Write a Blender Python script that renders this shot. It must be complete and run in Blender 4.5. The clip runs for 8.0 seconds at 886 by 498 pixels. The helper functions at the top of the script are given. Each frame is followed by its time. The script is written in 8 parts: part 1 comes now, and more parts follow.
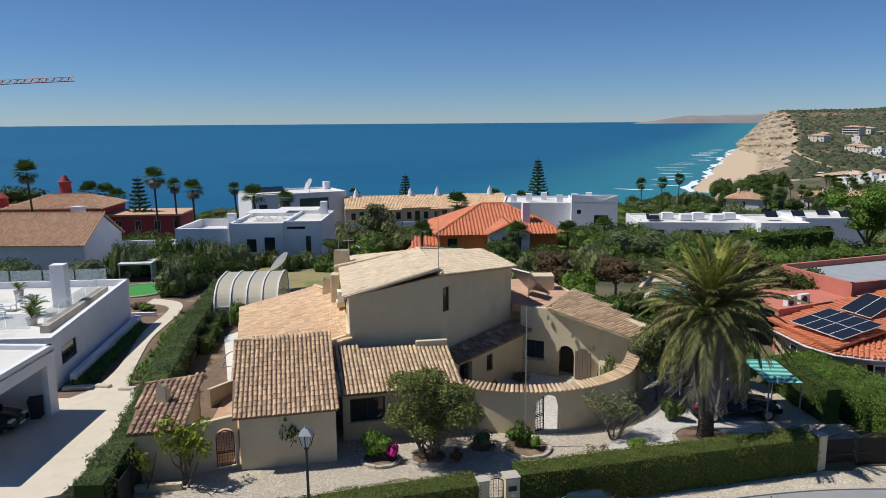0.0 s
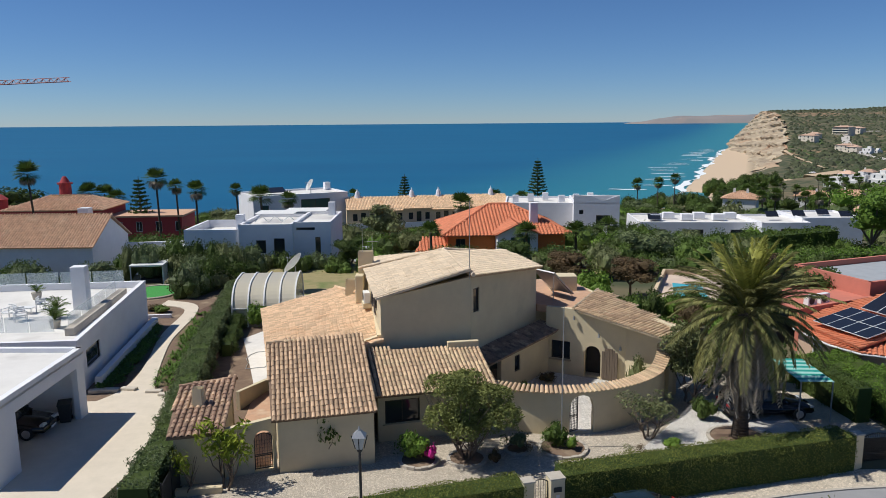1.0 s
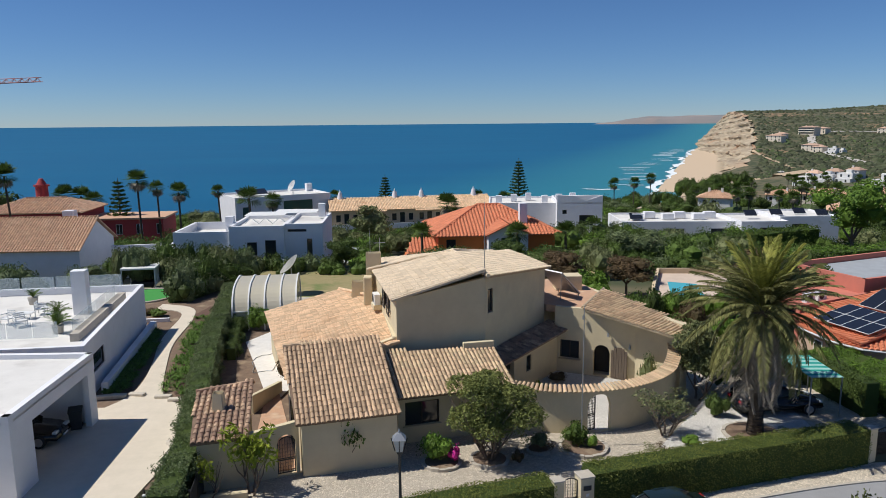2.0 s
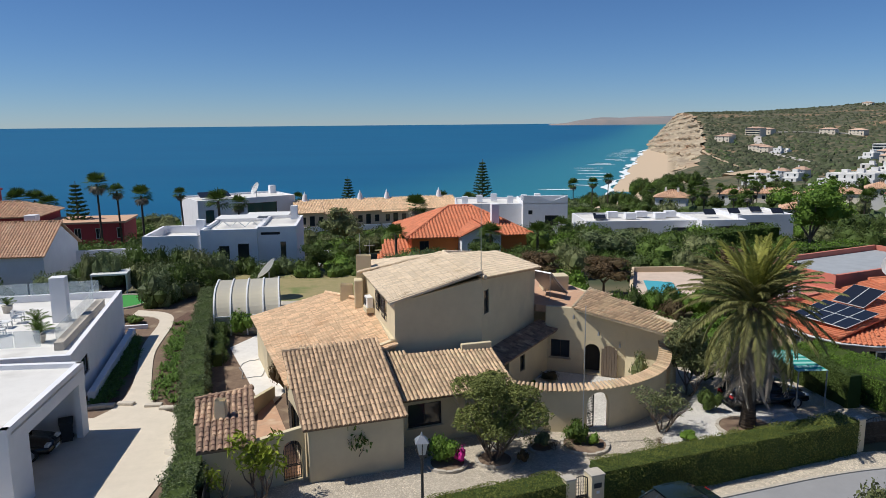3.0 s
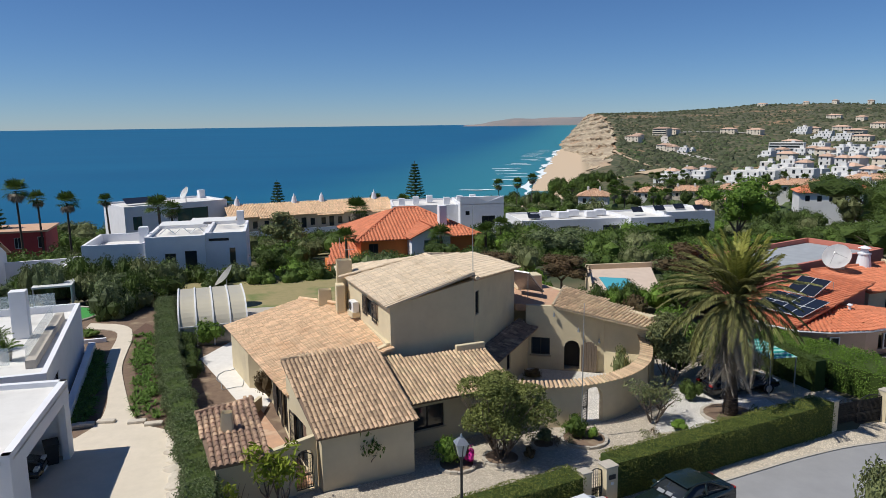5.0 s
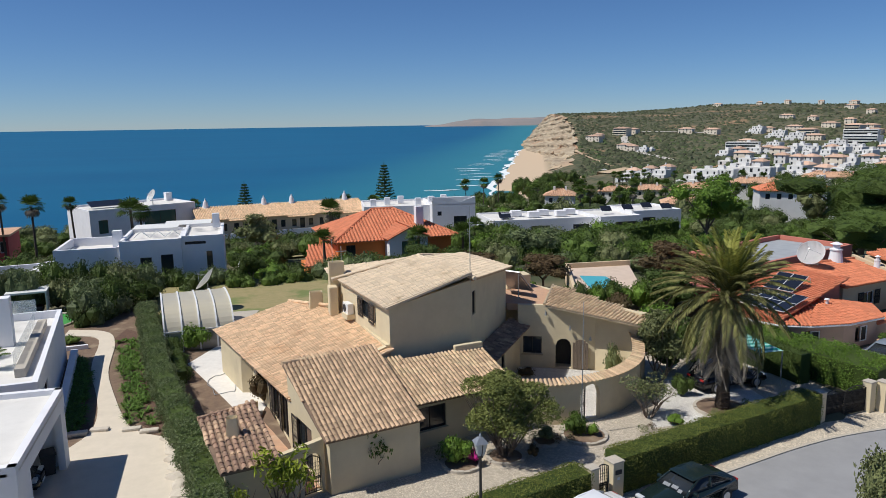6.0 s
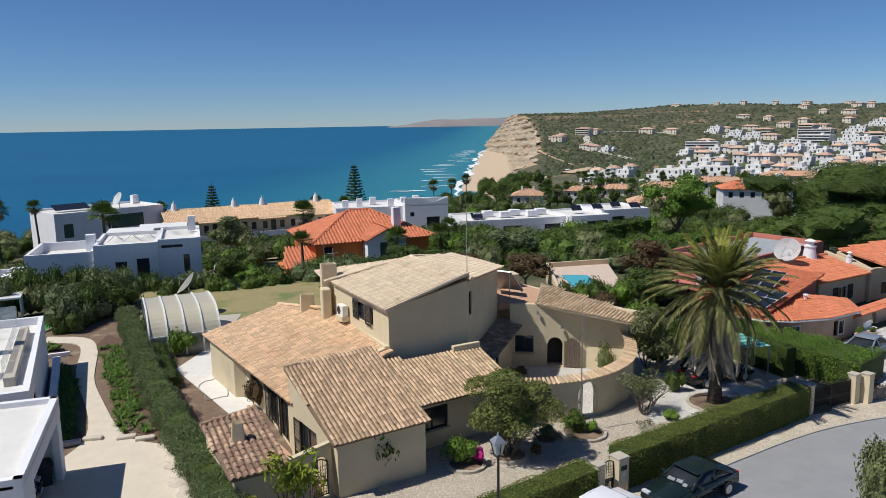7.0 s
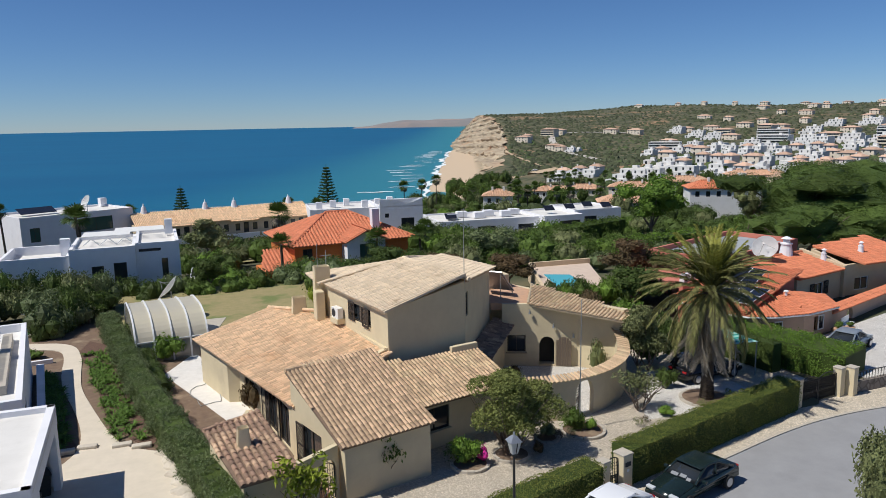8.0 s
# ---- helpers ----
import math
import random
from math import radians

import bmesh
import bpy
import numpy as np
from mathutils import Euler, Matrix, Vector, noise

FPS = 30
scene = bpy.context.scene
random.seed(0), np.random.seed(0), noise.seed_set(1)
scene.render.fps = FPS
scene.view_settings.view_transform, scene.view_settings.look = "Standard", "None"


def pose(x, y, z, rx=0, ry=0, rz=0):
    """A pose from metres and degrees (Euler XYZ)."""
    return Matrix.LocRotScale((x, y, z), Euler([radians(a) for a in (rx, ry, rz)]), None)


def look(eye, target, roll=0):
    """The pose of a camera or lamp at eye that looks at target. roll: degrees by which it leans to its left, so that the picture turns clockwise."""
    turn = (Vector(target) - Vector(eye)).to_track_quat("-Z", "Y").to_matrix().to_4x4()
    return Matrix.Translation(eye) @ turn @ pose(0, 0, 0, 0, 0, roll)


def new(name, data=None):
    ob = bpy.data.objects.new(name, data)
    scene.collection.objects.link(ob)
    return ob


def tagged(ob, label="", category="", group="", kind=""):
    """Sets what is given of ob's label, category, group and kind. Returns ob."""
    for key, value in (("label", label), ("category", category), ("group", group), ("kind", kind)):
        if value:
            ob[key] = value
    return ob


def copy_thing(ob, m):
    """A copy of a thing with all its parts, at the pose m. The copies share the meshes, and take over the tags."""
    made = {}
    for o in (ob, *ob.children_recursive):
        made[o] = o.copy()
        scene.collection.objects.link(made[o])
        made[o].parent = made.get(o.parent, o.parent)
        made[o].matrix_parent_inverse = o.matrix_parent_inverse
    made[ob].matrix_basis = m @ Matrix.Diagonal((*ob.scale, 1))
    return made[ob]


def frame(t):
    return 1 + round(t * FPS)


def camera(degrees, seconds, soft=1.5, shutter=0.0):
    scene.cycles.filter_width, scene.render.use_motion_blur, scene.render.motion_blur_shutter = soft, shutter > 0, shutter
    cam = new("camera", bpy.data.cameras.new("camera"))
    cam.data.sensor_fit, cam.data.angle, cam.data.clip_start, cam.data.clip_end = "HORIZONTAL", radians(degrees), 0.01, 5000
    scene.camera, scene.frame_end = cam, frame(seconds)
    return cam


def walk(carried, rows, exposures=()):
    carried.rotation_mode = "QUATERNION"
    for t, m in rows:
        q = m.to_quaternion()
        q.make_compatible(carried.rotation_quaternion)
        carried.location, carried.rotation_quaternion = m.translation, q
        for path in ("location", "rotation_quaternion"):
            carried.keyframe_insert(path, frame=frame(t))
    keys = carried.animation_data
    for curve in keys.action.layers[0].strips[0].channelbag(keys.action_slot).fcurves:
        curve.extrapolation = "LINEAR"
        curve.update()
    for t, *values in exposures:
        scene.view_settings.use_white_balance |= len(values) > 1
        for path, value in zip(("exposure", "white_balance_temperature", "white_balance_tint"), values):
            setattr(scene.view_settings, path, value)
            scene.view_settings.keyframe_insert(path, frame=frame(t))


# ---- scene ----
cam = camera(63.2, 8.0, soft=0.6)
METRES, EYE, TILT, LEAN, TURN = 16.0, 15.4, -9.9, 0.4, 0.0
ROWS = [
    (0.0, 0.0, 0.0, 0.0, 0.0, 0.0, -0.0),
    (0.5, -0.0644, 0.0033, 0.0007, -0.29, 0.01, 0.1),
    (1.0, -0.1334, 0.005, 0.0015, -0.7, 0.03, 0.18),
    (1.5, -0.2041, 0.0075, 0.0024, -1.52, 0.04, 0.35),
    (3.0, -0.4131, 0.0175, 0.0095, -6.41, 0.08, 1.24),
    (3.5, -0.4777, 0.025, 0.0126, -8.13, 0.07, 1.58),
    (4.0, -0.5405, 0.0332, 0.0153, -9.86, 0.05, 1.95),
    (5.5, -0.7203, 0.0567, 0.0249, -14.42, -0.09, 2.91),
    (6.0, -0.777, 0.0692, 0.0284, -15.92, -0.15, 3.24),
    (6.5, -0.8323, 0.0836, 0.0323, -17.4, -0.21, 3.54),
    (7.0, -0.8857, 0.0992, 0.036, -18.8, -0.28, 3.84),
    (7.5, -0.9359, 0.115, 0.0401, -20.12, -0.33, 4.12),
    (8.0, -0.9856, 0.1301, 0.0445, -21.48, -0.41, 4.39),
]
walk(cam, [(t, pose(0, 0, EYE, TILT, LEAN, TURN) @ pose(METRES * x, METRES * y, METRES * z, 90 + pitch, roll, yaw)) for t, x, y, z, yaw, pitch, roll in ROWS],
     [(0.0, 0.0, 5850, 10), (8.0, 0.0, 5850, 10)])

# ---- world and sun ----
SUN = Vector((-0.80, 0.0, 1.18)).normalized()
world = bpy.data.worlds.new("sky_world")
scene.world = world
world.use_nodes = True
wn = world.node_tree
sky = wn.nodes.new("ShaderNodeTexSky")
sky.sky_type = "NISHITA"
sky.sun_disc = False
sky.sun_elevation = math.asin(SUN.z)
sky.sun_rotation = math.atan2(SUN.x, SUN.y)
sky.altitude = 1500.0
sky.air_density, sky.dust_density, sky.ozone_density = 0.95, 0.0, 10.0
wn.links.new(sky.outputs[0], wn.nodes["Background"].inputs[0])
wn.nodes["Background"].inputs[1].default_value = 0.071
sun = new("sun", bpy.data.lights.new("sun", "SUN"))
sun.data.energy, sun.data.angle, sun.data.color = 4.55, radians(0.53), (1.0, 0.905, 0.755)
sun.matrix_world = look(SUN * 100, (0, 0, 0))
scene.view_settings.exposure = 0.0

# ---- materials ----


def mat(name, a, b=None, scale=3.0, rough=0.85, bump=0.0, fine=40.0, metal=0.0, spot=None, spot_scale=0.6, spot_at=0.58, island=0.0, rand=0.0, stretch=None, trans=0.0):
    """Two colours mixed by noise at two scales, an optional third in larger stains, and fine relief."""
    m = bpy.data.materials.new(name)
    m.use_nodes = True
    t = m.node_tree
    n, ln = t.nodes, t.links
    s = n["Principled BSDF"]
    s.inputs["Roughness"].default_value = rough
    s.inputs["Metallic"].default_value = metal
    b = b or tuple(min(1, c * 0.8) for c in a)
    co = n.new("ShaderNodeTexCoord")
    vec = co.outputs["Object"]
    if stretch:
        mp = n.new("ShaderNodeMapping")
        mp.inputs["Scale"].default_value = stretch
        ln.new(vec, mp.inputs["Vector"])
        vec = mp.outputs["Vector"]
    n1 = n.new("ShaderNodeTexNoise")
    n1.inputs["Scale"].default_value = scale
    n1.inputs["Detail"].default_value = 8
    n1.inputs["Roughness"].default_value = 0.65
    ln.new(vec, n1.inputs["Vector"])
    ramp = n.new("ShaderNodeMapRange")
    ramp.inputs["From Min"].default_value, ramp.inputs["From Max"].default_value = 0.32, 0.68
    ln.new(n1.outputs["Fac"], ramp.inputs["Value"])
    mix = n.new("ShaderNodeMix")
    mix.data_type = "RGBA"
    mix.inputs["A"].default_value, mix.inputs["B"].default_value = (*a, 1), (*b, 1)
    ln.new(ramp.outputs[0], mix.inputs["Factor"])
    col = mix.outputs["Result"]
    if spot:
        n2 = n.new("ShaderNodeTexNoise")
        n2.inputs["Scale"].default_value, n2.inputs["Detail"].default_value = spot_scale, 6
        ln.new(vec, n2.inputs["Vector"])
        r2 = n.new("ShaderNodeMapRange")
        r2.inputs["From Min"].default_value, r2.inputs["From Max"].default_value = spot_at, spot_at + 0.14
        ln.new(n2.outputs["Fac"], r2.inputs["Value"])
        m2 = n.new("ShaderNodeMix")
        m2.data_type = "RGBA"
        m2.inputs["B"].default_value = (*spot, 1)
        ln.new(col, m2.inputs["A"])
        ln.new(r2.outputs[0], m2.inputs["Factor"])
        col = m2.outputs["Result"]
    if island or rand:
        if island:
            src = n.new("ShaderNodeNewGeometry").outputs["Random Per Island"]
        else:
            src = n.new("ShaderNodeObjectInfo").outputs["Random"]
        amount = island or rand
        r3 = n.new("ShaderNodeMapRange")
        r3.inputs["To Min"].default_value, r3.inputs["To Max"].default_value = 1 - amount, 1 + amount
        ln.new(src, r3.inputs["Value"])
        hv = n.new("ShaderNodeHueSaturation")
        ln.new(r3.outputs[0], hv.inputs["Value"])
        ln.new(col, hv.inputs["Color"])
        col = hv.outputs["Color"]
    ln.new(col, s.inputs["Base Color"])
    if bump:
        n3 = n.new("ShaderNodeTexNoise")
        n3.inputs["Scale"].default_value, n3.inputs["Detail"].default_value = fine, 4
        ln.new(vec, n3.inputs["Vector"])
        bp = n.new("ShaderNodeBump")
        bp.inputs["Strength"].default_value, bp.inputs["Distance"].default_value = bump, 0.03
        ln.new(n3.outputs["Fac"], bp.inputs["Height"])
        ln.new(bp.outputs["Normal"], s.inputs["Normal"])
    if trans:
        tr = n.new("ShaderNodeBsdfTranslucent")
        ms = n.new("ShaderNodeMixShader")
        ms.inputs[0].default_value = trans
        ln.new(col, tr.inputs["Color"])
        ln.new(s.outputs[0], ms.inputs[1])
        ln.new(tr.outputs[0], ms.inputs[2])
        ln.new(ms.outputs[0], n["Material Output"].inputs["Surface"])
    return m


def cobbles(name, a, b, size, joint):
    """Small setts: Voronoi cells with recessed joints."""
    m = mat(name, a, b, 0.5, 0.9)
    t = m.node_tree
    n, ln = t.nodes, t.links
    s = n["Principled BSDF"]
    col = s.inputs["Base Color"].links[0].from_socket
    co = n["Texture Coordinate"].outputs["Object"]
    v = n.new("ShaderNodeTexVoronoi")
    v.feature = "DISTANCE_TO_EDGE"
    v.inputs["Scale"].default_value = 1 / size
    v.inputs["Randomness"].default_value = 0.75
    ln.new(co, v.inputs["Vector"])
    c = n.new("ShaderNodeTexVoronoi")
    c.inputs["Scale"].default_value = 1 / size
    c.inputs["Randomness"].default_value = 0.75
    ln.new(co, c.inputs["Vector"])
    r = n.new("ShaderNodeMapRange")
    r.inputs["From Max"].default_value = 0.12
    ln.new(v.outputs["Distance"], r.inputs["Value"])
    hv = n.new("ShaderNodeHueSaturation")
    bw = n.new("ShaderNodeMapRange")
    bw.inputs["To Min"].default_value, bw.inputs["To Max"].default_value = 0.7, 1.25
    ln.new(c.outputs["Color"], bw.inputs["Value"])
    ln.new(bw.outputs[0], hv.inputs["Value"])
    ln.new(col, hv.inputs["Color"])
    mx = n.new("ShaderNodeMix")
    mx.data_type = "RGBA"
    mx.inputs["A"].default_value = (*joint, 1)
    ln.new(r.outputs[0], mx.inputs["Factor"])
    ln.new(hv.outputs["Color"], mx.inputs["B"])
    ln.new(mx.outputs["Result"], s.inputs["Base Color"])
    bp = n.new("ShaderNodeBump")
    bp.inputs["Strength"].default_value, bp.inputs["Distance"].default_value = 0.6, 0.02
    ln.new(r.outputs[0], bp.inputs["Height"])
    ln.new(bp.outputs["Normal"], s.inputs["Normal"])
    return m


def glass_mat(name, tint, rough=0.05, alpha=0.0):
    m = bpy.data.materials.new(name)
    m.use_nodes = True
    s = m.node_tree.nodes["Principled BSDF"]
    s.inputs["Base Color"].default_value = (*tint, 1)
    s.inputs["Roughness"].default_value = rough
    if alpha:
        s.inputs["Alpha"].default_value = alpha
    s.inputs["Specular IOR Level"].default_value = 0.6
    return m


STUCCO = mat("cream_stucco", (0.66, 0.565, 0.375), (0.59, 0.50, 0.33), 0.9, 0.92, 0.25, 30, spot=(0.50, 0.42, 0.29), spot_scale=0.35, spot_at=0.6)
WHITE = mat("white_render", (0.80, 0.80, 0.82), (0.74, 0.74, 0.76), 0.7, 0.85, 0.1, 30, spot=(0.66, 0.66, 0.67), spot_scale=0.3, spot_at=0.62)
WHITE_ROOF = mat("white_roof_coating", (0.74, 0.72, 0.68), (0.64, 0.62, 0.58), 0.5, 0.9, 0.1, 20, spot=(0.52, 0.5, 0.46), spot_scale=0.4, spot_at=0.6)
TILE = mat("old_clay_tile", (0.57, 0.40, 0.25), (0.44, 0.30, 0.185), 2.5, 0.9, 0.3, 25, spot=(0.56, 0.42, 0.26), spot_scale=1.3, spot_at=0.54, rand=0.32)
TILE_I = mat("old_clay_tile_joined", (0.60, 0.43, 0.27), (0.48, 0.34, 0.21), 2.5, 0.9, 0.3, 25, spot=(0.58, 0.44, 0.27), spot_scale=1.3, spot_at=0.5, island=0.25)
TILE_PALE = mat("pale_washed_clay_tile", (0.74, 0.53, 0.33), (0.64, 0.44, 0.27), 1.2, 0.9, 0.3, 25, spot=(0.62, 0.40, 0.23), spot_scale=0.5, spot_at=0.57, island=0.2)
TILE_CREAM = mat("cream_washed_clay_tile", (0.74, 0.61, 0.44), (0.66, 0.53, 0.37), 1.2, 0.9, 0.3, 25, spot=(0.50, 0.38, 0.24), spot_scale=0.7, spot_at=0.6, island=0.12)
# lichened on the shed; on the lean-to its dark tone paints in shade
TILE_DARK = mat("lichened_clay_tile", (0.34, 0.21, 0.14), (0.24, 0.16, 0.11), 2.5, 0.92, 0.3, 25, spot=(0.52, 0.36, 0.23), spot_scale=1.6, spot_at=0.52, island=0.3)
TILE_RED = mat("orange_clay_tile", (0.64, 0.225, 0.11), (0.55, 0.18, 0.085), 1.5, 0.8, 0.2, 25, island=0.12)
TILE_PINK = mat("salmon_clay_tile", (0.62, 0.39, 0.25), (0.54, 0.33, 0.21), 1.5, 0.85, 0.2, 25, spot=(0.62, 0.42, 0.28), spot_scale=0.6, spot_at=0.55, island=0.15)
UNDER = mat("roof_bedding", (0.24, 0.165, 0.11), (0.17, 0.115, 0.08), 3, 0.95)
MORTAR = mat("ridge_mortar", (0.52, 0.42, 0.28), (0.40, 0.32, 0.22), 3, 0.95, 0.3)
DARKWOOD = mat("dark_stained_wood", (0.035, 0.026, 0.02), (0.055, 0.04, 0.03), 8, 0.6, 0.2, 60, stretch=(1, 1, 0.1))
OLDWOOD = mat("weathered_wood_door", (0.18, 0.14, 0.10), (0.12, 0.09, 0.07), 8, 0.8, 0.3, 50, stretch=(6, 6, 0.4))
DARK = mat("interior_dark", (0.05, 0.045, 0.04), (0.04, 0.035, 0.03), 2, 0.95)
GLASS = glass_mat("window_glass", (0.03, 0.035, 0.04))
GREENGLASS = glass_mat("greenish_window_glass", (0.05, 0.10, 0.09))
CLEARGLASS = glass_mat("balustrade_glass", (0.72, 0.82, 0.82), 0.05, 0.3)
POLYCARB = glass_mat("yellowed_polycarbonate", (0.62, 0.57, 0.44), 0.35, 0.8)
ALU = mat("white_aluminium", (0.78, 0.78, 0.76), (0.72, 0.72, 0.70), 4, 0.45)
STEEL = mat("galvanised_steel", (0.45, 0.46, 0.47), (0.38, 0.39, 0.40), 6, 0.45, metal=0.7)
IRON = mat("black_wrought_iron", (0.015, 0.015, 0.016), (0.025, 0.025, 0.025), 8, 0.5)
ASPHALT = mat("worn_asphalt", (0.30, 0.30, 0.305), (0.26, 0.26, 0.265), 0.8, 0.9, 0.3, 60, spot=(0.22, 0.22, 0.225), spot_scale=0.25, spot_at=0.58)
KERB = mat("kerb_limestone", (0.50, 0.45, 0.37), (0.42, 0.38, 0.32), 3, 0.9, 0.3)
COBBLE = cobbles("limestone_setts", (0.59, 0.52, 0.41), (0.46, 0.40, 0.31), 0.095, (0.36, 0.31, 0.25))
PAVE = cobbles("pavement_setts", (0.64, 0.56, 0.44), (0.54, 0.47, 0.36), 0.10, (0.36, 0.31, 0.24))
GRAVEL = cobbles("white_gravel", (0.78, 0.75, 0.70), (0.64, 0.61, 0.56), 0.05, (0.35, 0.33, 0.30))
DRIVE = mat("cream_exposed_aggregate", (0.68, 0.60, 0.48), (0.60, 0.53, 0.42), 1.2, 0.9, 0.25, 60)
SLABWHITE = mat("white_paving_slab", (0.76, 0.73, 0.68), (0.66, 0.63, 0.58), 2, 0.9, 0.2)
TERRACOTTA = mat("terracotta_paving", (0.56, 0.34, 0.21), (0.46, 0.29, 0.19), 3, 0.88, 0.2, spot=(0.60, 0.46, 0.32), spot_scale=0.8)
SOIL = mat("dry_brown_soil", (0.21, 0.145, 0.095), (0.15, 0.10, 0.07), 2.5, 0.95, 0.5, 15, spot=(0.30, 0.23, 0.15), spot_scale=0.7)
BARK_CHIP = mat("bark_mulch", (0.16, 0.09, 0.06), (0.09, 0.055, 0.04), 12, 0.95, 0.6, 25)
DRYGRASS = mat("dry_lawn", (0.33, 0.27, 0.13), (0.26, 0.23, 0.10), 1.2, 0.95, 0.4, 30, spot=(0.16, 0.19, 0.06), spot_scale=0.35, spot_at=0.52)
TURF = mat("artificial_turf", (0.06, 0.30, 0.05), (0.05, 0.25, 0.05), 4, 0.9, 0.3, 60)
BARK = mat("grey_bark", (0.17, 0.13, 0.10), (0.11, 0.085, 0.065), 9, 0.95, 0.5, 25, stretch=(1, 1, 0.3))
PALMBARK = mat("palm_bark", (0.11, 0.085, 0.06), (0.05, 0.038, 0.028), 7, 0.95, 0.6, 20)
ROCK = mat("pale_boulder", (0.62, 0.56, 0.46), (0.50, 0.44, 0.36), 3, 0.9, 0.4, spot=(0.40, 0.34, 0.27), spot_scale=1.5)
ROCKWALL = cobbles("rubble_stone", (0.30, 0.26, 0.22), (0.22, 0.19, 0.16), 0.5, (0.12, 0.10, 0.08))
MAROON = mat("red_painted_render", (0.40, 0.055, 0.06), (0.34, 0.05, 0.05), 1, 0.85)
ORANGE = mat("orange_render", (0.72, 0.22, 0.05), (0.64, 0.20, 0.05), 1, 0.85)
PINKWALL = mat("beige_pink_render", (0.56, 0.40, 0.29), (0.50, 0.36, 0.26), 1, 0.88, 0.1, spot=(0.44, 0.32, 0.24), spot_scale=0.4)
CORAL = mat("coral_red_render", (0.55, 0.19, 0.13), (0.48, 0.17, 0.12), 1, 0.88)
YELLOWWALL = mat("ochre_render", (0.66, 0.52, 0.34), (0.58, 0.46, 0.30), 0.8, 0.88)
SOLAR = glass_mat("solar_cell", (0.016, 0.019, 0.028), 0.15)
POOLWATER = glass_mat("pool_water", (0.10, 0.46, 0.50), 0.08)
FABRIC = mat("green_striped_fabric", (0.02, 0.30, 0.24), (0.02, 0.24, 0.20), 3, 0.8)
FABRIC2 = mat("pale_stripe_fabric", (0.35, 0.58, 0.50), (0.3, 0.52, 0.45), 3, 0.8)
CARPAINT = glass_mat("dark_green_car_paint", (0.012, 0.022, 0.022), 0.18)
BLACKPAINT = glass_mat("black_car_paint", (0.01, 0.01, 0.012), 0.15)
WHITEPAINT = glass_mat("white_car_paint", (0.75, 0.76, 0.78), 0.2)
RUBBER = mat("tyre_rubber", (0.02, 0.02, 0.02), (0.03, 0.03, 0.03), 6, 0.85)
CHROME = mat("alloy_metal", (0.6, 0.6, 0.62), (0.5, 0.5, 0.52), 6, 0.3, metal=0.9)
LAMPRED = glass_mat("tail_lamp", (0.35, 0.02, 0.02), 0.2)
LAMPCLEAR = glass_mat("head_lamp", (0.55, 0.58, 0.6), 0.1)
PLASTIC = mat("black_plastic", (0.02, 0.022, 0.024), (0.03, 0.03, 0.032), 5, 0.6)
CRANE = mat("crane_red_paint", (0.45, 0.12, 0.10), (0.38, 0.10, 0.09), 2, 0.6)
DISHWHITE = mat("white_dish_paint", (0.82, 0.82, 0.80), (0.76, 0.76, 0.74), 2, 0.5)
PAPER = mat("white_paper", (0.8, 0.8, 0.78), (0.75, 0.75, 0.73), 3, 0.9)


def leaf(name, a, b, spread=0.35):
    m = mat(name, a, b, 0.9, 0.6, island=spread, trans=0.18)
    m.node_tree.nodes["Principled BSDF"].inputs["Specular IOR Level"].default_value = 0.15
    return m


L_HEDGE = leaf("clipped_hedge_leaf", (0.21, 0.225, 0.055), (0.12, 0.145, 0.032))
L_GREY = leaf("grey_green_leaf", (0.165, 0.20, 0.09), (0.105, 0.14, 0.06))
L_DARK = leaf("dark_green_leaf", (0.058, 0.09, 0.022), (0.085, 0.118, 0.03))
L_MID = leaf("mid_green_leaf", (0.105, 0.155, 0.03), (0.07, 0.115, 0.023))
L_BRIGHT = leaf("bright_green_leaf", (0.15, 0.24, 0.035), (0.105, 0.18, 0.028))
L_YELLOW = leaf("yellow_green_leaf", (0.26, 0.30, 0.03), (0.18, 0.24, 0.03))
L_OLIVE = leaf("olive_leaf", (0.20, 0.215, 0.095), (0.14, 0.165, 0.065))
L_SHRUB = leaf("yellowish_olive_leaf", (0.215, 0.235, 0.07), (0.14, 0.165, 0.045))
L_BROWN = leaf("reddish_brown_leaf", (0.13, 0.085, 0.045), (0.09, 0.075, 0.035))
L_PINE = leaf("pine_needle", (0.075, 0.115, 0.025), (0.10, 0.14, 0.035))
L_PALM = leaf("palm_leaflet", (0.25, 0.24, 0.09), (0.14, 0.145, 0.05), 0.4)
L_PALMTOP = leaf("young_palm_leaflet", (0.32, 0.31, 0.07), (0.22, 0.24, 0.05), 0.25)
L_DEAD = leaf("dead_palm_leaflet", (0.40, 0.35, 0.28), (0.26, 0.22, 0.17), 0.35)
L_GRASS = leaf("strap_leaf", (0.13, 0.21, 0.04), (0.09, 0.16, 0.03))
PETAL = leaf("magenta_petal", (0.62, 0.04, 0.30), (0.5, 0.03, 0.22))

# ---- building blocks ----


def obj(name, me, material, parent=None, label="", kind=""):
    ob = new(name, me)
    if material and not me.materials:
        me.materials.append(material)
    if parent:
        ob.parent = parent
    return tagged(ob, label=label, kind=kind)


def part(name, bm, material, parent=None, label="", kind="", smooth=False):
    me = bpy.data.meshes.new(name)
    bm.normal_update()
    bm.to_mesh(me)
    bm.free()
    if smooth:
        me.polygons.foreach_set("use_smooth", [True] * len(me.polygons))
    return obj(name, me, material, parent, label, kind)


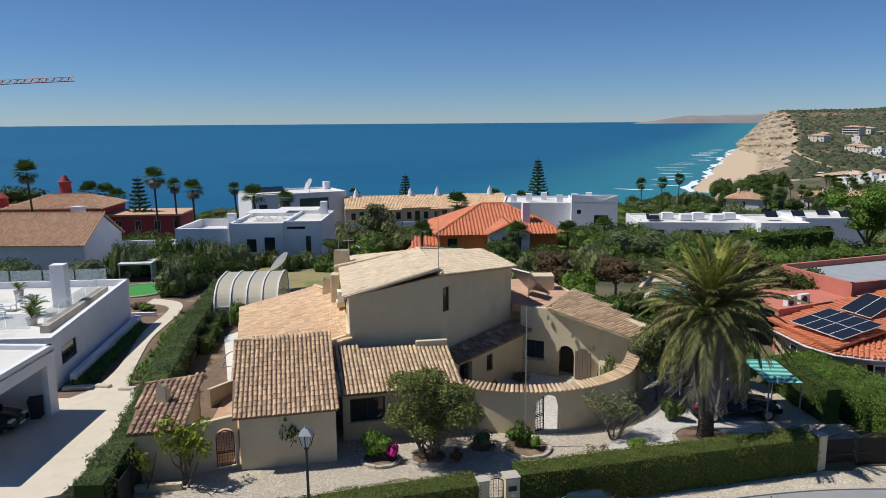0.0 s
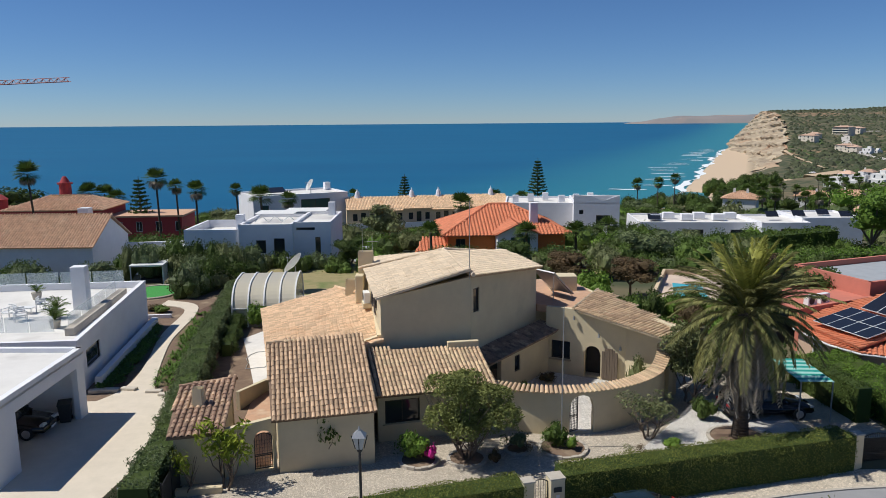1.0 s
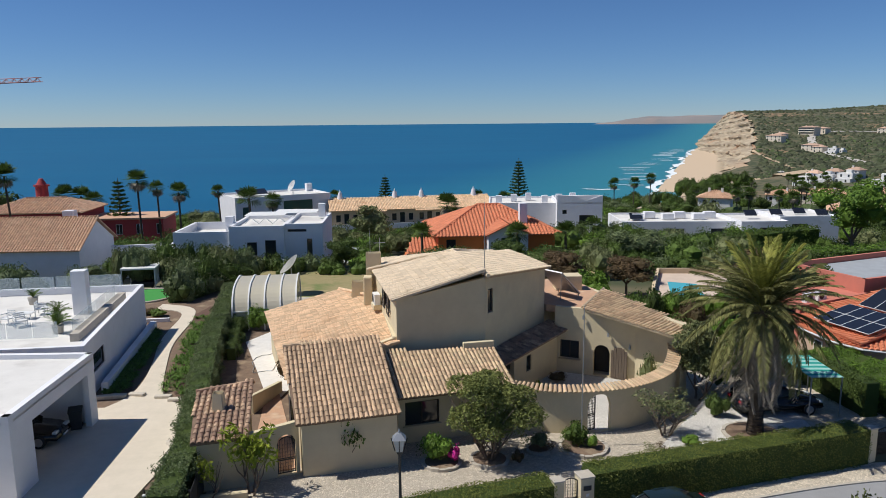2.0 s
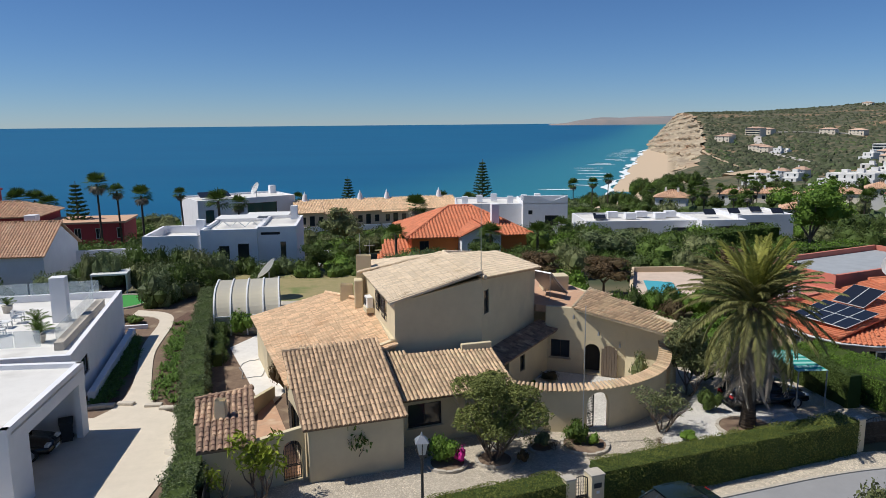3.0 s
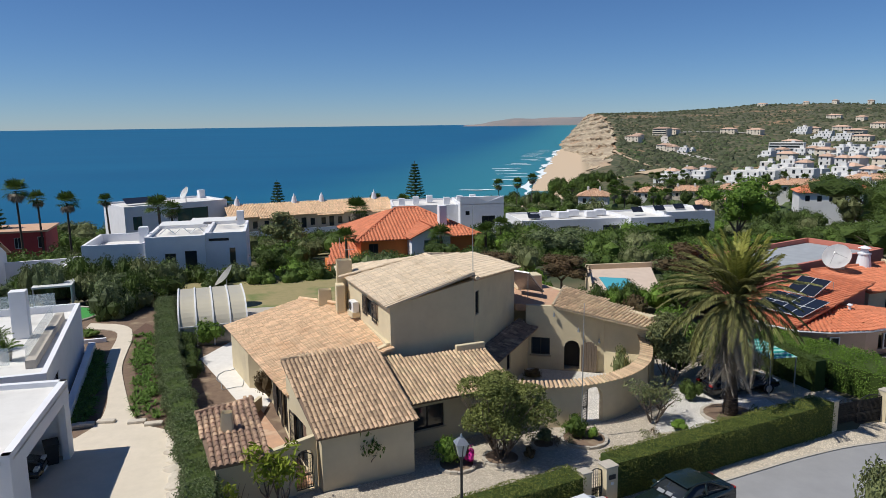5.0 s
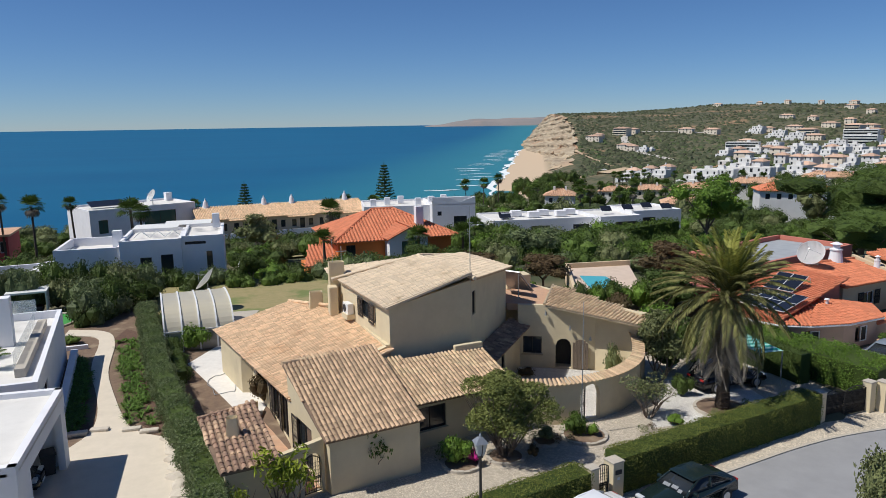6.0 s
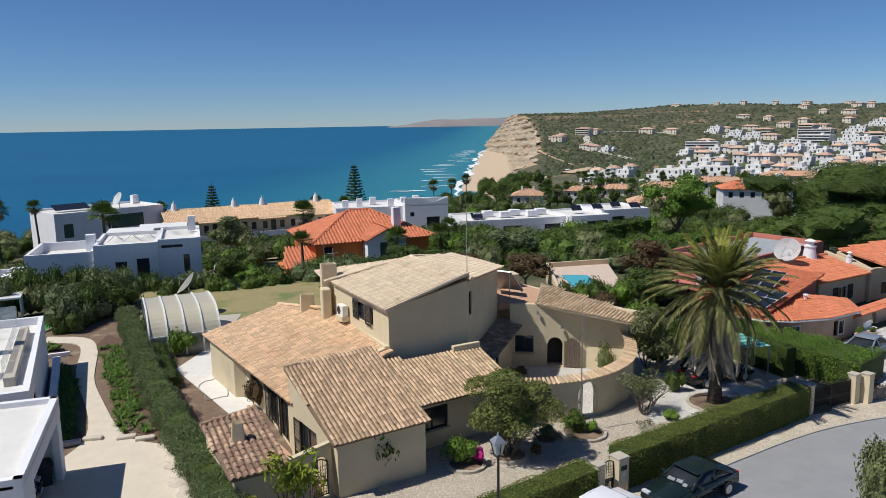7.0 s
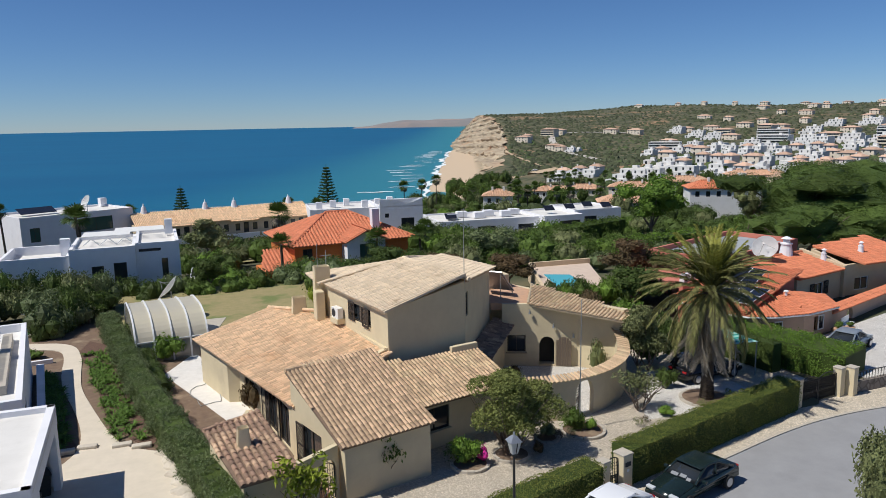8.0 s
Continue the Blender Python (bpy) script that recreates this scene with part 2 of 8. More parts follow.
def raw(name, verts, faces, material, parent=None, label="", kind="", smooth=False):
    me = bpy.data.meshes.new(name)
    me.from_pydata([tuple(v) for v in verts], [], faces)
    if smooth:
        me.polygons.foreach_set("use_smooth", [True] * len(me.polygons))
    return obj(name, me, material, parent, label, kind)


def thing(name, at, label, category, group="", rz=0.0, kind=""):
    e = new(name)
    e.matrix_basis = pose(*at, 0, 0, rz)
    e.empty_display_size = 0.2
    return tagged(e, label=label, category=category, group=group, kind=kind)


def box(bm, c, s, rz=0.0, bevel=0.0, m=None):
    mm = m if m is not None else pose(*c, 0, 0, rz)
    r = bmesh.ops.create_cube(bm, size=1, matrix=mm @ Matrix.Diagonal((*s, 1)))
    if bevel:
        es = list({e for v in r["verts"] for e in v.link_edges})
        bmesh.ops.bevel(bm, geom=es, offset=bevel, segments=2, affect="EDGES", profile=0.6)
    return bm


def boxpart(name, c, s, material, parent=None, label="", rz=0.0, bevel=0.0):
    return part(name, box(bmesh.new(), c, s, rz, bevel), material, parent, label)


def cyl(bm, p, q, r0, r1=None, seg=10, caps=True):
    p, q = Vector(p), Vector(q)
    d = q - p
    m = Matrix.Translation((p + q) / 2) @ d.to_track_quat("Z", "Y").to_matrix().to_4x4()
    bmesh.ops.create_cone(bm, cap_ends=caps, segments=seg, radius1=r0, radius2=r0 if r1 is None else r1, depth=d.length, matrix=m)
    return bm


def prism(bm, pts, z0, z1):
    """An upright prism; z0 and z1 are numbers or one height a corner."""
    n = len(pts)
    za = z0 if isinstance(z0, (list, tuple)) else [z0] * n
    zb = z1 if isinstance(z1, (list, tuple)) else [z1] * n
    a = [bm.verts.new((p[0], p[1], z)) for p, z in zip(pts, za)]
    b = [bm.verts.new((p[0], p[1], z)) for p, z in zip(pts, zb)]
    bm.faces.new(a[::-1])
    bm.faces.new(b)
    for i in range(n):
        j = (i + 1) % n
        bm.faces.new((a[i], a[j], b[j], b[i]))
    return bm


def wall(bm, path, thick, z0, top, openings=()):
    """A wall along a plan line, thickened to the line's left; top(s) is its height at the length s. openings: (s0, s1, low, high, arched)."""
    pts = [Vector((p[0], p[1])) for p in path]
    cum = [0.0]
    for p, q in zip(pts, pts[1:]):
        cum.append(cum[-1] + (q - p).length)
    cuts = set(cum)
    for s0, s1, lo, hi, arch in openings:
        n = 10 if arch else 1
        cuts |= {s0 + (s1 - s0) * i / n for i in range(n + 1)}
    cuts = sorted(c for c in cuts if -1e-6 <= c <= cum[-1] + 1e-6)
    cuts = [c for i, c in enumerate(cuts) if i == 0 or c - cuts[i - 1] > 1e-4]

    def place(s):
        i = max(0, min(len(pts) - 2, sum(1 for c in cum[1:-1] if c <= s + 1e-9)))
        d = (pts[i + 1] - pts[i]).normalized()
        p = pts[i] + d * (s - cum[i])
        k = [d]
        for j, c in enumerate(cum[1:-1], 1):
            if abs(c - s) < 1e-4:
                k = [(pts[j] - pts[j - 1]).normalized(), (pts[j + 1] - pts[j]).normalized()]
        nrm = Vector((0, 0))
        for v in k:
            nrm += Vector((-v.y, v.x))
        nrm.normalize()
        return p, p + nrm * thick

    def cell(sa, sb, la, lb, ha, hb):
        if ha - la < 1e-4 and hb - lb < 1e-4:
            return
        (a, ai), (b, bi) = place(sa), place(sb)
        v = [bm.verts.new((p.x, p.y, z)) for p, z in ((a, la), (b, lb), (bi, lb), (ai, la), (a, ha), (b, hb), (bi, hb), (ai, ha))]
        for f in ((0, 3, 2, 1), (4, 5, 6, 7), (0, 1, 5, 4), (1, 2, 6, 5), (2, 3, 7, 6), (3, 0, 4, 7)):
            bm.faces.new([v[i] for i in f])

    for sa, sb in zip(cuts, cuts[1:]):
        mid = (sa + sb) / 2
        op = next((o for o in openings if o[0] < mid < o[1]), None)
        if not op:
            cell(sa, sb, z0, z0, top(sa), top(sb))
            continue
        s0, s1, lo, hi, arch = op
        if lo > z0:
            cell(sa, sb, z0, z0, lo, lo)
        if arch:
            half, c = (s1 - s0) / 2, (s0 + s1) / 2
            rise = min(half, (hi - lo) * 0.5)

            def arc(s):
                return hi - rise + rise * math.sqrt(max(0, 1 - ((s - c) / half) ** 2))
            cell(sa, sb, arc(sa), arc(sb), top(sa), top(sb))
        else:
            cell(sa, sb, hi, hi, top(sa), top(sb))
    bmesh.ops.remove_doubles(bm, verts=bm.verts, dist=0.0005)
    return bm


def along(p, q, s, off=0.0):
    """The plan point s metres from p towards q, off metres to the right."""
    d = (Vector(q[:2]) - Vector(p[:2])).normalized()
    r = Vector((d.y, -d.x))
    v = Vector(p[:2]) + d * s + r * off
    return v.x, v.y


def heading(p, q):
    return math.degrees(math.atan2(q[1] - p[1], q[0] - p[0]))


def volume(name, corners, tops, material, parent, openings=None, thick=0.28, z0=-0.3, skip=()):
    """The outer walls of a block whose corners run anticlockwise; one part a side."""
    n = len(corners)
    for i in range(n):
        if i in skip:
            continue
        p, q = corners[i], corners[(i + 1) % n]
        p, q = along(p, q, 0.003), along(q, p, 0.003)
        length = math.hypot(q[0] - p[0], q[1] - p[1])
        ha, hb = tops[i], tops[(i + 1) % n]
        part(name, wall(bmesh.new(), [p, q], thick, z0, lambda s: ha + (hb - ha) * s / length, (openings or {}).get(i, ())), material, parent)


def window(parent, p, q, s0, s1, lo, hi, inset=0.1, frame=DARKWOOD, pane=GLASS, bars=1, name="window"):
    """A framed window in the wall from p to q, between s0 and s1 along it."""
    w = s1 - s0
    x, y = along(p, q, (s0 + s1) / 2, -inset)
    m = pose(x, y, 0, 0, 0, heading(p, q))
    bm = bmesh.new()
    f = min(0.07, w * 0.12)
    for cx, cz, sx, sz in ((-(w - f) / 2, (lo + hi) / 2, f, hi - lo), ((w - f) / 2, (lo + hi) / 2, f, hi - lo), (0, hi - f / 2, w - 2 * f, f), (0, lo + f / 2, w - 2 * f, f)):
        box(bm, None, (sx, 0.07, sz), m=m @ pose(cx, 0, cz))
    for i in range(bars):
        box(bm, None, (f * 0.7, 0.06, hi - lo - 2 * f), m=m @ pose(-w / 2 + w * (i + 1) / (bars + 1), 0, (lo + hi) / 2))
    fr = part(name, bm, frame, parent)
    part("pane", box(bmesh.new(), None, (w - 2 * f, 0.012, hi - lo - 2 * f), m=m @ pose(0, 0.015, (lo + hi) / 2)), pane, fr)
    return fr


def shutter(parent, p, q, s0, s1, lo, hi, off=0.05, swing=0.0):
    """A louvred shutter leaf in front of the wall from p to q."""
    w = s1 - s0
    x, y = along(p, q, s0, off)
    m = pose(x, y, 0, 0, 0, heading(p, q) + swing)
    bm = bmesh.new()
    for cx in (0.03, w - 0.03):
        box(bm, None, (0.06, 0.045, hi - lo), m=m @ pose(cx, 0, (lo + hi) / 2))
    for cz in (lo + 0.04, (lo + hi) / 2, hi - 0.04):
        box(bm, None, (w - 0.12, 0.04, 0.08), m=m @ pose(w / 2, 0, cz))
    k = int((hi - lo) / 0.07)
    for i in range(k):
        box(bm, None, (w - 0.12, 0.012, 0.07), m=m @ pose(w / 2, 0, lo + (hi - lo) * (i + 0.5) / k, 35, 0, 0))
    return part("shutter", bm, DARKWOOD, parent)


def inside(poly, x, y):
    c = False
    for (x0, y0), (x1, y1) in zip(poly, poly[1:] + poly[:1]):
        if (y0 > y) != (y1 > y) and x < (x1 - x0) * (y - y0) / (y1 - y0) + x0:
            c = not c
    return c


def tile_shape(pitch, exposure):
    """One tapered half-round clay tile; x across, y up the slope, z off the roof."""
    r0, r1, seg, length = pitch * 0.385, pitch * 0.325, 5, exposure * 1.22
    v, f = [], []
    for ring, (r, y, z) in enumerate(((r0, 0, 0.022), (r1, length, 0.0), (r0 * 0.8, 0.0, 0.016))):
        for i in range(seg + 1):
            a = math.pi * i / seg
            v.append((r * math.cos(a), y, z + r * 0.85 * math.sin(a)))
    k = seg + 1
    for i in range(seg):
        f.append((i, i + 1, k + i + 1, k + i))
        f.append((i + 1, i, 2 * k + i, 2 * k + i + 1))
    return np.array(v), f


def tiled_roof(name, poly, material, parent, pitch=0.215, exposure=0.36, thick=0.12, single=None, base=None, label="", lift=0.0):
    """A roof slab over a flat polygon, whose first edge is the eave, with rows of clay tiles on it."""
    P = [Vector(p) for p in poly]
    u = (P[1] - P[0]).normalized()
    nrm = u.cross(P[-1] - P[0]).normalized()
    if nrm.z < 0:
        nrm = -nrm
    w = nrm.cross(u)
    if sum((p - P[0]).dot(w) for p in P) < 0:
        w = -w
    flat = [((p - P[0]).dot(u), (p - P[0]).dot(w)) for p in P]
    P = [P[0] + u * a + w * b for a, b in flat]
    bm = bmesh.new()
    lo = [bm.verts.new(p - nrm * thick) for p in P]
    hi = [bm.verts.new(p) for p in P]
    bm.faces.new(hi)
    bm.faces.new(lo[::-1])
    for i in range(len(P)):
        j = (i + 1) % len(P)
        bm.faces.new((lo[i], lo[j], hi[j], hi[i]))
    bmesh.ops.recalc_face_normals(bm, faces=bm.faces)
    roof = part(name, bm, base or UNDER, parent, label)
    a0, a1 = min(a for a, b in flat), max(a for a, b in flat)
    b1 = max(b for a, b in flat)
    tv, tf = tile_shape(pitch, exposure)
    rot = np.array([list(u), list(w), list(nrm)])
    rng = random.Random(name + str(len(flat)))
    verts, faces, spots = [], [], []
    col = a0 + pitch / 2
    while col < a1:
        row = -0.06
        while row < b1 - exposure * 0.3:
            if inside(flat, col, max(0.02, row + exposure * 0.5)) :
                spots.append((col + rng.uniform(-0.012, 0.012), row + rng.uniform(-0.02, 0.02), rng.uniform(-0.02, 0.02)))
            row += exposure
        col += pitch
    if single:
        me = bpy.data.meshes.new("roof_tile")
        me.from_pydata([tuple(v) for v in tv], [], tf)
        me.materials.append(material)
        frame3 = Matrix((u, w, nrm)).transposed().to_4x4()
        for a, b, t in spots:
            ob = new("roof_tile", me)
            ob.parent = roof
            ob.matrix_basis = Matrix.Translation(P[0] + u * a + w * b + nrm * lift) @ frame3 @ pose(0, 0, 0, 0, 0, t * 57)
        return roof
    k = 0
    for a, b, t in spots:
        q = tv.copy()
        q[:, 0] += a + t * q[:, 1]
        q[:, 1] += b
        verts.append(q @ rot + np.array(P[0]))
        faces += [tuple(i + k for i in f) for f in tf]
        k += len(tv)
    if verts:
        raw("tile_field", np.concatenate(verts), faces, material, roof, kind="stuff")
    return roof


def ridge(name, p, q, parent, material=TILE_I, r=0.12):
    """A row of ridge tiles from p to q."""
    p, q = Vector(p), Vector(q)
    n = max(1, int((q - p).length / 0.38))
    bm = bmesh.new()
    for i in range(n):
        cyl(bm, p.lerp(q, i / n) + Vector((0, 0, 0.012 * (i % 2))), p.lerp(q, (i + 1.12) / n), r, r * 0.88, 8)
    return part(name, bm, material, parent)


# ---- foliage ----


def leaves(centres, normals, size, rng, slim=0.5, tilt=0.9):
    """Small folded leaves at the places given."""
    n = len(centres)
    d = rng.normal(size=(n, 3)) * tilt + normals
    d /= np.linalg.norm(d, axis=1)[:, None]
    h = rng.normal(size=(n, 3))
    s = np.cross(d, h)
    s /= np.linalg.norm(s, axis=1)[:, None] + 1e-9
    up = np.cross(s, d)
    ln = size * rng.uniform(0.6, 1.35, n)[:, None]
    wd = ln * slim
    v = np.stack([centres - up * ln * 0.5, centres + s * wd * 0.5 + d * wd * 0.15, centres + up * ln * 0.5, centres - s * wd * 0.5 + d * wd * 0.15], 1).reshape(-1, 3)
    f = [(4 * i, 4 * i + 1, 4 * i + 2, 4 * i + 3) for i in range(n)]
    return v, f


def crown_mesh(name, lobes, size, count, seed, material, core=0.72, slim=0.5, rough=0.25):
    """A crown of leaf clumps round uneven lobes (x, y, z, rx, ry, rz), with a darker heart."""
    rng = np.random.default_rng(seed)
    lobes = np.array(lobes, float)
    area = (lobes[:, 3] * lobes[:, 4] + lobes[:, 4] * lobes[:, 5] + lobes[:, 3] * lobes[:, 5])
    pick = rng.choice(len(lobes), count, p=area / area.sum())
    d = rng.normal(size=(count, 3))
    d /= np.linalg.norm(d, axis=1)[:, None]
    d[:, 2] = np.where(d[:, 2] < -0.5, -d[:, 2], d[:, 2])
    bump = 1 + rough * np.sin(d[:, 0] * 7 + pick * 1.7) * np.sin(d[:, 1] * 6 + pick) * np.cos(d[:, 2] * 5 + pick * 2.1)
    rad = bump * (1 - np.abs(rng.normal(size=count)) * 0.16)
    c = lobes[pick, :3] + d * lobes[pick, 3:] * rad[:, None]
    v, f = leaves(c, d, size, rng, slim)
    vs, k = [v], len(v)
    if core:
        bm = bmesh.new()
        bmesh.ops.create_icosphere(bm, subdivisions=1, radius=1)
        sv = np.array([tuple(x.co) for x in bm.verts])
        sf = [[x.index for x in q.verts] for q in bm.faces]
        bm.free()
        for i, lb in enumerate(lobes):
            w = 1 + 0.15 * np.sin(sv[:, 0] * 6 + i) * np.cos(sv[:, 1] * 5 + i * 2)
            vs.append(lb[:3] + sv * lb[3:] * core * w[:, None])
            f += [tuple(j + k for j in q) for q in sf]
            k += len(sv)
    me = bpy.data.meshes.new(name)
    me.from_pydata([tuple(p) for p in np.concatenate(vs)], [], f)
    me.materials.append(material)
    return me


def lobes_for(kind, rng):
    """Lobe sets for crowns of about one metre in radius, standing on z = 0."""
    out = []
    if kind == "bush":
        for i in range(7):
            a, r = rng.uniform(0, 6.28), rng.uniform(0.2, 0.6)
            s = rng.uniform(0.35, 0.55)
            out.append((r * math.cos(a), r * math.sin(a), rng.uniform(0.3, 0.75), s, s, s * rng.uniform(0.8, 1.1)))
        out.append((0, 0, 0.5, 0.6, 0.6, 0.55))
    elif kind == "tree":
        for i in range(11):
            a, r = rng.uniform(0, 6.28), rng.uniform(0.1, 0.72)
            s = rng.uniform(0.28, 0.46)
            out.append((r * math.cos(a), r * math.sin(a), rng.uniform(0.75, 1.75), s, s, s * 0.85))
        out.append((0, 0, 1.2, 0.55, 0.55, 0.6))
    elif kind == "shrub_tree":
        for i in range(20):
            a, r = i * 2.4 + rng.uniform(-0.4, 0.4), rng.uniform(0.1, 0.74)
            s = rng.uniform(0.24, 0.38)
            out.append((r * math.cos(a), r * math.sin(a), 0.55 + 1.15 * ((i * 7) % 20) / 20 * (1.15 - 0.45 * r), s, s, s * 0.9))
    elif kind == "umbrella":
        for i in range(16):
            a, r = rng.uniform(0, 6.28), math.sqrt(rng.uniform(0.02, 0.8))
            s = rng.uniform(0.2, 0.32)
            out.append((r * math.cos(a), r * math.sin(a), 0.95 + 0.28 * (1 - r * r) + rng.uniform(-0.05, 0.05), s, s, s * 0.55))
        for i in range(18):
            a, r, s = i * 0.35 + rng.uniform(-0.15, 0.15), rng.uniform(0.62, 0.85), rng.uniform(0.2, 0.28)
            out.append((r * math.cos(a), r * math.sin(a), rng.uniform(0.4, 0.85), s, s, s * 0.6))
    return out


def hedge(name, path, width, height, z0, material, leaf_size, density, label, seed=1, lump=0.08, group=""):
    """A clipped hedge along a plan line (x, y[, height])."""
    rng = np.random.default_rng(seed)
    h = thing(name, (0, 0, 0), label, "hedge", group)
    pts = [np.array(p[:2], float) for p in path]
    hs = [p[2] if len(p) > 2 else height for p in path]
    cs, ns, bm = [], [], bmesh.new()
    for p, q, ha, hb in zip(pts, pts[1:], hs, hs[1:]):
        d = q - p
        ln = float(np.hypot(*d))
        d /= ln
        nr = np.array((-d[1], d[0]))
        n = int(ln * (2 * (ha + hb) / 2 + width) * density)
        s = rng.uniform(0, ln, n)
        side = rng.choice(3, n, p=np.array([(ha + hb) / 2, width, (ha + hb) / 2]) / (ha + hb + width))
        hh = ha + (hb - ha) * s / ln
        o = np.where(side == 0, -width / 2, np.where(side == 2, width / 2, rng.uniform(-width / 2, width / 2, n)))
        z = np.where(side == 1, hh, hh * rng.uniform(0.02, 1, n))
        wob = lump * (np.sin(s * 2.1 + z * 3 + seed) + np.sin(s * 5.3 + o * 4) * 0.6) + rng.normal(size=n) * lump * 0.6
        nx = np.where(side == 0, -1.0, np.where(side == 2, 1.0, 0.0))
        nz = np.where(side == 1, 1.0, 0.15)
        o = o + nx * wob
        z = z + np.where(side == 1, wob, 0) + z0
        cs.append(np.stack([p[0] + d[0] * s + nr[0] * o, p[1] + d[1] * s + nr[1] * o, z], 1))
        ns.append(np.stack([nr[0] * nx, nr[1] * nx, nz], 1))
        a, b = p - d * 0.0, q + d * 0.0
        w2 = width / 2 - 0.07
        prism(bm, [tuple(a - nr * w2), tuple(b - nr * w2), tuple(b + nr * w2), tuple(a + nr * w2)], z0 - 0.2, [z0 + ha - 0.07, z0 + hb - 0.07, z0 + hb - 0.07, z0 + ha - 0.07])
    v, f = leaves(np.concatenate(cs), np.concatenate(ns), leaf_size, rng, 0.55)
    raw("foliage", v, f, material, h, kind="stuff")
    # solid dark green core, painting the shade seen between the leaves
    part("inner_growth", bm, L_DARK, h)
    return h

# ---- terrain, sea and coast ----
SEA = -35.0
STREET = [(-60, 6.0), (-30, 17.5), (-12, 22.8), (-3.3, 25.9), (2.2, 27.1), (5.5, 27.9), (16.9, 30.5), (21, 31.0), (30, 31.0), (45, 29.0), (80, 20.0)]
KERBLINE = [(-60, 2.5), (-30, 14.0), (-12, 19.9), (-4.8, 22.9), (-3.0, 23.8), (-1.0, 25.1), (0.5, 25.9), (2.5, 26.35), (5.5, 26.8), (9.2, 27.6), (14.5, 28.8), (18, 29.1), (21.6, 28.9), (30, 27.6), (45, 24.0), (80, 13.0)]
INLAND = [(0, -0.06), (62, -0.06), (80, -1.0), (110, -4.0), (140, -7.5), (200, -12), (300, -15), (450, -17), (620, -13), (800, -6), (1050, 8), (1350, 30), (1800, 46), (2400, 52), (4800, 40)]
CLIFFTOP = [(560, -31), (650, -27), (780, -15), (920, 0), (1100, 14), (1300, 29), (1500, 36), (2200, 40), (4800, 40)]


def lerp_table(table, x):
    return float(np.interp(x, [a for a, b in table], [b for a, b in table]))


WALLW = [(640, 34), (900, 42), (1150, 62), (1300, 72)]
BEACH = [(560, 30), (640, 40), (900, 46), (1100, 36), (1250, 20), (1400, 8), (1600, 0), (4800, 0)]


def coast(x, y):
    """Metres inland of the waterline (negative: out at sea)."""
    far = (x - 165) * 0.917 - (y - 500) * 0.40
    near = (310 + (1.1 if x > 0 else 0.4) * x - y) * 0.7
    return max(far, near) if y > 200 else near if x < 150 else max(near, far)


def ground_z(x, y):
    if abs(x) < 90 and y < 60:
        b = lerp_table(STREET, x)
        return -0.75 if y < b + 0.25 else -0.06
    r = math.hypot(x, y)
    if y < 0 and r > 90:
        return -0.75
    base = lerp_table(INLAND, r)
    if r > 120:
        base += noise.noise((x * 0.012, y * 0.012, 3)) * min(3.0, r * 0.006) + noise.noise((x * 0.003, y * 0.003, 7)) * min(8, r * 0.004)
    c = coast(x, y)
    if y > 520:
        top = lerp_table(CLIFFTOP, y) + noise.noise((x * 0.01, y * 0.01, 1)) * 3
        k = min(1, max(0, (c - 110) / 420))
        k = k * k * (3 - 2 * k)
        land = top + (base - top) * k
        if y > 1000:
            land = max(land, top * (1 - k) + base * k)
        bw = lerp_table(BEACH, y) + 8
        rise = bw + lerp_table(WALLW, y) - 30
        if c < rise + 24:
            beach = SEA - 0.25 + 0.065 * max(c, -200)
            return min(beach, land) if c < rise else beach + (land - beach) * (c - rise) / 24
        return land
    cut = max(0.0, min(1.0, c / (60 + 170 * max(0, min(1, (x - 30) / 110)))))
    return (SEA - 4) + (base - SEA + 4) * cut * (2 - cut)


def spread(a, n, near):
    t = np.linspace(-1, 1, n)
    k = math.asinh(a / near)
    return np.sinh(t * k) * near


gx = sorted(set(np.round(np.concatenate([spread(4700, 170, 14) + 10, np.arange(-40, 46, 2.0), np.arange(170, 720, 11.0)]), 2)))
gy = sorted(set(np.round(np.concatenate([spread(4700, 210, 14) + 35, np.arange(16, 62, 1.0), np.arange(470, 1250, 13.0)]), 2)))
gy = [v for v in gy if v > -400]
gv = [(x, y, ground_z(x, y)) for y in gy for x in gx]
W = len(gx)
gf = [(j * W + i, j * W + i + 1, (j + 1) * W + i + 1, (j + 1) * W + i) for j in range(len(gy) - 1) for i in range(W - 1)]


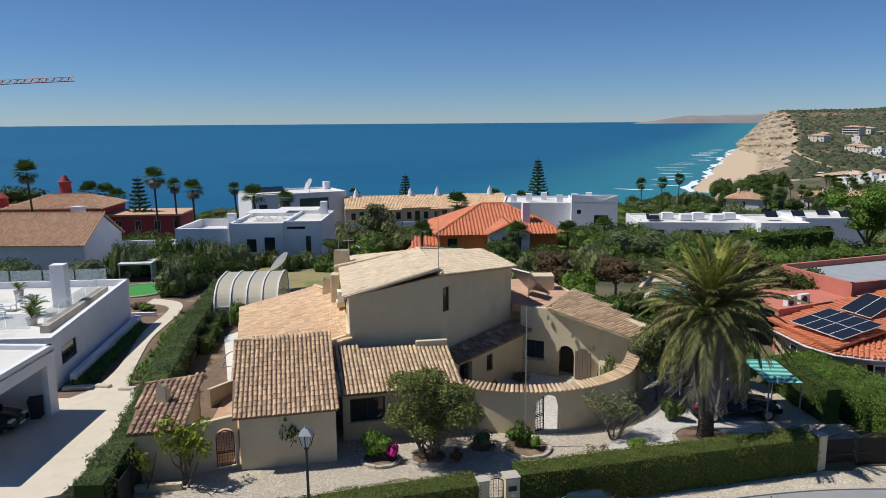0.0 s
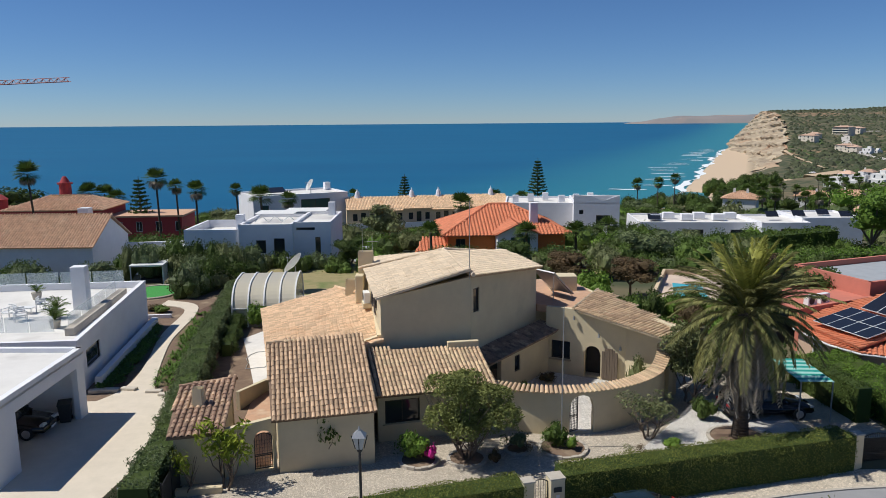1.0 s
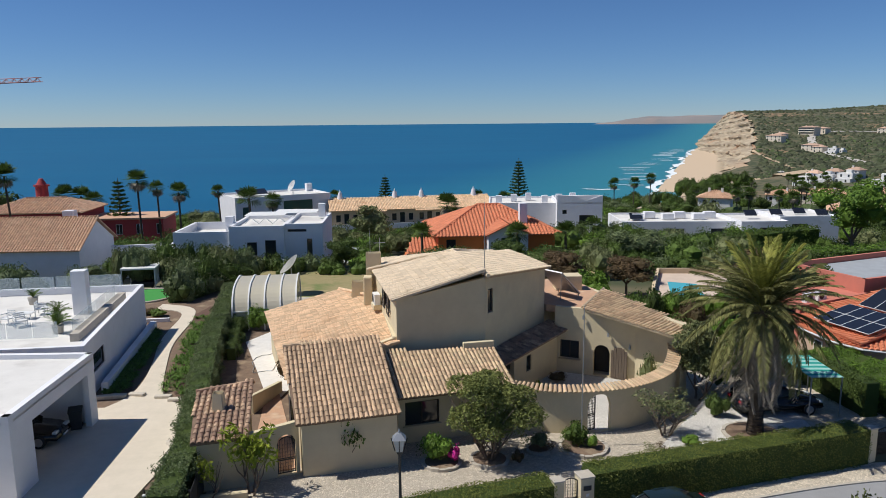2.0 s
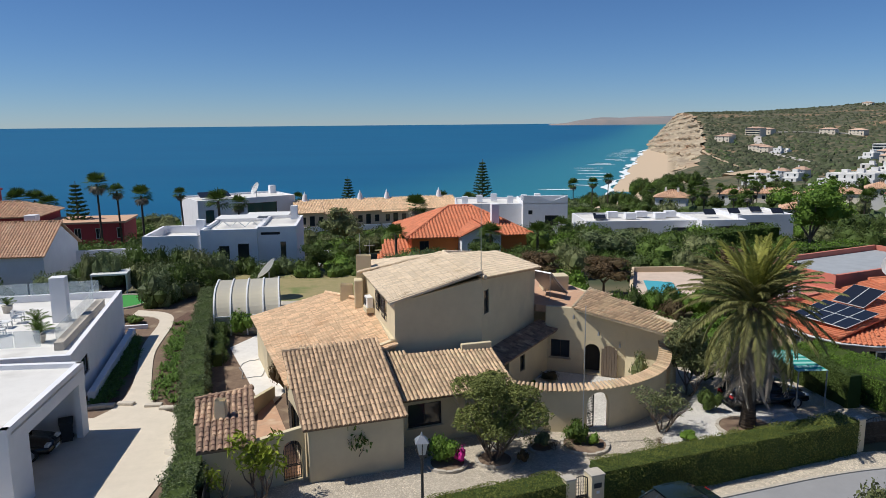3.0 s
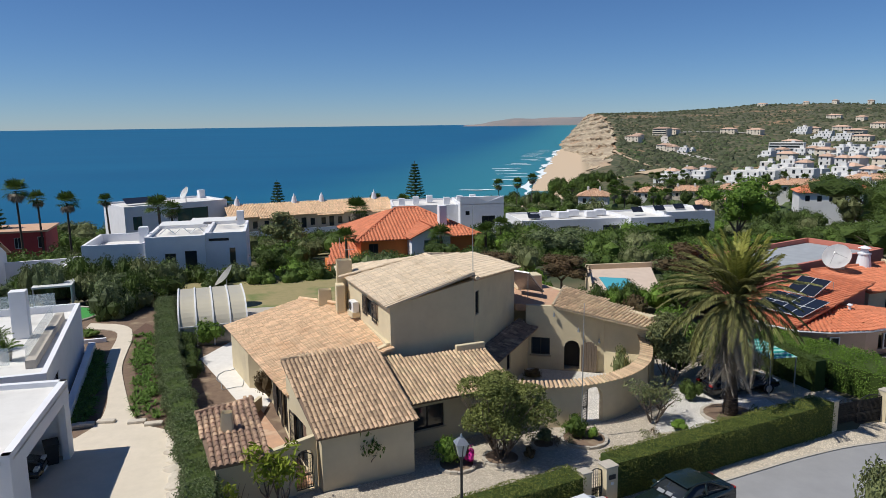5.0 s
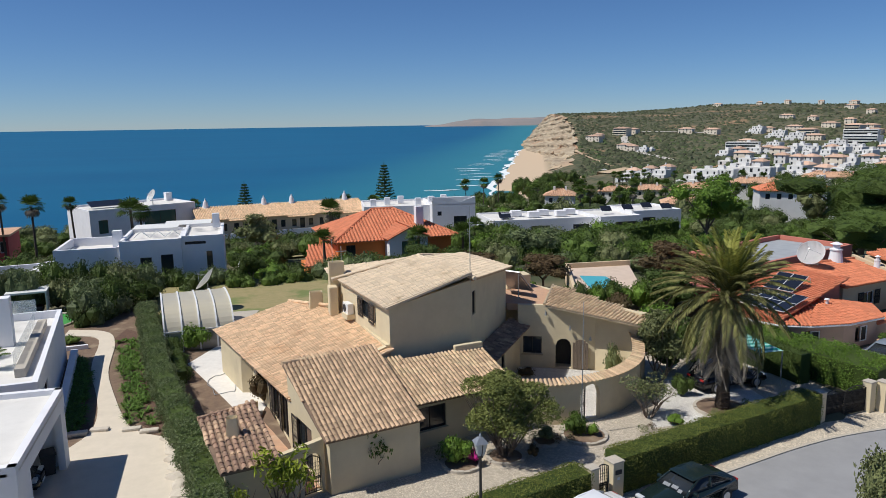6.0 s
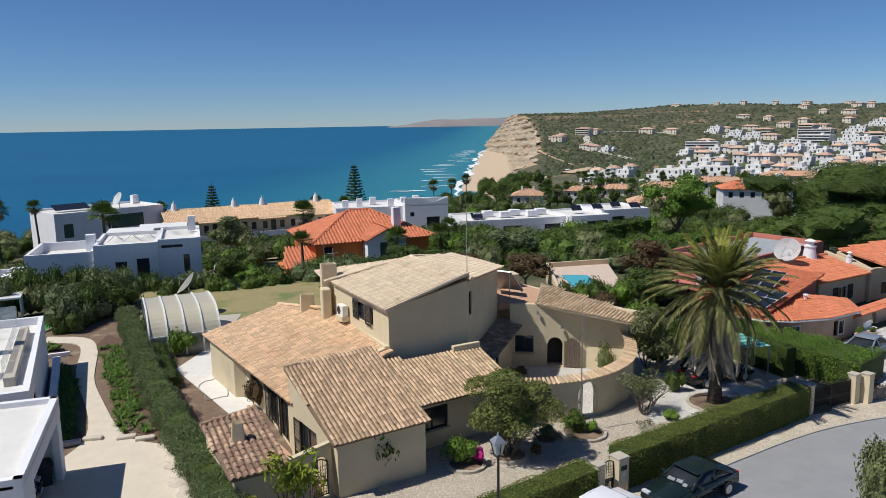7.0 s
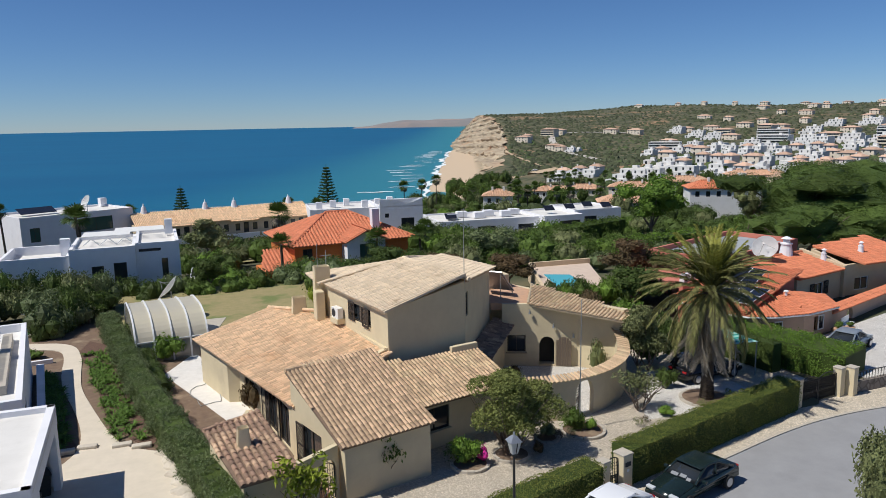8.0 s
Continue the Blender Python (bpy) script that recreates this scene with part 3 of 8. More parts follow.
def terrain_material():
    m = mat("coastal_scrub_ground", (0.15, 0.125, 0.07), (0.08, 0.085, 0.04), 0.035, 0.95, 0.4, 2.0, spot=(0.36, 0.22, 0.12), spot_scale=0.010, spot_at=0.555)
    t = m.node_tree
    n, ln = t.nodes, t.links
    s = n["Principled BSDF"]
    col = s.inputs["Base Color"].links[0].from_socket
    scrub = n.new("ShaderNodeTexVoronoi")
    scrub.inputs["Scale"].default_value = 0.11
    ln.new(n["Texture Coordinate"].outputs["Object"], scrub.inputs["Vector"])
    r = n.new("ShaderNodeMapRange")
    r.inputs["From Min"].default_value, r.inputs["From Max"].default_value = 0.35, 0.6
    r.inputs["To Min"].default_value, r.inputs["To Max"].default_value = 0.85, 0.0
    ln.new(scrub.outputs["Distance"], r.inputs["Value"])
    mx = n.new("ShaderNodeMix")
    mx.data_type = "RGBA"
    mx.inputs["B"].default_value = (0.045, 0.06, 0.025, 1)
    ln.new(r.outputs[0], mx.inputs["Factor"])
    ln.new(col, mx.inputs["A"])
    sep = n.new("ShaderNodeSeparateXYZ")
    ln.new(n["Texture Coordinate"].outputs["Object"], sep.inputs[0])
    low = n.new("ShaderNodeMapRange")
    low.inputs["From Min"].default_value, low.inputs["From Max"].default_value = -32.4, -31.2
    low.inputs["To Min"].default_value, low.inputs["To Max"].default_value = 1.0, 0.0
    ln.new(sep.outputs["Z"], low.inputs["Value"])
    m2 = n.new("ShaderNodeMix")
    m2.data_type = "RGBA"
    m2.inputs["B"].default_value = (0.56, 0.43, 0.29, 1)
    ln.new(low.outputs[0], m2.inputs["Factor"])
    ln.new(mx.outputs["Result"], m2.inputs["A"])
    ln.new(m2.outputs["Result"], s.inputs["Base Color"])
    return m


raw("ground", gv, gf, terrain_material(), label="dry coastal scrubland and sand reaching the horizon", kind="structure", smooth=True)["category"] = "ground"


def sea_material():
    """Deep blue water, turquoise over the sand near the waterline."""
    m = mat("sea_water", (0.004, 0.085, 0.18), (0.007, 0.11, 0.21), 0.004, 0.35, 0.6, 0.25, stretch=(0.5, 1.6, 1))
    t = m.node_tree
    n, ln = t.nodes, t.links
    s = n["Principled BSDF"]
    col = s.inputs["Base Color"].links[0].from_socket
    a = n.new("ShaderNodeVectorMath")
    a.operation = "DOT_PRODUCT"
    a.inputs[1].default_value = (0.917, -0.40, 0)
    ln.new(n["Texture Coordinate"].outputs["Object"], a.inputs[0])
    r = n.new("ShaderNodeMapRange")
    r.interpolation_type = "SMOOTHSTEP"
    off = 165 * 0.917 - 500 * 0.40
    r.inputs["From Min"].default_value, r.inputs["From Max"].default_value = off - 240, off + 5
    ln.new(a.outputs["Value"], r.inputs["Value"])
    mx = n.new("ShaderNodeMix")
    mx.data_type = "RGBA"
    mx.inputs["B"].default_value = (0.035, 0.20, 0.24, 1)
    ln.new(r.outputs[0], mx.inputs["Factor"])
    ln.new(col, mx.inputs["A"])
    ln.new(mx.outputs["Result"], s.inputs["Base Color"])
    s.inputs["Specular IOR Level"].default_value = 0.12
    return m


SEA_EDGE = 14.5
sv, sf, rings = [], [], [60, 250, 450, 700, 1000, 1400, 1900, 2500, 3200, 4000, 4750]
for r in rings:
    for k in range(97):
        a = radians(-100 + 200 * k / 96)
        rise = (max(0, r - 1400) / 3350) ** 1.6 * (SEA_EDGE - SEA)
        sv.append((r * math.sin(a), r * math.cos(a), SEA + rise))
for j in range(len(rings) - 1):
    for k in range(96):
        sf.append((j * 97 + k, j * 97 + k + 1, (j + 1) * 97 + k + 1, (j + 1) * 97 + k))
raw("sea", sv, sf, sea_material(), label="calm blue sea turning turquoise over the sand", kind="structure", smooth=True)["category"] = "water"

CLIFFROCK = mat("banded_limestone_cliff", (0.52, 0.43, 0.30), (0.20, 0.15, 0.10), 0.06, 0.95, 1.0, 0.3, spot=(0.40, 0.25, 0.15), spot_scale=0.016, spot_at=0.54, stretch=(0.3, 0.3, 4.0))
tilt = CLIFFROCK.node_tree.nodes["Mapping"]
tilt.vector_type = "TEXTURE"
tilt.inputs["Rotation"].default_value = (0.0, radians(9), 0.0)
tilt.inputs["Scale"].default_value = (3.3, 3.3, 0.25)
cv, cf, NS, NH = [], [], 260, 30
for i in range(NS + 1):
    y = 640 + 1500 * (i / NS) ** 1.3
    top = lerp_table(CLIFFTOP, y) + 0.3
    for j in range(NH + 1):
        k = j / NH
        z = SEA - 0.5 + (top - SEA + 0.5) * k
        c = lerp_table(BEACH, y) + lerp_table(WALLW, y) * k ** 0.9 + 6 * noise.noise((y * 0.012, z * 0.02, 2)) + 2.6 * math.sin(z * 0.6 + y * 0.02) + 6.0 * noise.noise((y * 0.06, z * 0.1, 5)) + 3.0 * noise.noise((y * 0.15, z * 0.3, 8))
        x = 165 + (c + (y - 500) * 0.40) / 0.917
        cv.append((x, y, z))
for i in range(NS):
    for j in range(NH):
        a = i * (NH + 1) + j
        cf.append((a, a + 1, a + NH + 2, a + NH + 1))
raw("cliff", cv, cf, CLIFFROCK, label="pale banded limestone sea cliff above the beach", kind="structure")["category"] = "cliff"

# a far headland across the bay
hv, hf = [], []
for i in range(81):
    a = radians(14.0 + 22.0 * i / 80)
    top = 2 + 40 * min(1, max(0, (i - 1) / 14)) + 6 * noise.noise((i * 0.2, 0, 0)) + min(i, 40) * 0.35
    for r, z in ((4330, -10), (4360, top * 0.55), (4420, top * 0.8), (4600, top)):
        hv.append((r * math.sin(a), r * math.cos(a), z))
for i in range(80):
    for j in range(3):
        k = i * 4 + j
        hf.append((k, k + 4, k + 5, k + 1))
HEADLAND = mat("far_headland", (0.26, 0.23, 0.22), (0.20, 0.20, 0.20), 0.004, 0.95, spot=(0.36, 0.27, 0.23), spot_scale=0.003)
raw("headland", hv, hf, HEADLAND, label="far low headland across the bay", kind="structure", smooth=True)["category"] = "headland"

# ---- street ----


def strip(name, a, b, za, zb, material, label, category, xs):
    """A sheet between two plan lines."""
    v, f = [], []
    for i, x in enumerate(xs):
        v += [(x, a(x), za), (x, b(x), zb)]
        if i:
            f.append((2 * i - 2, 2 * i, 2 * i + 1, 2 * i - 1))
    ob = raw(name, v, f, material, label=label, kind="structure")
    ob["category"] = category
    return ob


xs = [v * 1.0 for v in range(-60, 81)]
smooth_kerb = lambda x: sum(lerp_table(KERBLINE, x + d) for d in (-2, -1, 0, 1, 2)) / 5
strip("road", lambda x: smooth_kerb(x) - 6.0, smooth_kerb, -0.405, -0.405, ASPHALT, "worn pale grey asphalt street", "road", xs)
strip("pavement", lambda x: smooth_kerb(x) + 0.15, lambda x: lerp_table(STREET, x) + 0.3, -0.36, -0.34, PAVE, "pavement of small cream limestone setts", "pavement", xs)
strip("far_pavement", lambda x: smooth_kerb(x) - 10.0, lambda x: smooth_kerb(x) - 6.0, -0.36, -0.36, PAVE, "pavement of small setts across the street", "pavement", xs)
bm = bmesh.new()
for i, x in enumerate(xs[20:-20]):
    p, q = (x, smooth_kerb(x)), (x + 0.97, smooth_kerb(x + 0.97))
    d = Vector((q[0] - p[0], q[1] - p[1])).normalized()
    nn = Vector((-d.y, d.x)) * 0.15
    prism(bm, [p, q, (q[0] + nn.x, q[1] + nn.y), (p[0] + nn.x, p[1] + nn.y)], -0.7, -0.345)
tagged(part("kerb", bm, KERB, label="pale limestone kerb stones along the street", kind="structure"), category="kerb")


def slab(name, pts, z0, z1, material, label, category):
    bm = prism(bmesh.new(), pts, z0, z1)
    bmesh.ops.recalc_face_normals(bm, faces=bm.faces)
    return tagged(part(name, bm, material), label=label, category=category, kind="structure")


slab("courtyard_paving", [(-13.2, 27.2), (-9, 25.4), (-3.2, 26.6), (1.5, 27.6), (6, 28.6), (13, 30.0), (16.7, 31.0), (20.6, 31.6), (20.6, 40), (13, 44), (-13.2, 44)], -0.4, 0.0, COBBLE, "front yard paved with small limestone setts", "paving")
slab("gravel_bed", [(7.6, 32.2), (12.2, 31.9), (16, 33.0), (16.5, 37.5), (12.6, 38.6), (10.8, 36.2)], -0.2, 0.012, GRAVEL, "patch of white gravel under the palm", "gravel")
def rounded(pts, times=2):
    """A closed or open plan line with its corners cut round."""
    for _ in range(times):
        pts = [pts[0]] + [q for a, b in zip(pts, pts[1:]) for q in ((a[0] * 0.75 + b[0] * 0.25, a[1] * 0.75 + b[1] * 0.25), (a[0] * 0.25 + b[0] * 0.75, a[1] * 0.25 + b[1] * 0.75))] + [pts[-1]]
    return pts


path_right = rounded([(-16.5, 38.0), (-18.2, 39.3), (-19.0, 41.5), (-19.95, 45.2), (-20.95, 49.4), (-21.2, 52.8), (-21.4, 56.5), (-22.3, 60.3), (-25.5, 61.6)])
path_left = rounded([(-25.5, 59.9), (-23.0, 58.9), (-22.5, 56.4), (-22.4, 53.1), (-22.0, 49.8), (-20.95, 45.6), (-20.3, 42.0), (-20.3, 39.6), (-21.0, 38.2)])
slab("driveway", [(-30, 22), (-15.9, 27.5), (-15.3, 33.4)] + path_right + path_left + [(-34, 38.2)], -0.3, 0.42, DRIVE, "cream aggregate driveway with a winding garden path", "driveway")
slab("planting_ground", [(-34, 38.3), (-14.6, 28.5), (-15.6, 37), (-17.3, 46.5), (-19.0, 60), (-19.6, 66), (-40, 66), (-40, 45)], -0.4, 0.36, SOIL, "bare brown garden soil beside the path", "soil")
slab("side_garden", [(-14.6, 30), (-9, 32), (-9, 60), (-19.1, 61), (-17.3, 46.5), (-15.6, 37)], -0.4, 0.03, SOIL, "dry brown soil of the side garden", "soil")
slab("white_terrace", [(-12.2, 38.6), (-11, 43.5), (-13.0, 50.3), (-14.0, 55.2), (-16.2, 51.0), (-14.3, 45.2)], -0.2, 0.06, SLABWHITE, "white paved side terrace", "paving")
slab("lawn", [(-20, 60), (12, 54), (16, 78), (-20, 78)], -0.4, 0.0, DRYGRASS, "dry yellow-brown lawn", "lawn")

# ---- the villa ----
villa = thing("villa", (0, 0, 0), "cream stucco villa with clay tile roofs and a round walled court", "house")
# front wing, whose roof falls to the street
WA, WB, WC, WD = (-9.2, 30.35), (-5.0, 31.2), (-6.1, 36.6), (-10.55, 35.3)
volume("wall", [WA, WB, WC, WD], [2.5, 2.62, 4.2, 4.3], STUCCO, villa, {3: [(1.0, 3.0, 0.1, 2.2, False)]})
window(villa, WD, WA, 1.0, 3.0, 0.1, 2.2, bars=1, name="glazed_door")
shutter(villa, WD, WA, 0.55, 1.35, 0.1, 2.2, 0.06)
tiled_roof("wing_roof", [(-9.4, 30.0, 2.62), (-4.85, 30.95, 2.66), (-6.05, 36.75, 4.42), (-10.75, 35.35, 4.5)], TILE, villa, single=True, label="sun-bleached terracotta barrel tiles")
ridge("ridge_tiles", (-10.75, 35.35, 4.52), (-6.05, 36.75, 4.46), villa)
# link building behind the front yard
LA, LB, LC, LD = (-5.0, 33.4), (-0.3, 34.6), (-0.2, 37.2), (-5.4, 36.4)
volume("wall", [LA, LB, LC, LD], [2.6, 2.55, 3.45, 3.6], STUCCO, villa, {0: [(0.35, 2.1, 0.9, 2.1, False)]}, skip=(2,))
window(villa, LA, LB, 0.35, 2.1, 0.9, 2.1, bars=1)
boxpart("window_sill", (*along(LA, LB, 1.2, 0.04), 0.86), (2.0, 0.2, 0.06), STUCCO, villa, rz=heading(LA, LB))
tiled_roof("link_roof", [(-5.15, 32.75, 2.6), (0.95, 34.2, 2.55), (0.12, 37.4, 3.62), (-5.75, 36.3, 3.78)], TILE_I, villa, label="sun-bleached terracotta barrel tiles")
boxpart("parapet", (-0.7, 37.25, 3.75), (1.7, 0.3, 0.42), STUCCO, villa, rz=10, bevel=0.04)
# main roof on the garden side
MA, MB, MC, MD = (-13.9, 48.6), (-12.7, 44.2), (-12.0, 43.4), (-10.45, 35.6)
volume("wall", [MA, MB, (-12.05, 44.0), (-11.2, 40.8), MD, (-5.0, 37.2), (-6.0, 45.0), (-9.0, 50.0)], [2.72, 2.72, 2.72, 2.72, 2.85, 4.35, 4.4, 3.6], STUCCO, villa,
       {2: [(0.7, 1.5, 1.0, 2.1, False)], 3: [(0.4, 2.6, 0.1, 2.25, False), (3.0, 4.6, 0.1, 2.25, False)]})
window(villa, (-12.05, 44.0), (-11.2, 40.8), 0.7, 1.5, 1.0, 2.1, bars=0)
window(villa, (-11.2, 40.8), MD, 0.4, 2.6, 0.1, 2.25, bars=1, name="glazed_door")
window(villa, (-11.2, 40.8), MD, 3.0, 4.6, 0.1, 2.25, bars=1, name="glazed_door")
shutter(villa, (-11.2, 40.8), MD, 0.0, 0.75, 0.1, 2.25, 0.06)
shutter(villa, (-11.2, 40.8), MD, 0.76, 1.4, 0.1, 2.25, 0.07)
shutter(villa, (-11.2, 40.8), MD, 2.7, 3.2, 0.1, 2.25, 0.06)
tiled_roof("garden_roof", [(-14.3, 49.1, 2.75), (-10.55, 34.9, 2.85), (-4.95, 36.85, 4.45), (-6.5, 45.2, 4.6), (-9.2, 50.5, 3.95)], TILE_PALE, villa, exposure=0.4, base=TILE_PALE, label="pale washed clay tiles patched with mortar")
ridge("ridge_tiles", (-9.3, 50.5, 3.98), (-6.6, 45.6, 4.55), villa, TILE_PALE)
# upper storey
UA, UB, UC, UD, UE = (-5.05, 37.1), (-0.22, 38.1), (4.2, 44.2), (2.4, 48.0), (-6.55, 45.6)
AP = (-1.63, 44.28)
up = [UA, UB, UC, UD, (-6.6, 48.6), UE]
upz = [6.35, 7.28, 6.55, 6.6, 6.2, 6.3]
volume("wall", up, upz, STUCCO, villa, {1: [(0.25, 0.85, 5.2, 6.55, False)], 5: [(3.9, 6.6, 4.95, 5.95, False)]}, z0=2.4)
window(villa, UB, UC, 0.25, 0.85, 5.2, 6.55, bars=0)
window(villa, UE, UA, 3.9, 6.6, 4.95, 5.95, bars=1)
shutter(villa, UE, UA, 3.8, 4.6, 4.9, 6.0, 0.05)
shutter(villa, UE, UA, 5.7, 6.5, 4.9, 6.0, 0.09)
tiled_roof("upper_roof", [(-6.62, 44.8, 6.40), (-5.3, 36.85, 6.42), (-0.15, 37.85, 7.42), (-1.63, 44.4, 7.66)], TILE_CREAM, villa, base=TILE_CREAM, label="cream lime-washed clay tiles")
tiled_roof("upper_roof", [(-0.15, 37.85, 7.38), (4.55, 44.0, 6.62), (2.65, 48.2, 6.74), (-1.63, 44.4, 7.62)], TILE_CREAM, villa, base=TILE_I, label="weathered clay tiles, eave to the court")
tiled_roof("upper_roof", [(2.65, 48.2, 6.72), (-6.9, 49.2, 6.3), (-1.63, 44.4, 7.62)], TILE_CREAM, villa, base=TILE_CREAM)
tiled_roof("upper_roof", [(-6.9, 49.2, 6.3), (-6.95, 45.0, 6.42), (-1.63, 44.4, 7.62)], TILE_CREAM, villa, base=TILE_CREAM)
ridge("ridge_tiles", (-0.1, 37.7, 7.45), (-1.63, 44.4, 7.70), villa, TILE_CREAM)
ridge("ridge_tiles", (-1.63, 44.4, 7.70), (2.65, 48.2, 6.80), villa, TILE_CREAM)
ridge("ridge_tiles", (-6.9, 45.0, 6.48), (-1.63, 44.4, 7.70), villa, TILE_CREAM, 0.09)


def chimney(name, c, s, z0, z1, parent, taper=0.82, hole=True):
    """A tapered stucco stack with an open top."""
    bm = bmesh.new()
    r = bmesh.ops.create_cube(bm, size=1, matrix=pose(c[0], c[1], (z0 + z1) / 2) @ Matrix.Diagonal((s[0], s[1], z1 - z0, 1)))
    for v in r["verts"]:
        if v.co.z > (z0 + z1) / 2:
            v.co.x = c[0] + (v.co.x - c[0]) * taper
            v.co.y = c[1] + (v.co.y - c[1]) * taper
    topf = max(bm.faces, key=lambda f: f.calc_center_median().z)
    bmesh.ops.bevel(bm, geom=[e for e in bm.edges if abs(e.verts[0].co.z - e.verts[1].co.z) > 0.1], offset=0.05, segments=2, affect="EDGES")
    topf = max(bm.faces, key=lambda f: f.calc_center_median().z)
    bmesh.ops.inset_region(bm, faces=[topf], thickness=min(s) * 0.14)
    bmesh.ops.translate(bm, verts=topf.verts, vec=(0, 0, -0.25))
    return part(name, bm, STUCCO, parent)


chimney("chimney", (-6.6, 45.72), (1.0, 0.75), 3.9, 7.4, villa, 0.94)
boxpart("chimney_breast", (-6.95, 45.1, 5.1), (0.55, 0.9, 1.8), STUCCO, villa, bevel=0.08)
chimney("chimney", (-7.75, 47.6), (0.95, 0.7), 3.8, 5.15, villa, 0.85)
# round court
CC, CR = (4.2, 41.0), 6.95


def arc_pts(a0, a1, n, r=CR):
    return [(CC[0] + r * math.cos(radians(a0 + (a1 - a0) * i / n)), CC[1] + r * math.sin(radians(a0 + (a1 - a0) * i / n))) for i in range(n + 1)]


court = arc_pts(-128, -12, 40)
cl = radians(116) * CR
g0 = radians(-87.5 + 128) * CR
part("court_wall", wall(bmesh.new(), court, 0.3, -0.3, lambda s: 2.2 if s < cl * 0.8 else 2.2 + (s - cl * 0.8) * 0.22, [(g0, g0 + 1.28, 0.02, 2.02, True)]), STUCCO, villa)
tv, tf = tile_shape(0.26, 0.62)
vv, ff, k = [], [], 0
for i in range(58):
    a = radians(-128 + 116 * (i + 0.5) / 58)
    s = cl * (i + 0.5) / 58
    z = (2.2 if s < cl * 0.8 else 2.2 + (s - cl * 0.8) * 0.22) + 0.02
    m = pose(CC[0] + (CR + 0.22) * math.cos(a), CC[1] + (CR + 0.22) * math.sin(a), z - 0.02, 0, 0, math.degrees(a) + 90) @ pose(0, 0, 0, 12, 0, 0)
    vv += [tuple(m @ Vector(v)) for v in tv]
    ff += [tuple(j + k for j in f) for f in tf]
    k += len(tv)
raw("coping_tiles", vv, ff, TILE_I, villa, kind="stuff")
# iron gate in the court wall, standing half open
ga = radians(-87.5)
gp, gq = (CC[0] + (CR - 0.1) * math.cos(ga), CC[1] + (CR - 0.1) * math.sin(ga)), (CC[0] + CR * math.cos(ga) + 0.5, CC[1] + CR * math.sin(ga) + 0.42)


def iron_leaf(name, p, q, lo, hi, parent, label="", arch=0.0, studs=False, dense=0.09):
    """A wrought-iron leaf from p to q: frame, bars and scrolls."""
    w = math.hypot(q[0] - p[0], q[1] - p[1])
    m = pose(p[0], p[1], 0, 0, 0, heading(p, q))
    g = part(name, bmesh.new(), IRON, parent, label)
    bm = bmesh.new()

    def top(x):
        return hi + arch * math.sin(math.pi * x / w)
    for x in (0.02, w - 0.02):
        box(bm, None, (0.04, 0.04, top(x) - lo), m=m @ pose(x, 0, (lo + top(x)) / 2))
    for z in (lo + 0.03, lo + (hi - lo) * 0.42, lo + (hi - lo) * 0.47):
        box(bm, None, (w, 0.035, 0.035), m=m @ pose(w / 2, 0, z))
    n = max(3, int(w / dense))
    for i in range(1, n):
        x = w * i / n
        box(bm, None, (0.016, 0.016, top(x) - lo), m=m @ pose(x, 0, (lo + top(x)) / 2))
        x1 = w * (i + 1) / n
        if arch:
            a, b = m @ Vector((x, 0, top(x))), m @ Vector((x1, 0, top(x1)))
            cyl(bm, a, b, 0.025, seg=6)
    if not arch:
        box(bm, None, (w, 0.04, 0.04), m=m @ pose(w / 2, 0, hi - 0.02))
    for i in range(int((hi - lo) / (dense * 1.6))):
        for j in range(n):
            c = m @ Vector((w * (j + 0.5) / n, 0, lo + 0.1 + i * dense * 1.6))
            if c.z < top(w * (j + 0.5) / n) - 0.06:
                bmesh.ops.create_cone(bm, cap_ends=False, segments=6, radius1=dense * 0.42, radius2=dense * 0.36, depth=0.02, matrix=Matrix.Translation(c) @ m.to_3x3().to_4x4() @ pose(0, 0, 0, 90, 0, 0))
    bm.to_mesh(g.data)
    bm.free()
    return g


iron_leaf("gate_leaf", gp, gq, 0.05, 1.9, villa, "black wrought-iron gate standing open")
# court's back wall, its arched door and window
BA, BB, BC = (4.75, 43.45), (9.2, 41.3), (10.95, 38.6)
bl = math.hypot(BB[0] - BA[0], BB[1] - BA[1])
part("court_back_wall", wall(bmesh.new(), [BC, BB, BA], -0.3, -0.3, lambda s: 3.75 + 0.12 * s if s < 3.3 else 4.2, [(3.22 + bl - 3.45, 3.22 + bl - 2.45, 0.03, 2.0, True), (3.22 + bl - 1.55, 3.22 + bl - 0.35, 0.95, 2.1, False)]), STUCCO, villa)
window(villa, BA, BB, 0.35, 1.55, 0.95, 2.1, inset=0.16, bars=1)
shutter(villa, BA, BB, -0.15, 0.4, 0.92, 2.12, 0.05, 20)
boxpart("window_sill", (*along(BA, BB, 0.95, 0.06), 0.9), (1.4, 0.2, 0.06), MORTAR, villa, rz=heading(BA, BB))
boxpart("dark_room", (*along(BA, BB, 2.95, -1.0), 1.0), (1.2, 0.1, 2.1), DARK, villa, rz=heading(BA, BB))
bm = bmesh.new()
dp = along(BA, BB, 3.55, 0.08)
mm = pose(*dp, 0, 0, 0, heading(BA, BB) - 8)
for i in range(6):
    x0 = i * 0.165
    hgt = 1.42 + 0.55 * math.sqrt(max(0, 1 - ((x0 + 0.08 - 0.5) / 0.52) ** 2))
    box(bm, None, (0.155, 0.06, hgt), m=mm @ pose(x0 + 0.08, 0, hgt / 2 + 0.04), bevel=0.01)
part("door_leaf", bm, OLDWOOD, villa, "weathered arched plank door standing open")
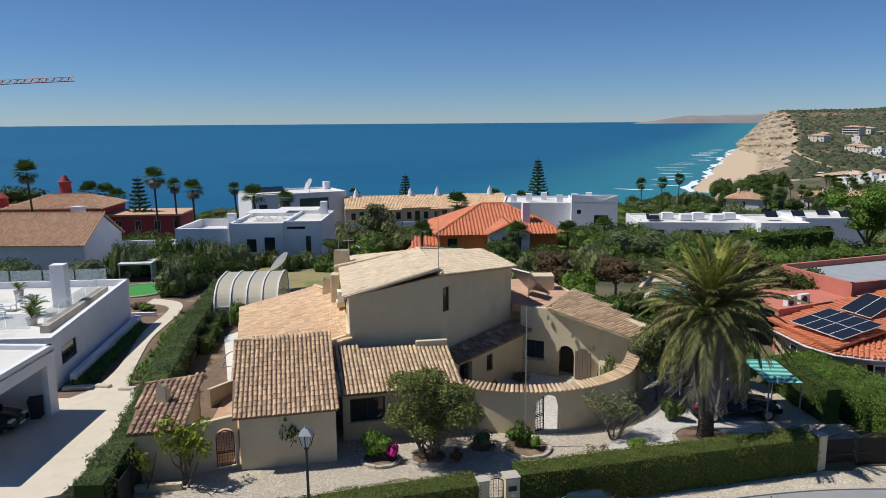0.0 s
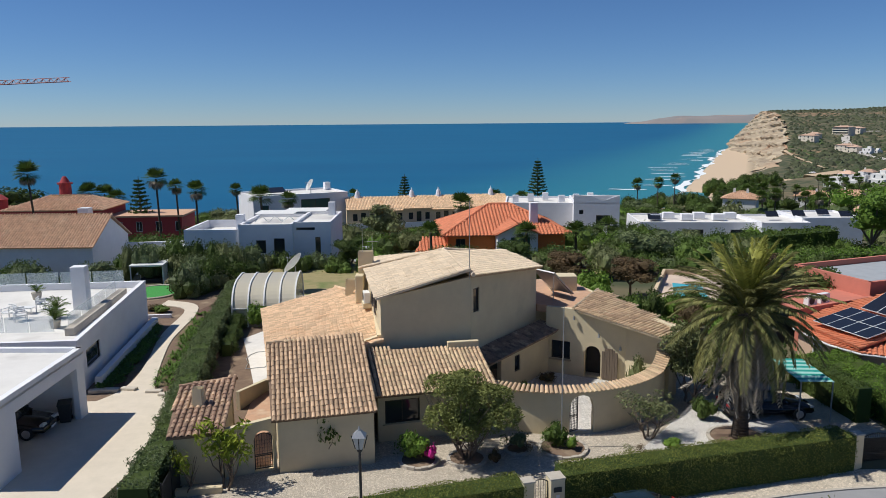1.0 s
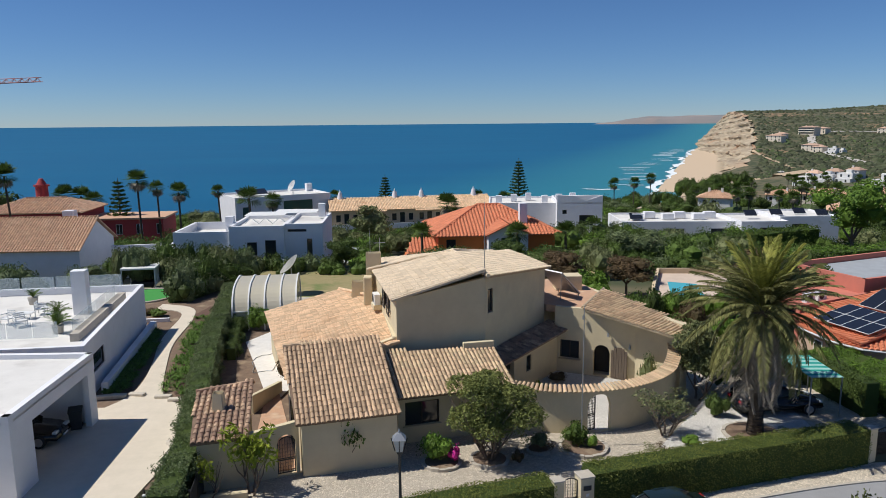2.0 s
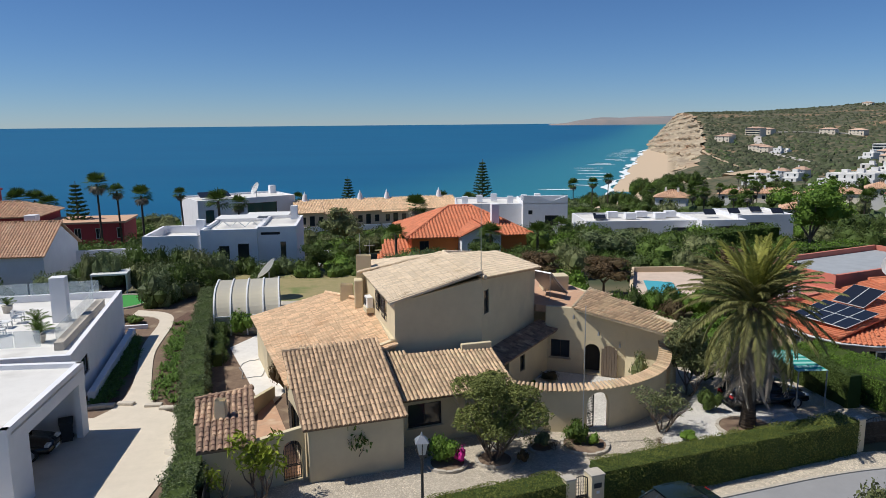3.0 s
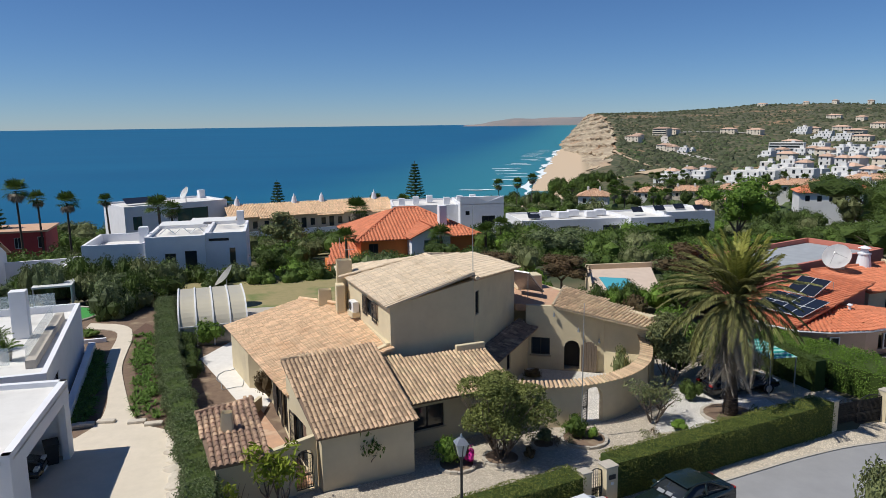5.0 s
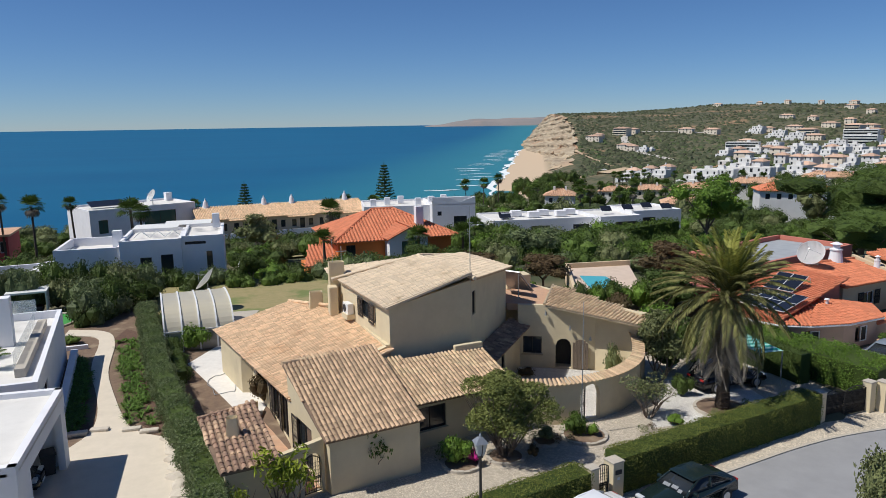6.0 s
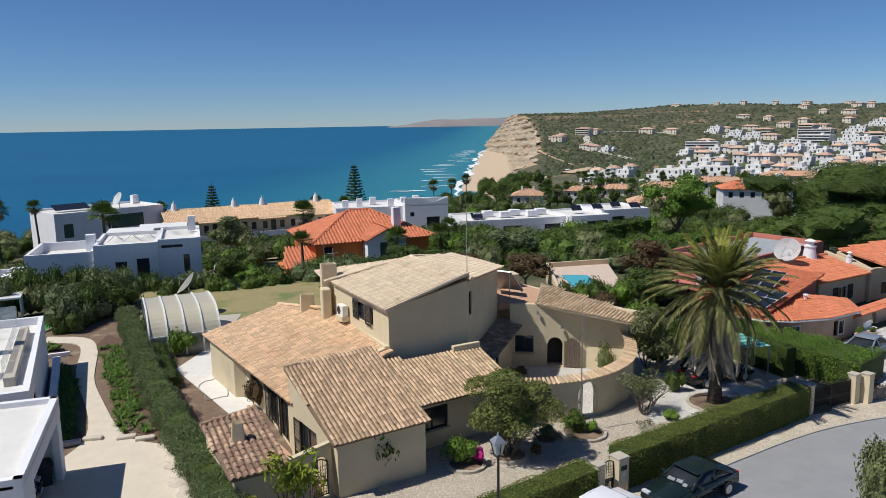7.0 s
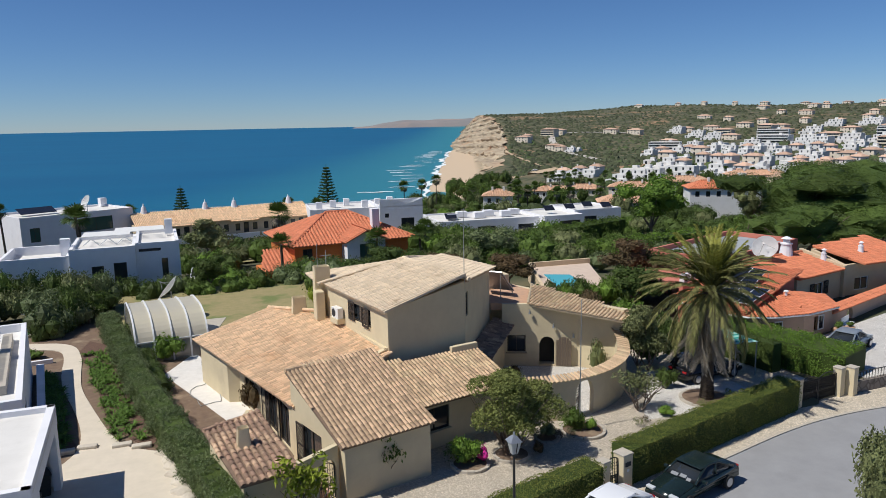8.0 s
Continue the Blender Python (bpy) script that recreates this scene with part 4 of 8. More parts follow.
# low roof along the court's left side
EA, EB = (0.25, 37.7), (4.9, 43.4)
part("wall", wall(bmesh.new(), [EA, EB], 0.28, -0.3, lambda s: 2.55, [(0.9, 2.1, 0.05, 2.1, False), (3.5, 4.1, 1.0, 2.0, False)]), STUCCO, villa)
window(villa, EA, EB, 3.5, 4.1, 1.0, 2.0, bars=0)
boxpart("dark_room", (*along(EA, EB, 1.5, -0.8), 1.1), (1.6, 0.1, 2.2), DARK, villa, rz=heading(EA, EB))
# the darker tiles put the upper storey's shade into the roof's colour
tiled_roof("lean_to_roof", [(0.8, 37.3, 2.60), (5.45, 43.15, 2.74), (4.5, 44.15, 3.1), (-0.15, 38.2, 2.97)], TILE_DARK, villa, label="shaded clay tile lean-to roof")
# tiled roof and flat terrace over the rooms behind the court
tiled_roof("court_roof", [(10.35, 37.7, 3.78), (6.3, 42.75, 4.2), (8.6, 46.4, 4.5), (11.7, 39.0, 3.93)], TILE_I, villa, exposure=0.55, pitch=0.24, base=MORTAR, label="pinkish clay tiles bedded in mortar")
ridge("ridge_tiles", (6.3, 42.75, 4.26), (8.6, 46.4, 4.56), villa, MORTAR, 0.1)
bm = prism(bmesh.new(), [(4.3, 44.2), (6.4, 42.9), (8.7, 46.4), (7.5, 52), (2.5, 51), (2.6, 48)], 3.7, 4.15)
part("roof_terrace", bm, TERRACOTTA, villa, "flat terracotta-paved roof terrace")
volume("wall", [(11.4, 39.1), (8.8, 46.6), (7.6, 51.9), (2.5, 50.9)], [4.1, 4.2, 4.0, 4.0], STUCCO, villa)
slab("court_floor", arc_pts(-125, -15, 20, 6.7) + [(9.1, 41.0), (4.8, 43.3), (0.4, 37.6)], -0.1, 0.03, GRAVEL, "pale gravel floor of the walled court", "paving")

# ---- plants: kinds ----


def limb_bm(bm, p, q, r0, r1, rng, n=3, wob=0.12):
    """A crooked limb."""
    p, q = Vector(p), Vector(q)
    last, lr = p, r0
    for i in range(1, n + 1):
        t = i / n
        c = p.lerp(q, t) + Vector((rng.uniform(-1, 1), rng.uniform(-1, 1), 0)) * wob * (q - p).length * (0.5 if i < n else 0)
        r = r0 + (r1 - r0) * t
        cyl(bm, last, c, lr, r, 7, caps=False)
        last, lr = c, r


CROWNS = {}


def crown_for(kind, material, size, count, variant, slim=0.5, core=0.72):
    key = (kind, material.name, size, count, variant, core)
    if key not in CROWNS:
        rng = random.Random(variant * 31 + len(kind))
        CROWNS[key] = crown_mesh("crown", lobes_for(kind, rng), size, count, variant + 5, material, slim=slim, core=core)
    return CROWNS[key]


def bush(at, radius, height, material, label, variant=0, name="bush", category="shrub", size=0.11, count=900, group="", rz=None, kind="bush", core=0.72):
    t = thing(name, at, label, category, group, rz if rz is not None else variant * 67.0)
    me = crown_for(kind, material, size, count, variant % 4, core=core)
    c = obj("crown", me, None, t)
    c.scale = (radius, radius, height)
    return t


def tree(at, radius, height, material, label, variant=0, size=0.09, count=2600, trunk=0.16, kind="tree", name="tree", stem=0.35, slim=0.5, bark=None, stems=1, core=0.72):
    """A tapered trunk with limbs and a broken crown; height is the whole height."""
    t = thing(name, at, label, "tree", "", variant * 47.0)
    rng = random.Random(variant + 3)
    bm = bmesh.new()
    for s in range(stems):
        a = rng.uniform(0, 6.28)
        o = (0.12 * math.cos(a) * (stems > 1), 0.12 * math.sin(a) * (stems > 1), -0.1)
        k = (o[0] * 4, o[1] * 4, height * stem)
        limb_bm(bm, o, k, trunk, trunk * 0.7, rng)
        for i in range(4):
            b = a + i * 1.6 + rng.uniform(-0.4, 0.4)
            limb_bm(bm, k, (k[0] + radius * 0.6 * math.cos(b), k[1] + radius * 0.6 * math.sin(b), height * rng.uniform(0.62, 0.85)), trunk * 0.6, trunk * 0.15, rng)
    part("trunk", bm, bark or BARK, t)
    me = crown_for(kind, material, size, count, variant % 5, slim, core)
    c = obj("crown", me, None, t)
    top = 1.35 if kind == "umbrella" else 1.9
    c.scale = (radius, radius, (height * (1 - stem * 0.55)) / top)
    c.location = (0, 0, height - c.scale[2] * top)
    if kind == "umbrella":
        c.scale = (radius, radius, radius * 0.62)
        c.location = (0, 0, height - radius * 0.62 * 1.35)
    return t


def frond_mesh(name, length, droop, leaf_len, n, material, width=0.03, rise=0.6, curl=0.0, seed=0):
    """An arching feather frond from the origin along +x: a midrib with narrow leaflets."""
    rng = np.random.default_rng(seed)
    v, f = [], []

    def at(t):
        x = length * t * (1 - 0.18 * droop * t)
        return np.array((x, curl * t * t * length * 0.3, length * (rise * t - droop * t * t)))
    for i in range(9):
        p = at(i / 8)
        w = 0.035 * (1 - 0.8 * i / 8)
        v += [tuple(p + (0, w, 0)), tuple(p + (0, -w, 0)), tuple(p + (0, 0, w * 1.2))]
    for i in range(8):
        a = 3 * i
        f += [(a, a + 3, a + 5, a + 2), (a + 2, a + 5, a + 4, a + 1), (a + 1, a + 4, a + 3, a)]
    for i in range(n):
        t = 0.14 + 0.86 * i / (n - 1)
        p, q = at(t), at(min(1.02, t + 0.02))
        d = q - p
        d /= np.linalg.norm(d) + 1e-9
        ll = leaf_len * (0.45 + 0.75 * math.sin(math.pi * min(1, 0.15 + t * 0.8))) * rng.uniform(0.85, 1.1)
        for s in (-1, 1):
            out = np.array((d[0] * 0.65, s * 0.75, d[2] * 0.65 + 0.12 - 0.45 * abs(droop) * t)) + rng.normal(size=3) * 0.06
            out /= np.linalg.norm(out)
            side = np.cross(out, (0, 0, 1))
            side /= np.linalg.norm(side) + 1e-9
            k = len(v)
            mid, tip = p + out * ll * 0.5, p + out * ll + np.array((0, 0, -ll * 0.22))
            v += [tuple(p), tuple(mid + side * width), tuple(tip), tuple(mid - side * width + np.array((0, 0, 0.01)))]
            f.append((k, k + 1, k + 2, k + 3))
    me = bpy.data.meshes.new(name)
    me.from_pydata(v, [], f)
    me.materials.append(material)
    return me


def date_palm(at, trunk_h, scale, label, n=100, seed=3, trunk_r=0.38):
    """A Canary date palm: ringed trunk and a round head of arching fronds, dead ones hanging below."""
    t = thing("date_palm", at, label, "palm tree")
    bm = bmesh.new()
    k = 0.0
    while k < trunk_h:
        r = trunk_r * (1.25 - 0.3 * min(1, k / 1.2)) if k < 1.2 else trunk_r * (0.95 + 0.28 * max(0, (k - trunk_h * 0.72) / (trunk_h * 0.28)))
        cyl(bm, (0, 0, k), (0, 0, k + 0.15), r * 0.93, r * 1.05, 14, caps=True)
        k += 0.14
    bmesh.ops.create_icosphere(bm, subdivisions=2, radius=trunk_r * 1.35, matrix=Matrix.Translation((0, 0, trunk_h)) @ Matrix.Diagonal((1, 1, 0.9, 1)))
    part("trunk", bm, PALMBARK, t)
    rng = random.Random(seed)
    kinds = {
        "up": [frond_mesh("frond", 3.6, 0.30, 0.40, 46, L_PALMTOP, 0.038, 0.22, c, i) for i, c in enumerate((-0.4, 0.3))],
        "mid": [frond_mesh("frond", 3.9, 0.55, 0.42, 50, L_PALM, 0.038, 0.40, c, i + 5) for i, c in enumerate((-0.5, 0.1, 0.5))],
        "low": [frond_mesh("frond", 3.8, 0.72, 0.40, 46, L_PALM, 0.036, 0.25, c, i + 9) for i, c in enumerate((-0.3, 0.3))],
        "dead": [frond_mesh("dead_frond", 3.4, 0.62, 0.42, 36, L_DEAD, 0.032, -0.25, c, i + 12) for i, c in enumerate((-0.5, 0.5))],
    }
    for i in range(n):
        u = (i + 0.5) / n
        az = i * 137.5 + rng.uniform(-12, 12)
        if u < 0.16:
            kind, pitch = "up", 88 - u * 170 + rng.uniform(-8, 8)
        elif u < 0.52:
            kind, pitch = "mid", 58 - (u - 0.16) * 130 + rng.uniform(-8, 8)
        elif u < 0.72:
            kind, pitch = "low", 12 - (u - 0.52) * 220 + rng.uniform(-8, 8)
        else:
            kind, pitch = "dead", -26 - (u - 0.72) * 180 + rng.uniform(-10, 10)
        me = rng.choice(kinds[kind])
        ob = new(me.name, me)
        ob.parent = t
        s = scale * rng.uniform(0.88, 1.1)
        ob.matrix_basis = Matrix.Translation((0, 0, trunk_h + 0.1)) @ pose(0, 0, 0, 0, 0, az) @ pose(0.18, 0, 0, rng.uniform(-15, 15), -pitch, 0) @ Matrix.Diagonal((s, s, s, 1))
    return t


FAN = {}


def fan_palm(at, height, label, seed=0, radius=1.5, shaggy=True, group="fan palms"):
    """A tall fan palm: thin trunk, round head of fan leaves and a skirt of dead ones."""
    t = thing("fan_palm", at, label, "palm tree", group, seed * 53.0)
    rng = np.random.default_rng(seed % 3)
    bm = bmesh.new()
    lean = Vector(((seed % 5 - 2) * 0.02, (seed % 3 - 1) * 0.02, 1)) * (height - radius * 0.6)
    cyl(bm, (0, 0, -0.3), lean * 0.5, 0.24, 0.17, 9)
    cyl(bm, lean * 0.5, lean, 0.17, 0.15, 9)
    part("trunk", bm, PALMBARK, t)
    key = seed % 3
    if key not in FAN:
        for tag, lo, hi, count, m in (("crown", -30, 80, 36, L_MID), ("skirt", -85, -35, 18, L_DEAD)):
            v, f = [], []
            for i in range(count):
                az, el = rng.uniform(0, 6.28), radians(rng.uniform(lo, hi))
                d = np.array((math.cos(az) * math.cos(el), math.sin(az) * math.cos(el), math.sin(el)))
                side = np.array((-math.sin(az), math.cos(az), 0))
                up = np.cross(d, side)
                root = d * rng.uniform(0.3, 0.5)
                for j in range(9):
                    b = radians(-75 + 150 * j / 8)
                    dd = d * math.cos(b) + side * math.sin(b) + up * 0.15 * abs(math.sin(b))
                    e = side * math.cos(b) - d * math.sin(b)
                    ln = (0.75 if tag == "crown" else 0.5) * rng.uniform(0.85, 1.1)
                    k = len(v)
                    tip = root + dd * ln + np.array((0, 0, -0.12))
                    v += [tuple(root), tuple(root + dd * ln * 0.6 + e * 0.045), tuple(tip), tuple(root + dd * ln * 0.6 - e * 0.045)]
                    f.append((k, k + 1, k + 2, k + 3))
            me = bpy.data.meshes.new(tag)
            me.from_pydata(v, [], f)
            me.materials.append(m)
            FAN[key, tag] = me
        FAN[key] = True
    for tag in ("crown", "skirt") if shaggy else ("crown",):
        c = obj(tag, FAN[key, tag], None, t)
        c.location = lean
        c.scale = (radius,) * 3
    return t


def strap_plants(name, spots, size, material, label, seed=0, blades=16, category="plants", wide=0.035):
    """Tufts of strap leaves, too many to count."""
    rng = random.Random(seed)
    v, f = [], []
    for x, y, z in spots:
        for i in range(blades):
            a = rng.uniform(0, 6.28)
            ln, up = size * rng.uniform(0.7, 1.2), rng.uniform(0.5, 1.1)
            dx, dy, w = math.cos(a), math.sin(a), wide
            p1 = (x + dx * ln * 0.45, y + dy * ln * 0.45, z + ln * 0.6 * up)
            p2 = (x + dx * ln * 0.95, y + dy * ln * 0.95, z + ln * 0.45 * up)
            k = len(v)
            v += [(x + dy * w, y - dx * w, z), (x - dy * w, y + dx * w, z), (p1[0] - dy * w, p1[1] + dx * w, p1[2]), (p1[0] + dy * w, p1[1] - dx * w, p1[2]), p2]
            f += [(k, k + 3, k + 2, k + 1), (k + 3, k + 4, k + 2)]
    return tagged(raw(name, v, f, material), label=label, category=category, kind="stuff")


# ---- front garden and street ----
hedge("front_hedge", [(2.95, 27.75), (9.5, 29.35), (16.75, 31.05)], 1.25, 1.72, -0.35, L_HEDGE, 0.075, 420, "clipped evergreen hedge along the street", 2, 0.05)
hedge("low_hedge", [(1.25, 27.35), (-3.3, 26.15), (-9, 24.2), (-14, 22.5)], 1.25, 1.5, -0.35, L_HEDGE, 0.075, 420, "low clipped hedge beside the small gate", 3, 0.05)
hedge("boundary_hedge", [(-13.9, 26.0, 1.7), (-14.2, 30.5, 2.0), (-15.6, 37, 1.85), (-17.5, 46.5, 1.75), (-19.5, 60, 1.7), (-20.1, 64, 1.7)], 1.25, 2.0, 0.0, L_GREY, 0.10, 330, "long grey-green hedge between the two gardens", 4, 0.14)
hedge("dark_hedge", [(-16.3, 47.0, 0.9), (-17.2, 53.0, 1.1), (-18.4, 60.5, 1.5)], 0.7, 1.2, 0.0, L_DARK, 0.11, 260, "loose dark green hedge beside the side garden", 5, 0.16)
hedge("bright_hedge", [(20.7, 41.8, 1.9), (22.2, 36.6, 2.0), (23.6, 32.4, 1.9)], 3.3, 2.0, -0.3, L_BRIGHT, 0.10, 330, "broad bright green hedge beside the gate", 6, 0.12)
# fence behind the boundary hedge
fence = thing("garden_fence", (0, 0, 0), "dark mesh fence along the boundary hedge", "fence")
for i in range(7):
    x, y = -13.0 - 0.17 * i * 1.0, 26.5 + i * 1.5
    boxpart("post", (x, y, 0.75), (0.06, 0.06, 1.7), IRON, fence)
    if i < 6:
        boxpart("mesh_panel", (x - 0.085, y + 0.75, 0.75), (0.02, 1.42, 1.4), PLASTIC, fence, rz=6.5)


def gate_post(at, s, z0, z1, label, cap=True):
    g = thing("gate_post", (at[0], at[1], z0), label, "gate post", "gate posts", 13)
    boxpart("shaft", (0, 0, (z1 - z0) / 2), (s, s, z1 - z0), STUCCO, g, bevel=0.02)
    if cap:
        boxpart("cap", (0, 0, z1 - z0 + 0.03), (s + 0.06, s + 0.06, 0.07), KERB, g, bevel=0.02)
    return g


gate_post((1.5, 27.05), 0.45, -0.36, 1.2, "cream rendered gate post with a stone cap")
pp = gate_post((2.65, 27.2), 0.6, -0.36, 1.3, "cream rendered gate post with a letter box")
boxpart("letter_box", (-0.02, -0.31, 1.25), (0.34, 0.05, 0.2), PLASTIC, pp)
boxpart("number_plate", (0.0, -0.305, 0.95), (0.14, 0.02, 0.12), ALU, pp)
sg = thing("small_gate", (0, 0, 0), "black wrought-iron garden gate, closed", "gate")
iron_leaf("gate_leaf", (1.74, 27.08), (2.36, 27.16), -0.3, 1.1, sg, "", 0.14)
gate_post((17.1, 30.85), 0.42, -0.4, 1.3, "cream rendered gate post at the driveway")
gate_post((20.75, 31.2), 0.5, -0.4, 1.35, "cream rendered gate post with a bell panel")
gate_post((21.5, 30.95), 0.5, -0.4, 1.35, "cream rendered gate post at the next plot")
dg = thing("drive_gate", (0, 0, 0), "black wrought-iron driveway gate, two closed leaves", "gate")
iron_leaf("gate_leaf", (17.33, 30.9), (18.9, 31.04), -0.3, 1.05, dg, "", 0.22, dense=0.085)
iron_leaf("gate_leaf", (18.93, 31.05), (20.5, 31.18), -0.3, 1.05, dg, "", 0.22, dense=0.085)
for p_, q_ in (((17.36, 30.93), (18.88, 31.07)), ((18.96, 31.08), (20.48, 31.21))):
    boxpart("backing_sheet", (*along(p_, q_, 0.76, -0.03), 0.36), (1.5, 0.012, 1.3), IRON, dg, rz=heading(p_, q_))
lw = thing("street_wall", (0, 0, 0), "low rubble wall with an iron railing", "wall")
part("masonry", wall(bmesh.new(), [(21.75, 30.95), (30, 31.05), (45, 29.2)], 0.28, -0.8, lambda s: 0.35), ROCKWALL, lw)
for i in range(60):
    x = 21.9 + i * 0.25
    boxpart("rail_bar", (x, 31.1, 0.62), (0.025, 0.025, 0.56), IRON, lw)
boxpart("top_rail", (29.3, 31.1, 0.9), (15, 0.04, 0.04), IRON, lw)

# street lamp
lamp = thing("street_lamp", (-4.8, 23.35, -0.36), "black street lamp with a four-sided lantern", "street lamp")
bm = bmesh.new()
cyl(bm, (0, 0, 0), (0, 0, 0.9), 0.11, 0.08, 12)
cyl(bm, (0, 0, 0.9), (0, 0, 4.75), 0.06, 0.045, 12)
cyl(bm, (0, 0, 4.7), (0, 0, 4.8), 0.09, 0.12, 12)
part("pole", bm, IRON, lamp)
bm = bmesh.new()
bmesh.ops.create_cone(bm, cap_ends=True, segments=4, radius1=0.15, radius2=0.27, depth=0.45, matrix=pose(0, 0, 5.03, 0, 0, 45))
ln_ = part("lantern_glass", bm, glass_mat("lantern_pane", (0.5, 0.52, 0.5), 0.2), lamp)
bm = bmesh.new()
for k in range(4):
    a = radians(90 * k)
    cyl(bm, (0.15 * math.cos(a), 0.15 * math.sin(a), 4.8), (0.275 * math.cos(a), 0.275 * math.sin(a), 5.27), 0.018, seg=6)
part("lantern_frame", bm, IRON, lamp)
bm = bmesh.new()
bmesh.ops.create_cone(bm, cap_ends=True, segments=4, radius1=0.33, radius2=0.1, depth=0.2, matrix=pose(0, 0, 5.36, 0, 0, 45))
cyl(bm, (0, 0, 5.45), (0, 0, 5.6), 0.06, 0.02, 8)
part("lantern_cap", bm, STEEL, lamp)

# shed beside the front wing
shed = thing("garden_shed", (0, 0, 0), "small cream shed with a lichened clay tile roof", "shed")
SA, SB, SC, SD = (-13.5, 29.35), (-11.55, 29.65), (-12.3, 34.3), (-14.45, 33.4)
volume("wall", [SA, SB, SC, SD], [2.3, 2.33, 2.75, 2.72], STUCCO, shed)
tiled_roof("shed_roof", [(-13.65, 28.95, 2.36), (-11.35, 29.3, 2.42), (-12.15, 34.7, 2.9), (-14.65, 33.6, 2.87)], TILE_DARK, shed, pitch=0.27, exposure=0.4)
ridge("ridge_tiles", (-14.65, 33.6, 2.92), (-12.15, 34.7, 2.95), shed, TILE_DARK)
chimney("chimney", (-13.15, 31.9), (0.6, 0.55), 2.5, 3.5, shed, 0.75)
# wall with an arched gateway between shed and wing
gw = thing("garden_wall", (0, 0, 0), "cream garden wall with an arched gateway", "wall")
GA, GB = (-11.55, 29.95), (-9.4, 30.75)
part("masonry", wall(bmesh.new(), [GA, GB], 0.25, -0.2, lambda s: 2.25 + 0.1 * s, [(1.3, 2.15, 0.05, 1.95, True)]), STUCCO, gw)
sgate = thing("iron_gate", (0, 0, 0), "black iron gate in the arched gateway", "gate")
iron_leaf("gate_leaf", along(GA, GB, 1.32, -0.1), along(GA, GB, 2.13, -0.1), 0.1, 1.6, sgate, "", 0.2, dense=0.11)
part("garden_kerb", wall(bmesh.new(), [(-14.2, 28.2), (-11.3, 28.6)], 0.25, -0.1, lambda s: 0.28), STUCCO, gw)
slab("terracotta_path", [(-12.1, 30.4), (-9.6, 31.2), (-10.7, 35.6), (-12, 40.5), (-12.6, 39), (-12.2, 34.9)], -0.1, 0.07, TERRACOTTA, "terracotta-paved side path", "paving")
gp2 = thing("wall_stub", (0, 0, 0), "short cream garden wall", "wall")
part("masonry", wall(bmesh.new(), [(-12.9, 37.6), (-11.9, 40.9)], 0.22, -0.1, lambda s: 1.1 - 0.12 * s), STUCCO, gp2)

# air-conditioning unit, aerials and wall lamps of the villa
ac = thing("air_conditioner", (-6.35, 42.9, 4.55), "white outdoor air-conditioning unit on the roof", "air conditioner", rz=-78)
boxpart("plinth", (0, 0, 0.05), (0.95, 0.5, 0.3), STUCCO, ac)
boxpart("casing", (0, 0, 0.52), (0.85, 0.36, 0.64), ALU, ac, bevel=0.02)
bm = bmesh.new()
cyl(bm, (-0.12, -0.2, 0.52), (-0.12, -0.185, 0.52), 0.24, seg=18)
part("fan_grille", bm, PLASTIC, ac)
mast = thing("aerial_mast", (-0.3, 37.95, 7.2), "thin steel aerial mast guyed on the ridge", "aerial")
bm = bmesh.new()
cyl(bm, (0, 0, 0), (0, 0, 4.2), 0.025, 0.015, 6)
part("pole", bm, STEEL, mast)
pole = thing("flagpole", (3.85, 32.6, 0.0), "slender white flagpole in the flower bed", "flagpole")
bm = bmesh.new()
cyl(bm, (0, 0, 0), (0, 0, 7.0), 0.035, 0.02, 8)
part("pole", bm, STEEL, pole)
aer = thing("roof_aerial", (-6.2, 46.1, 7.2), "television aerial on the chimney", "aerial")
bm = bmesh.new()
cyl(bm, (0, 0, 0), (0, 0, 1.1), 0.02, seg=6)
cyl(bm, (-0.35, 0, 0.75), (0.35, 0.1, 0.75), 0.02, seg=6)
part("pole", bm, STEEL, aer)
ws = thing("whip_aerial", (-6.8, 45.8, 7.2), "thin whip aerial on the chimney", "aerial")
part("pole", cyl(bmesh.new(), (0, 0, 0), (0, 0, 1.6), 0.014, seg=6), STEEL, ws)
for p, z in ((along(BA, BB, 1.75, 0.06), 3.7), (along(BA, BB, 3.3, 0.05), 2.75), (along(BA, BB, 4.6, 0.05), 2.1)):
    wl = thing("wall_lamp", (*p, z), "small lantern fixed to the court wall", "wall lamp", "court lamps")
    bm = bmesh.new()
    cyl(bm, (0, -0.12, -0.12), (0, -0.12, 0.12), 0.09, 0.05, 8)
    cyl(bm, (0, 0.02, 0.15), (0, -0.14, 0.18), 0.015, seg=6)
    part("lantern", bm, STEEL, wl)
# solar water heater frame on the roof terrace
sh = thing("solar_heater", (5.6, 46.2, 4.15), "old tilted solar water-heater panel on a steel stand", "solar panel", rz=125)
part("panel", box(bmesh.new(), None, (2.0, 2.4, 0.09), m=pose(0, 0, 1.05, 42, 0, 0)), STEEL, sh)
part("collector", box(bmesh.new(), None, (1.85, 2.25, 0.02), m=pose(0, 0, 1.115, 42, 0, 0)), SOLAR, sh)
bm = bmesh.new()
for x in (-0.9, 0.9):
    cyl(bm, (x, -0.85, 0), (x, -0.85, 0.4), 0.025, seg=6)
    cyl(bm, (x, 0.85, 0), (x, 0.85, 1.8), 0.025, seg=6)
    cyl(bm, (x, -0.85, 0.1), (x, 0.85, 1.7), 0.02, seg=6)
part("stand", bm, STEEL, sh)
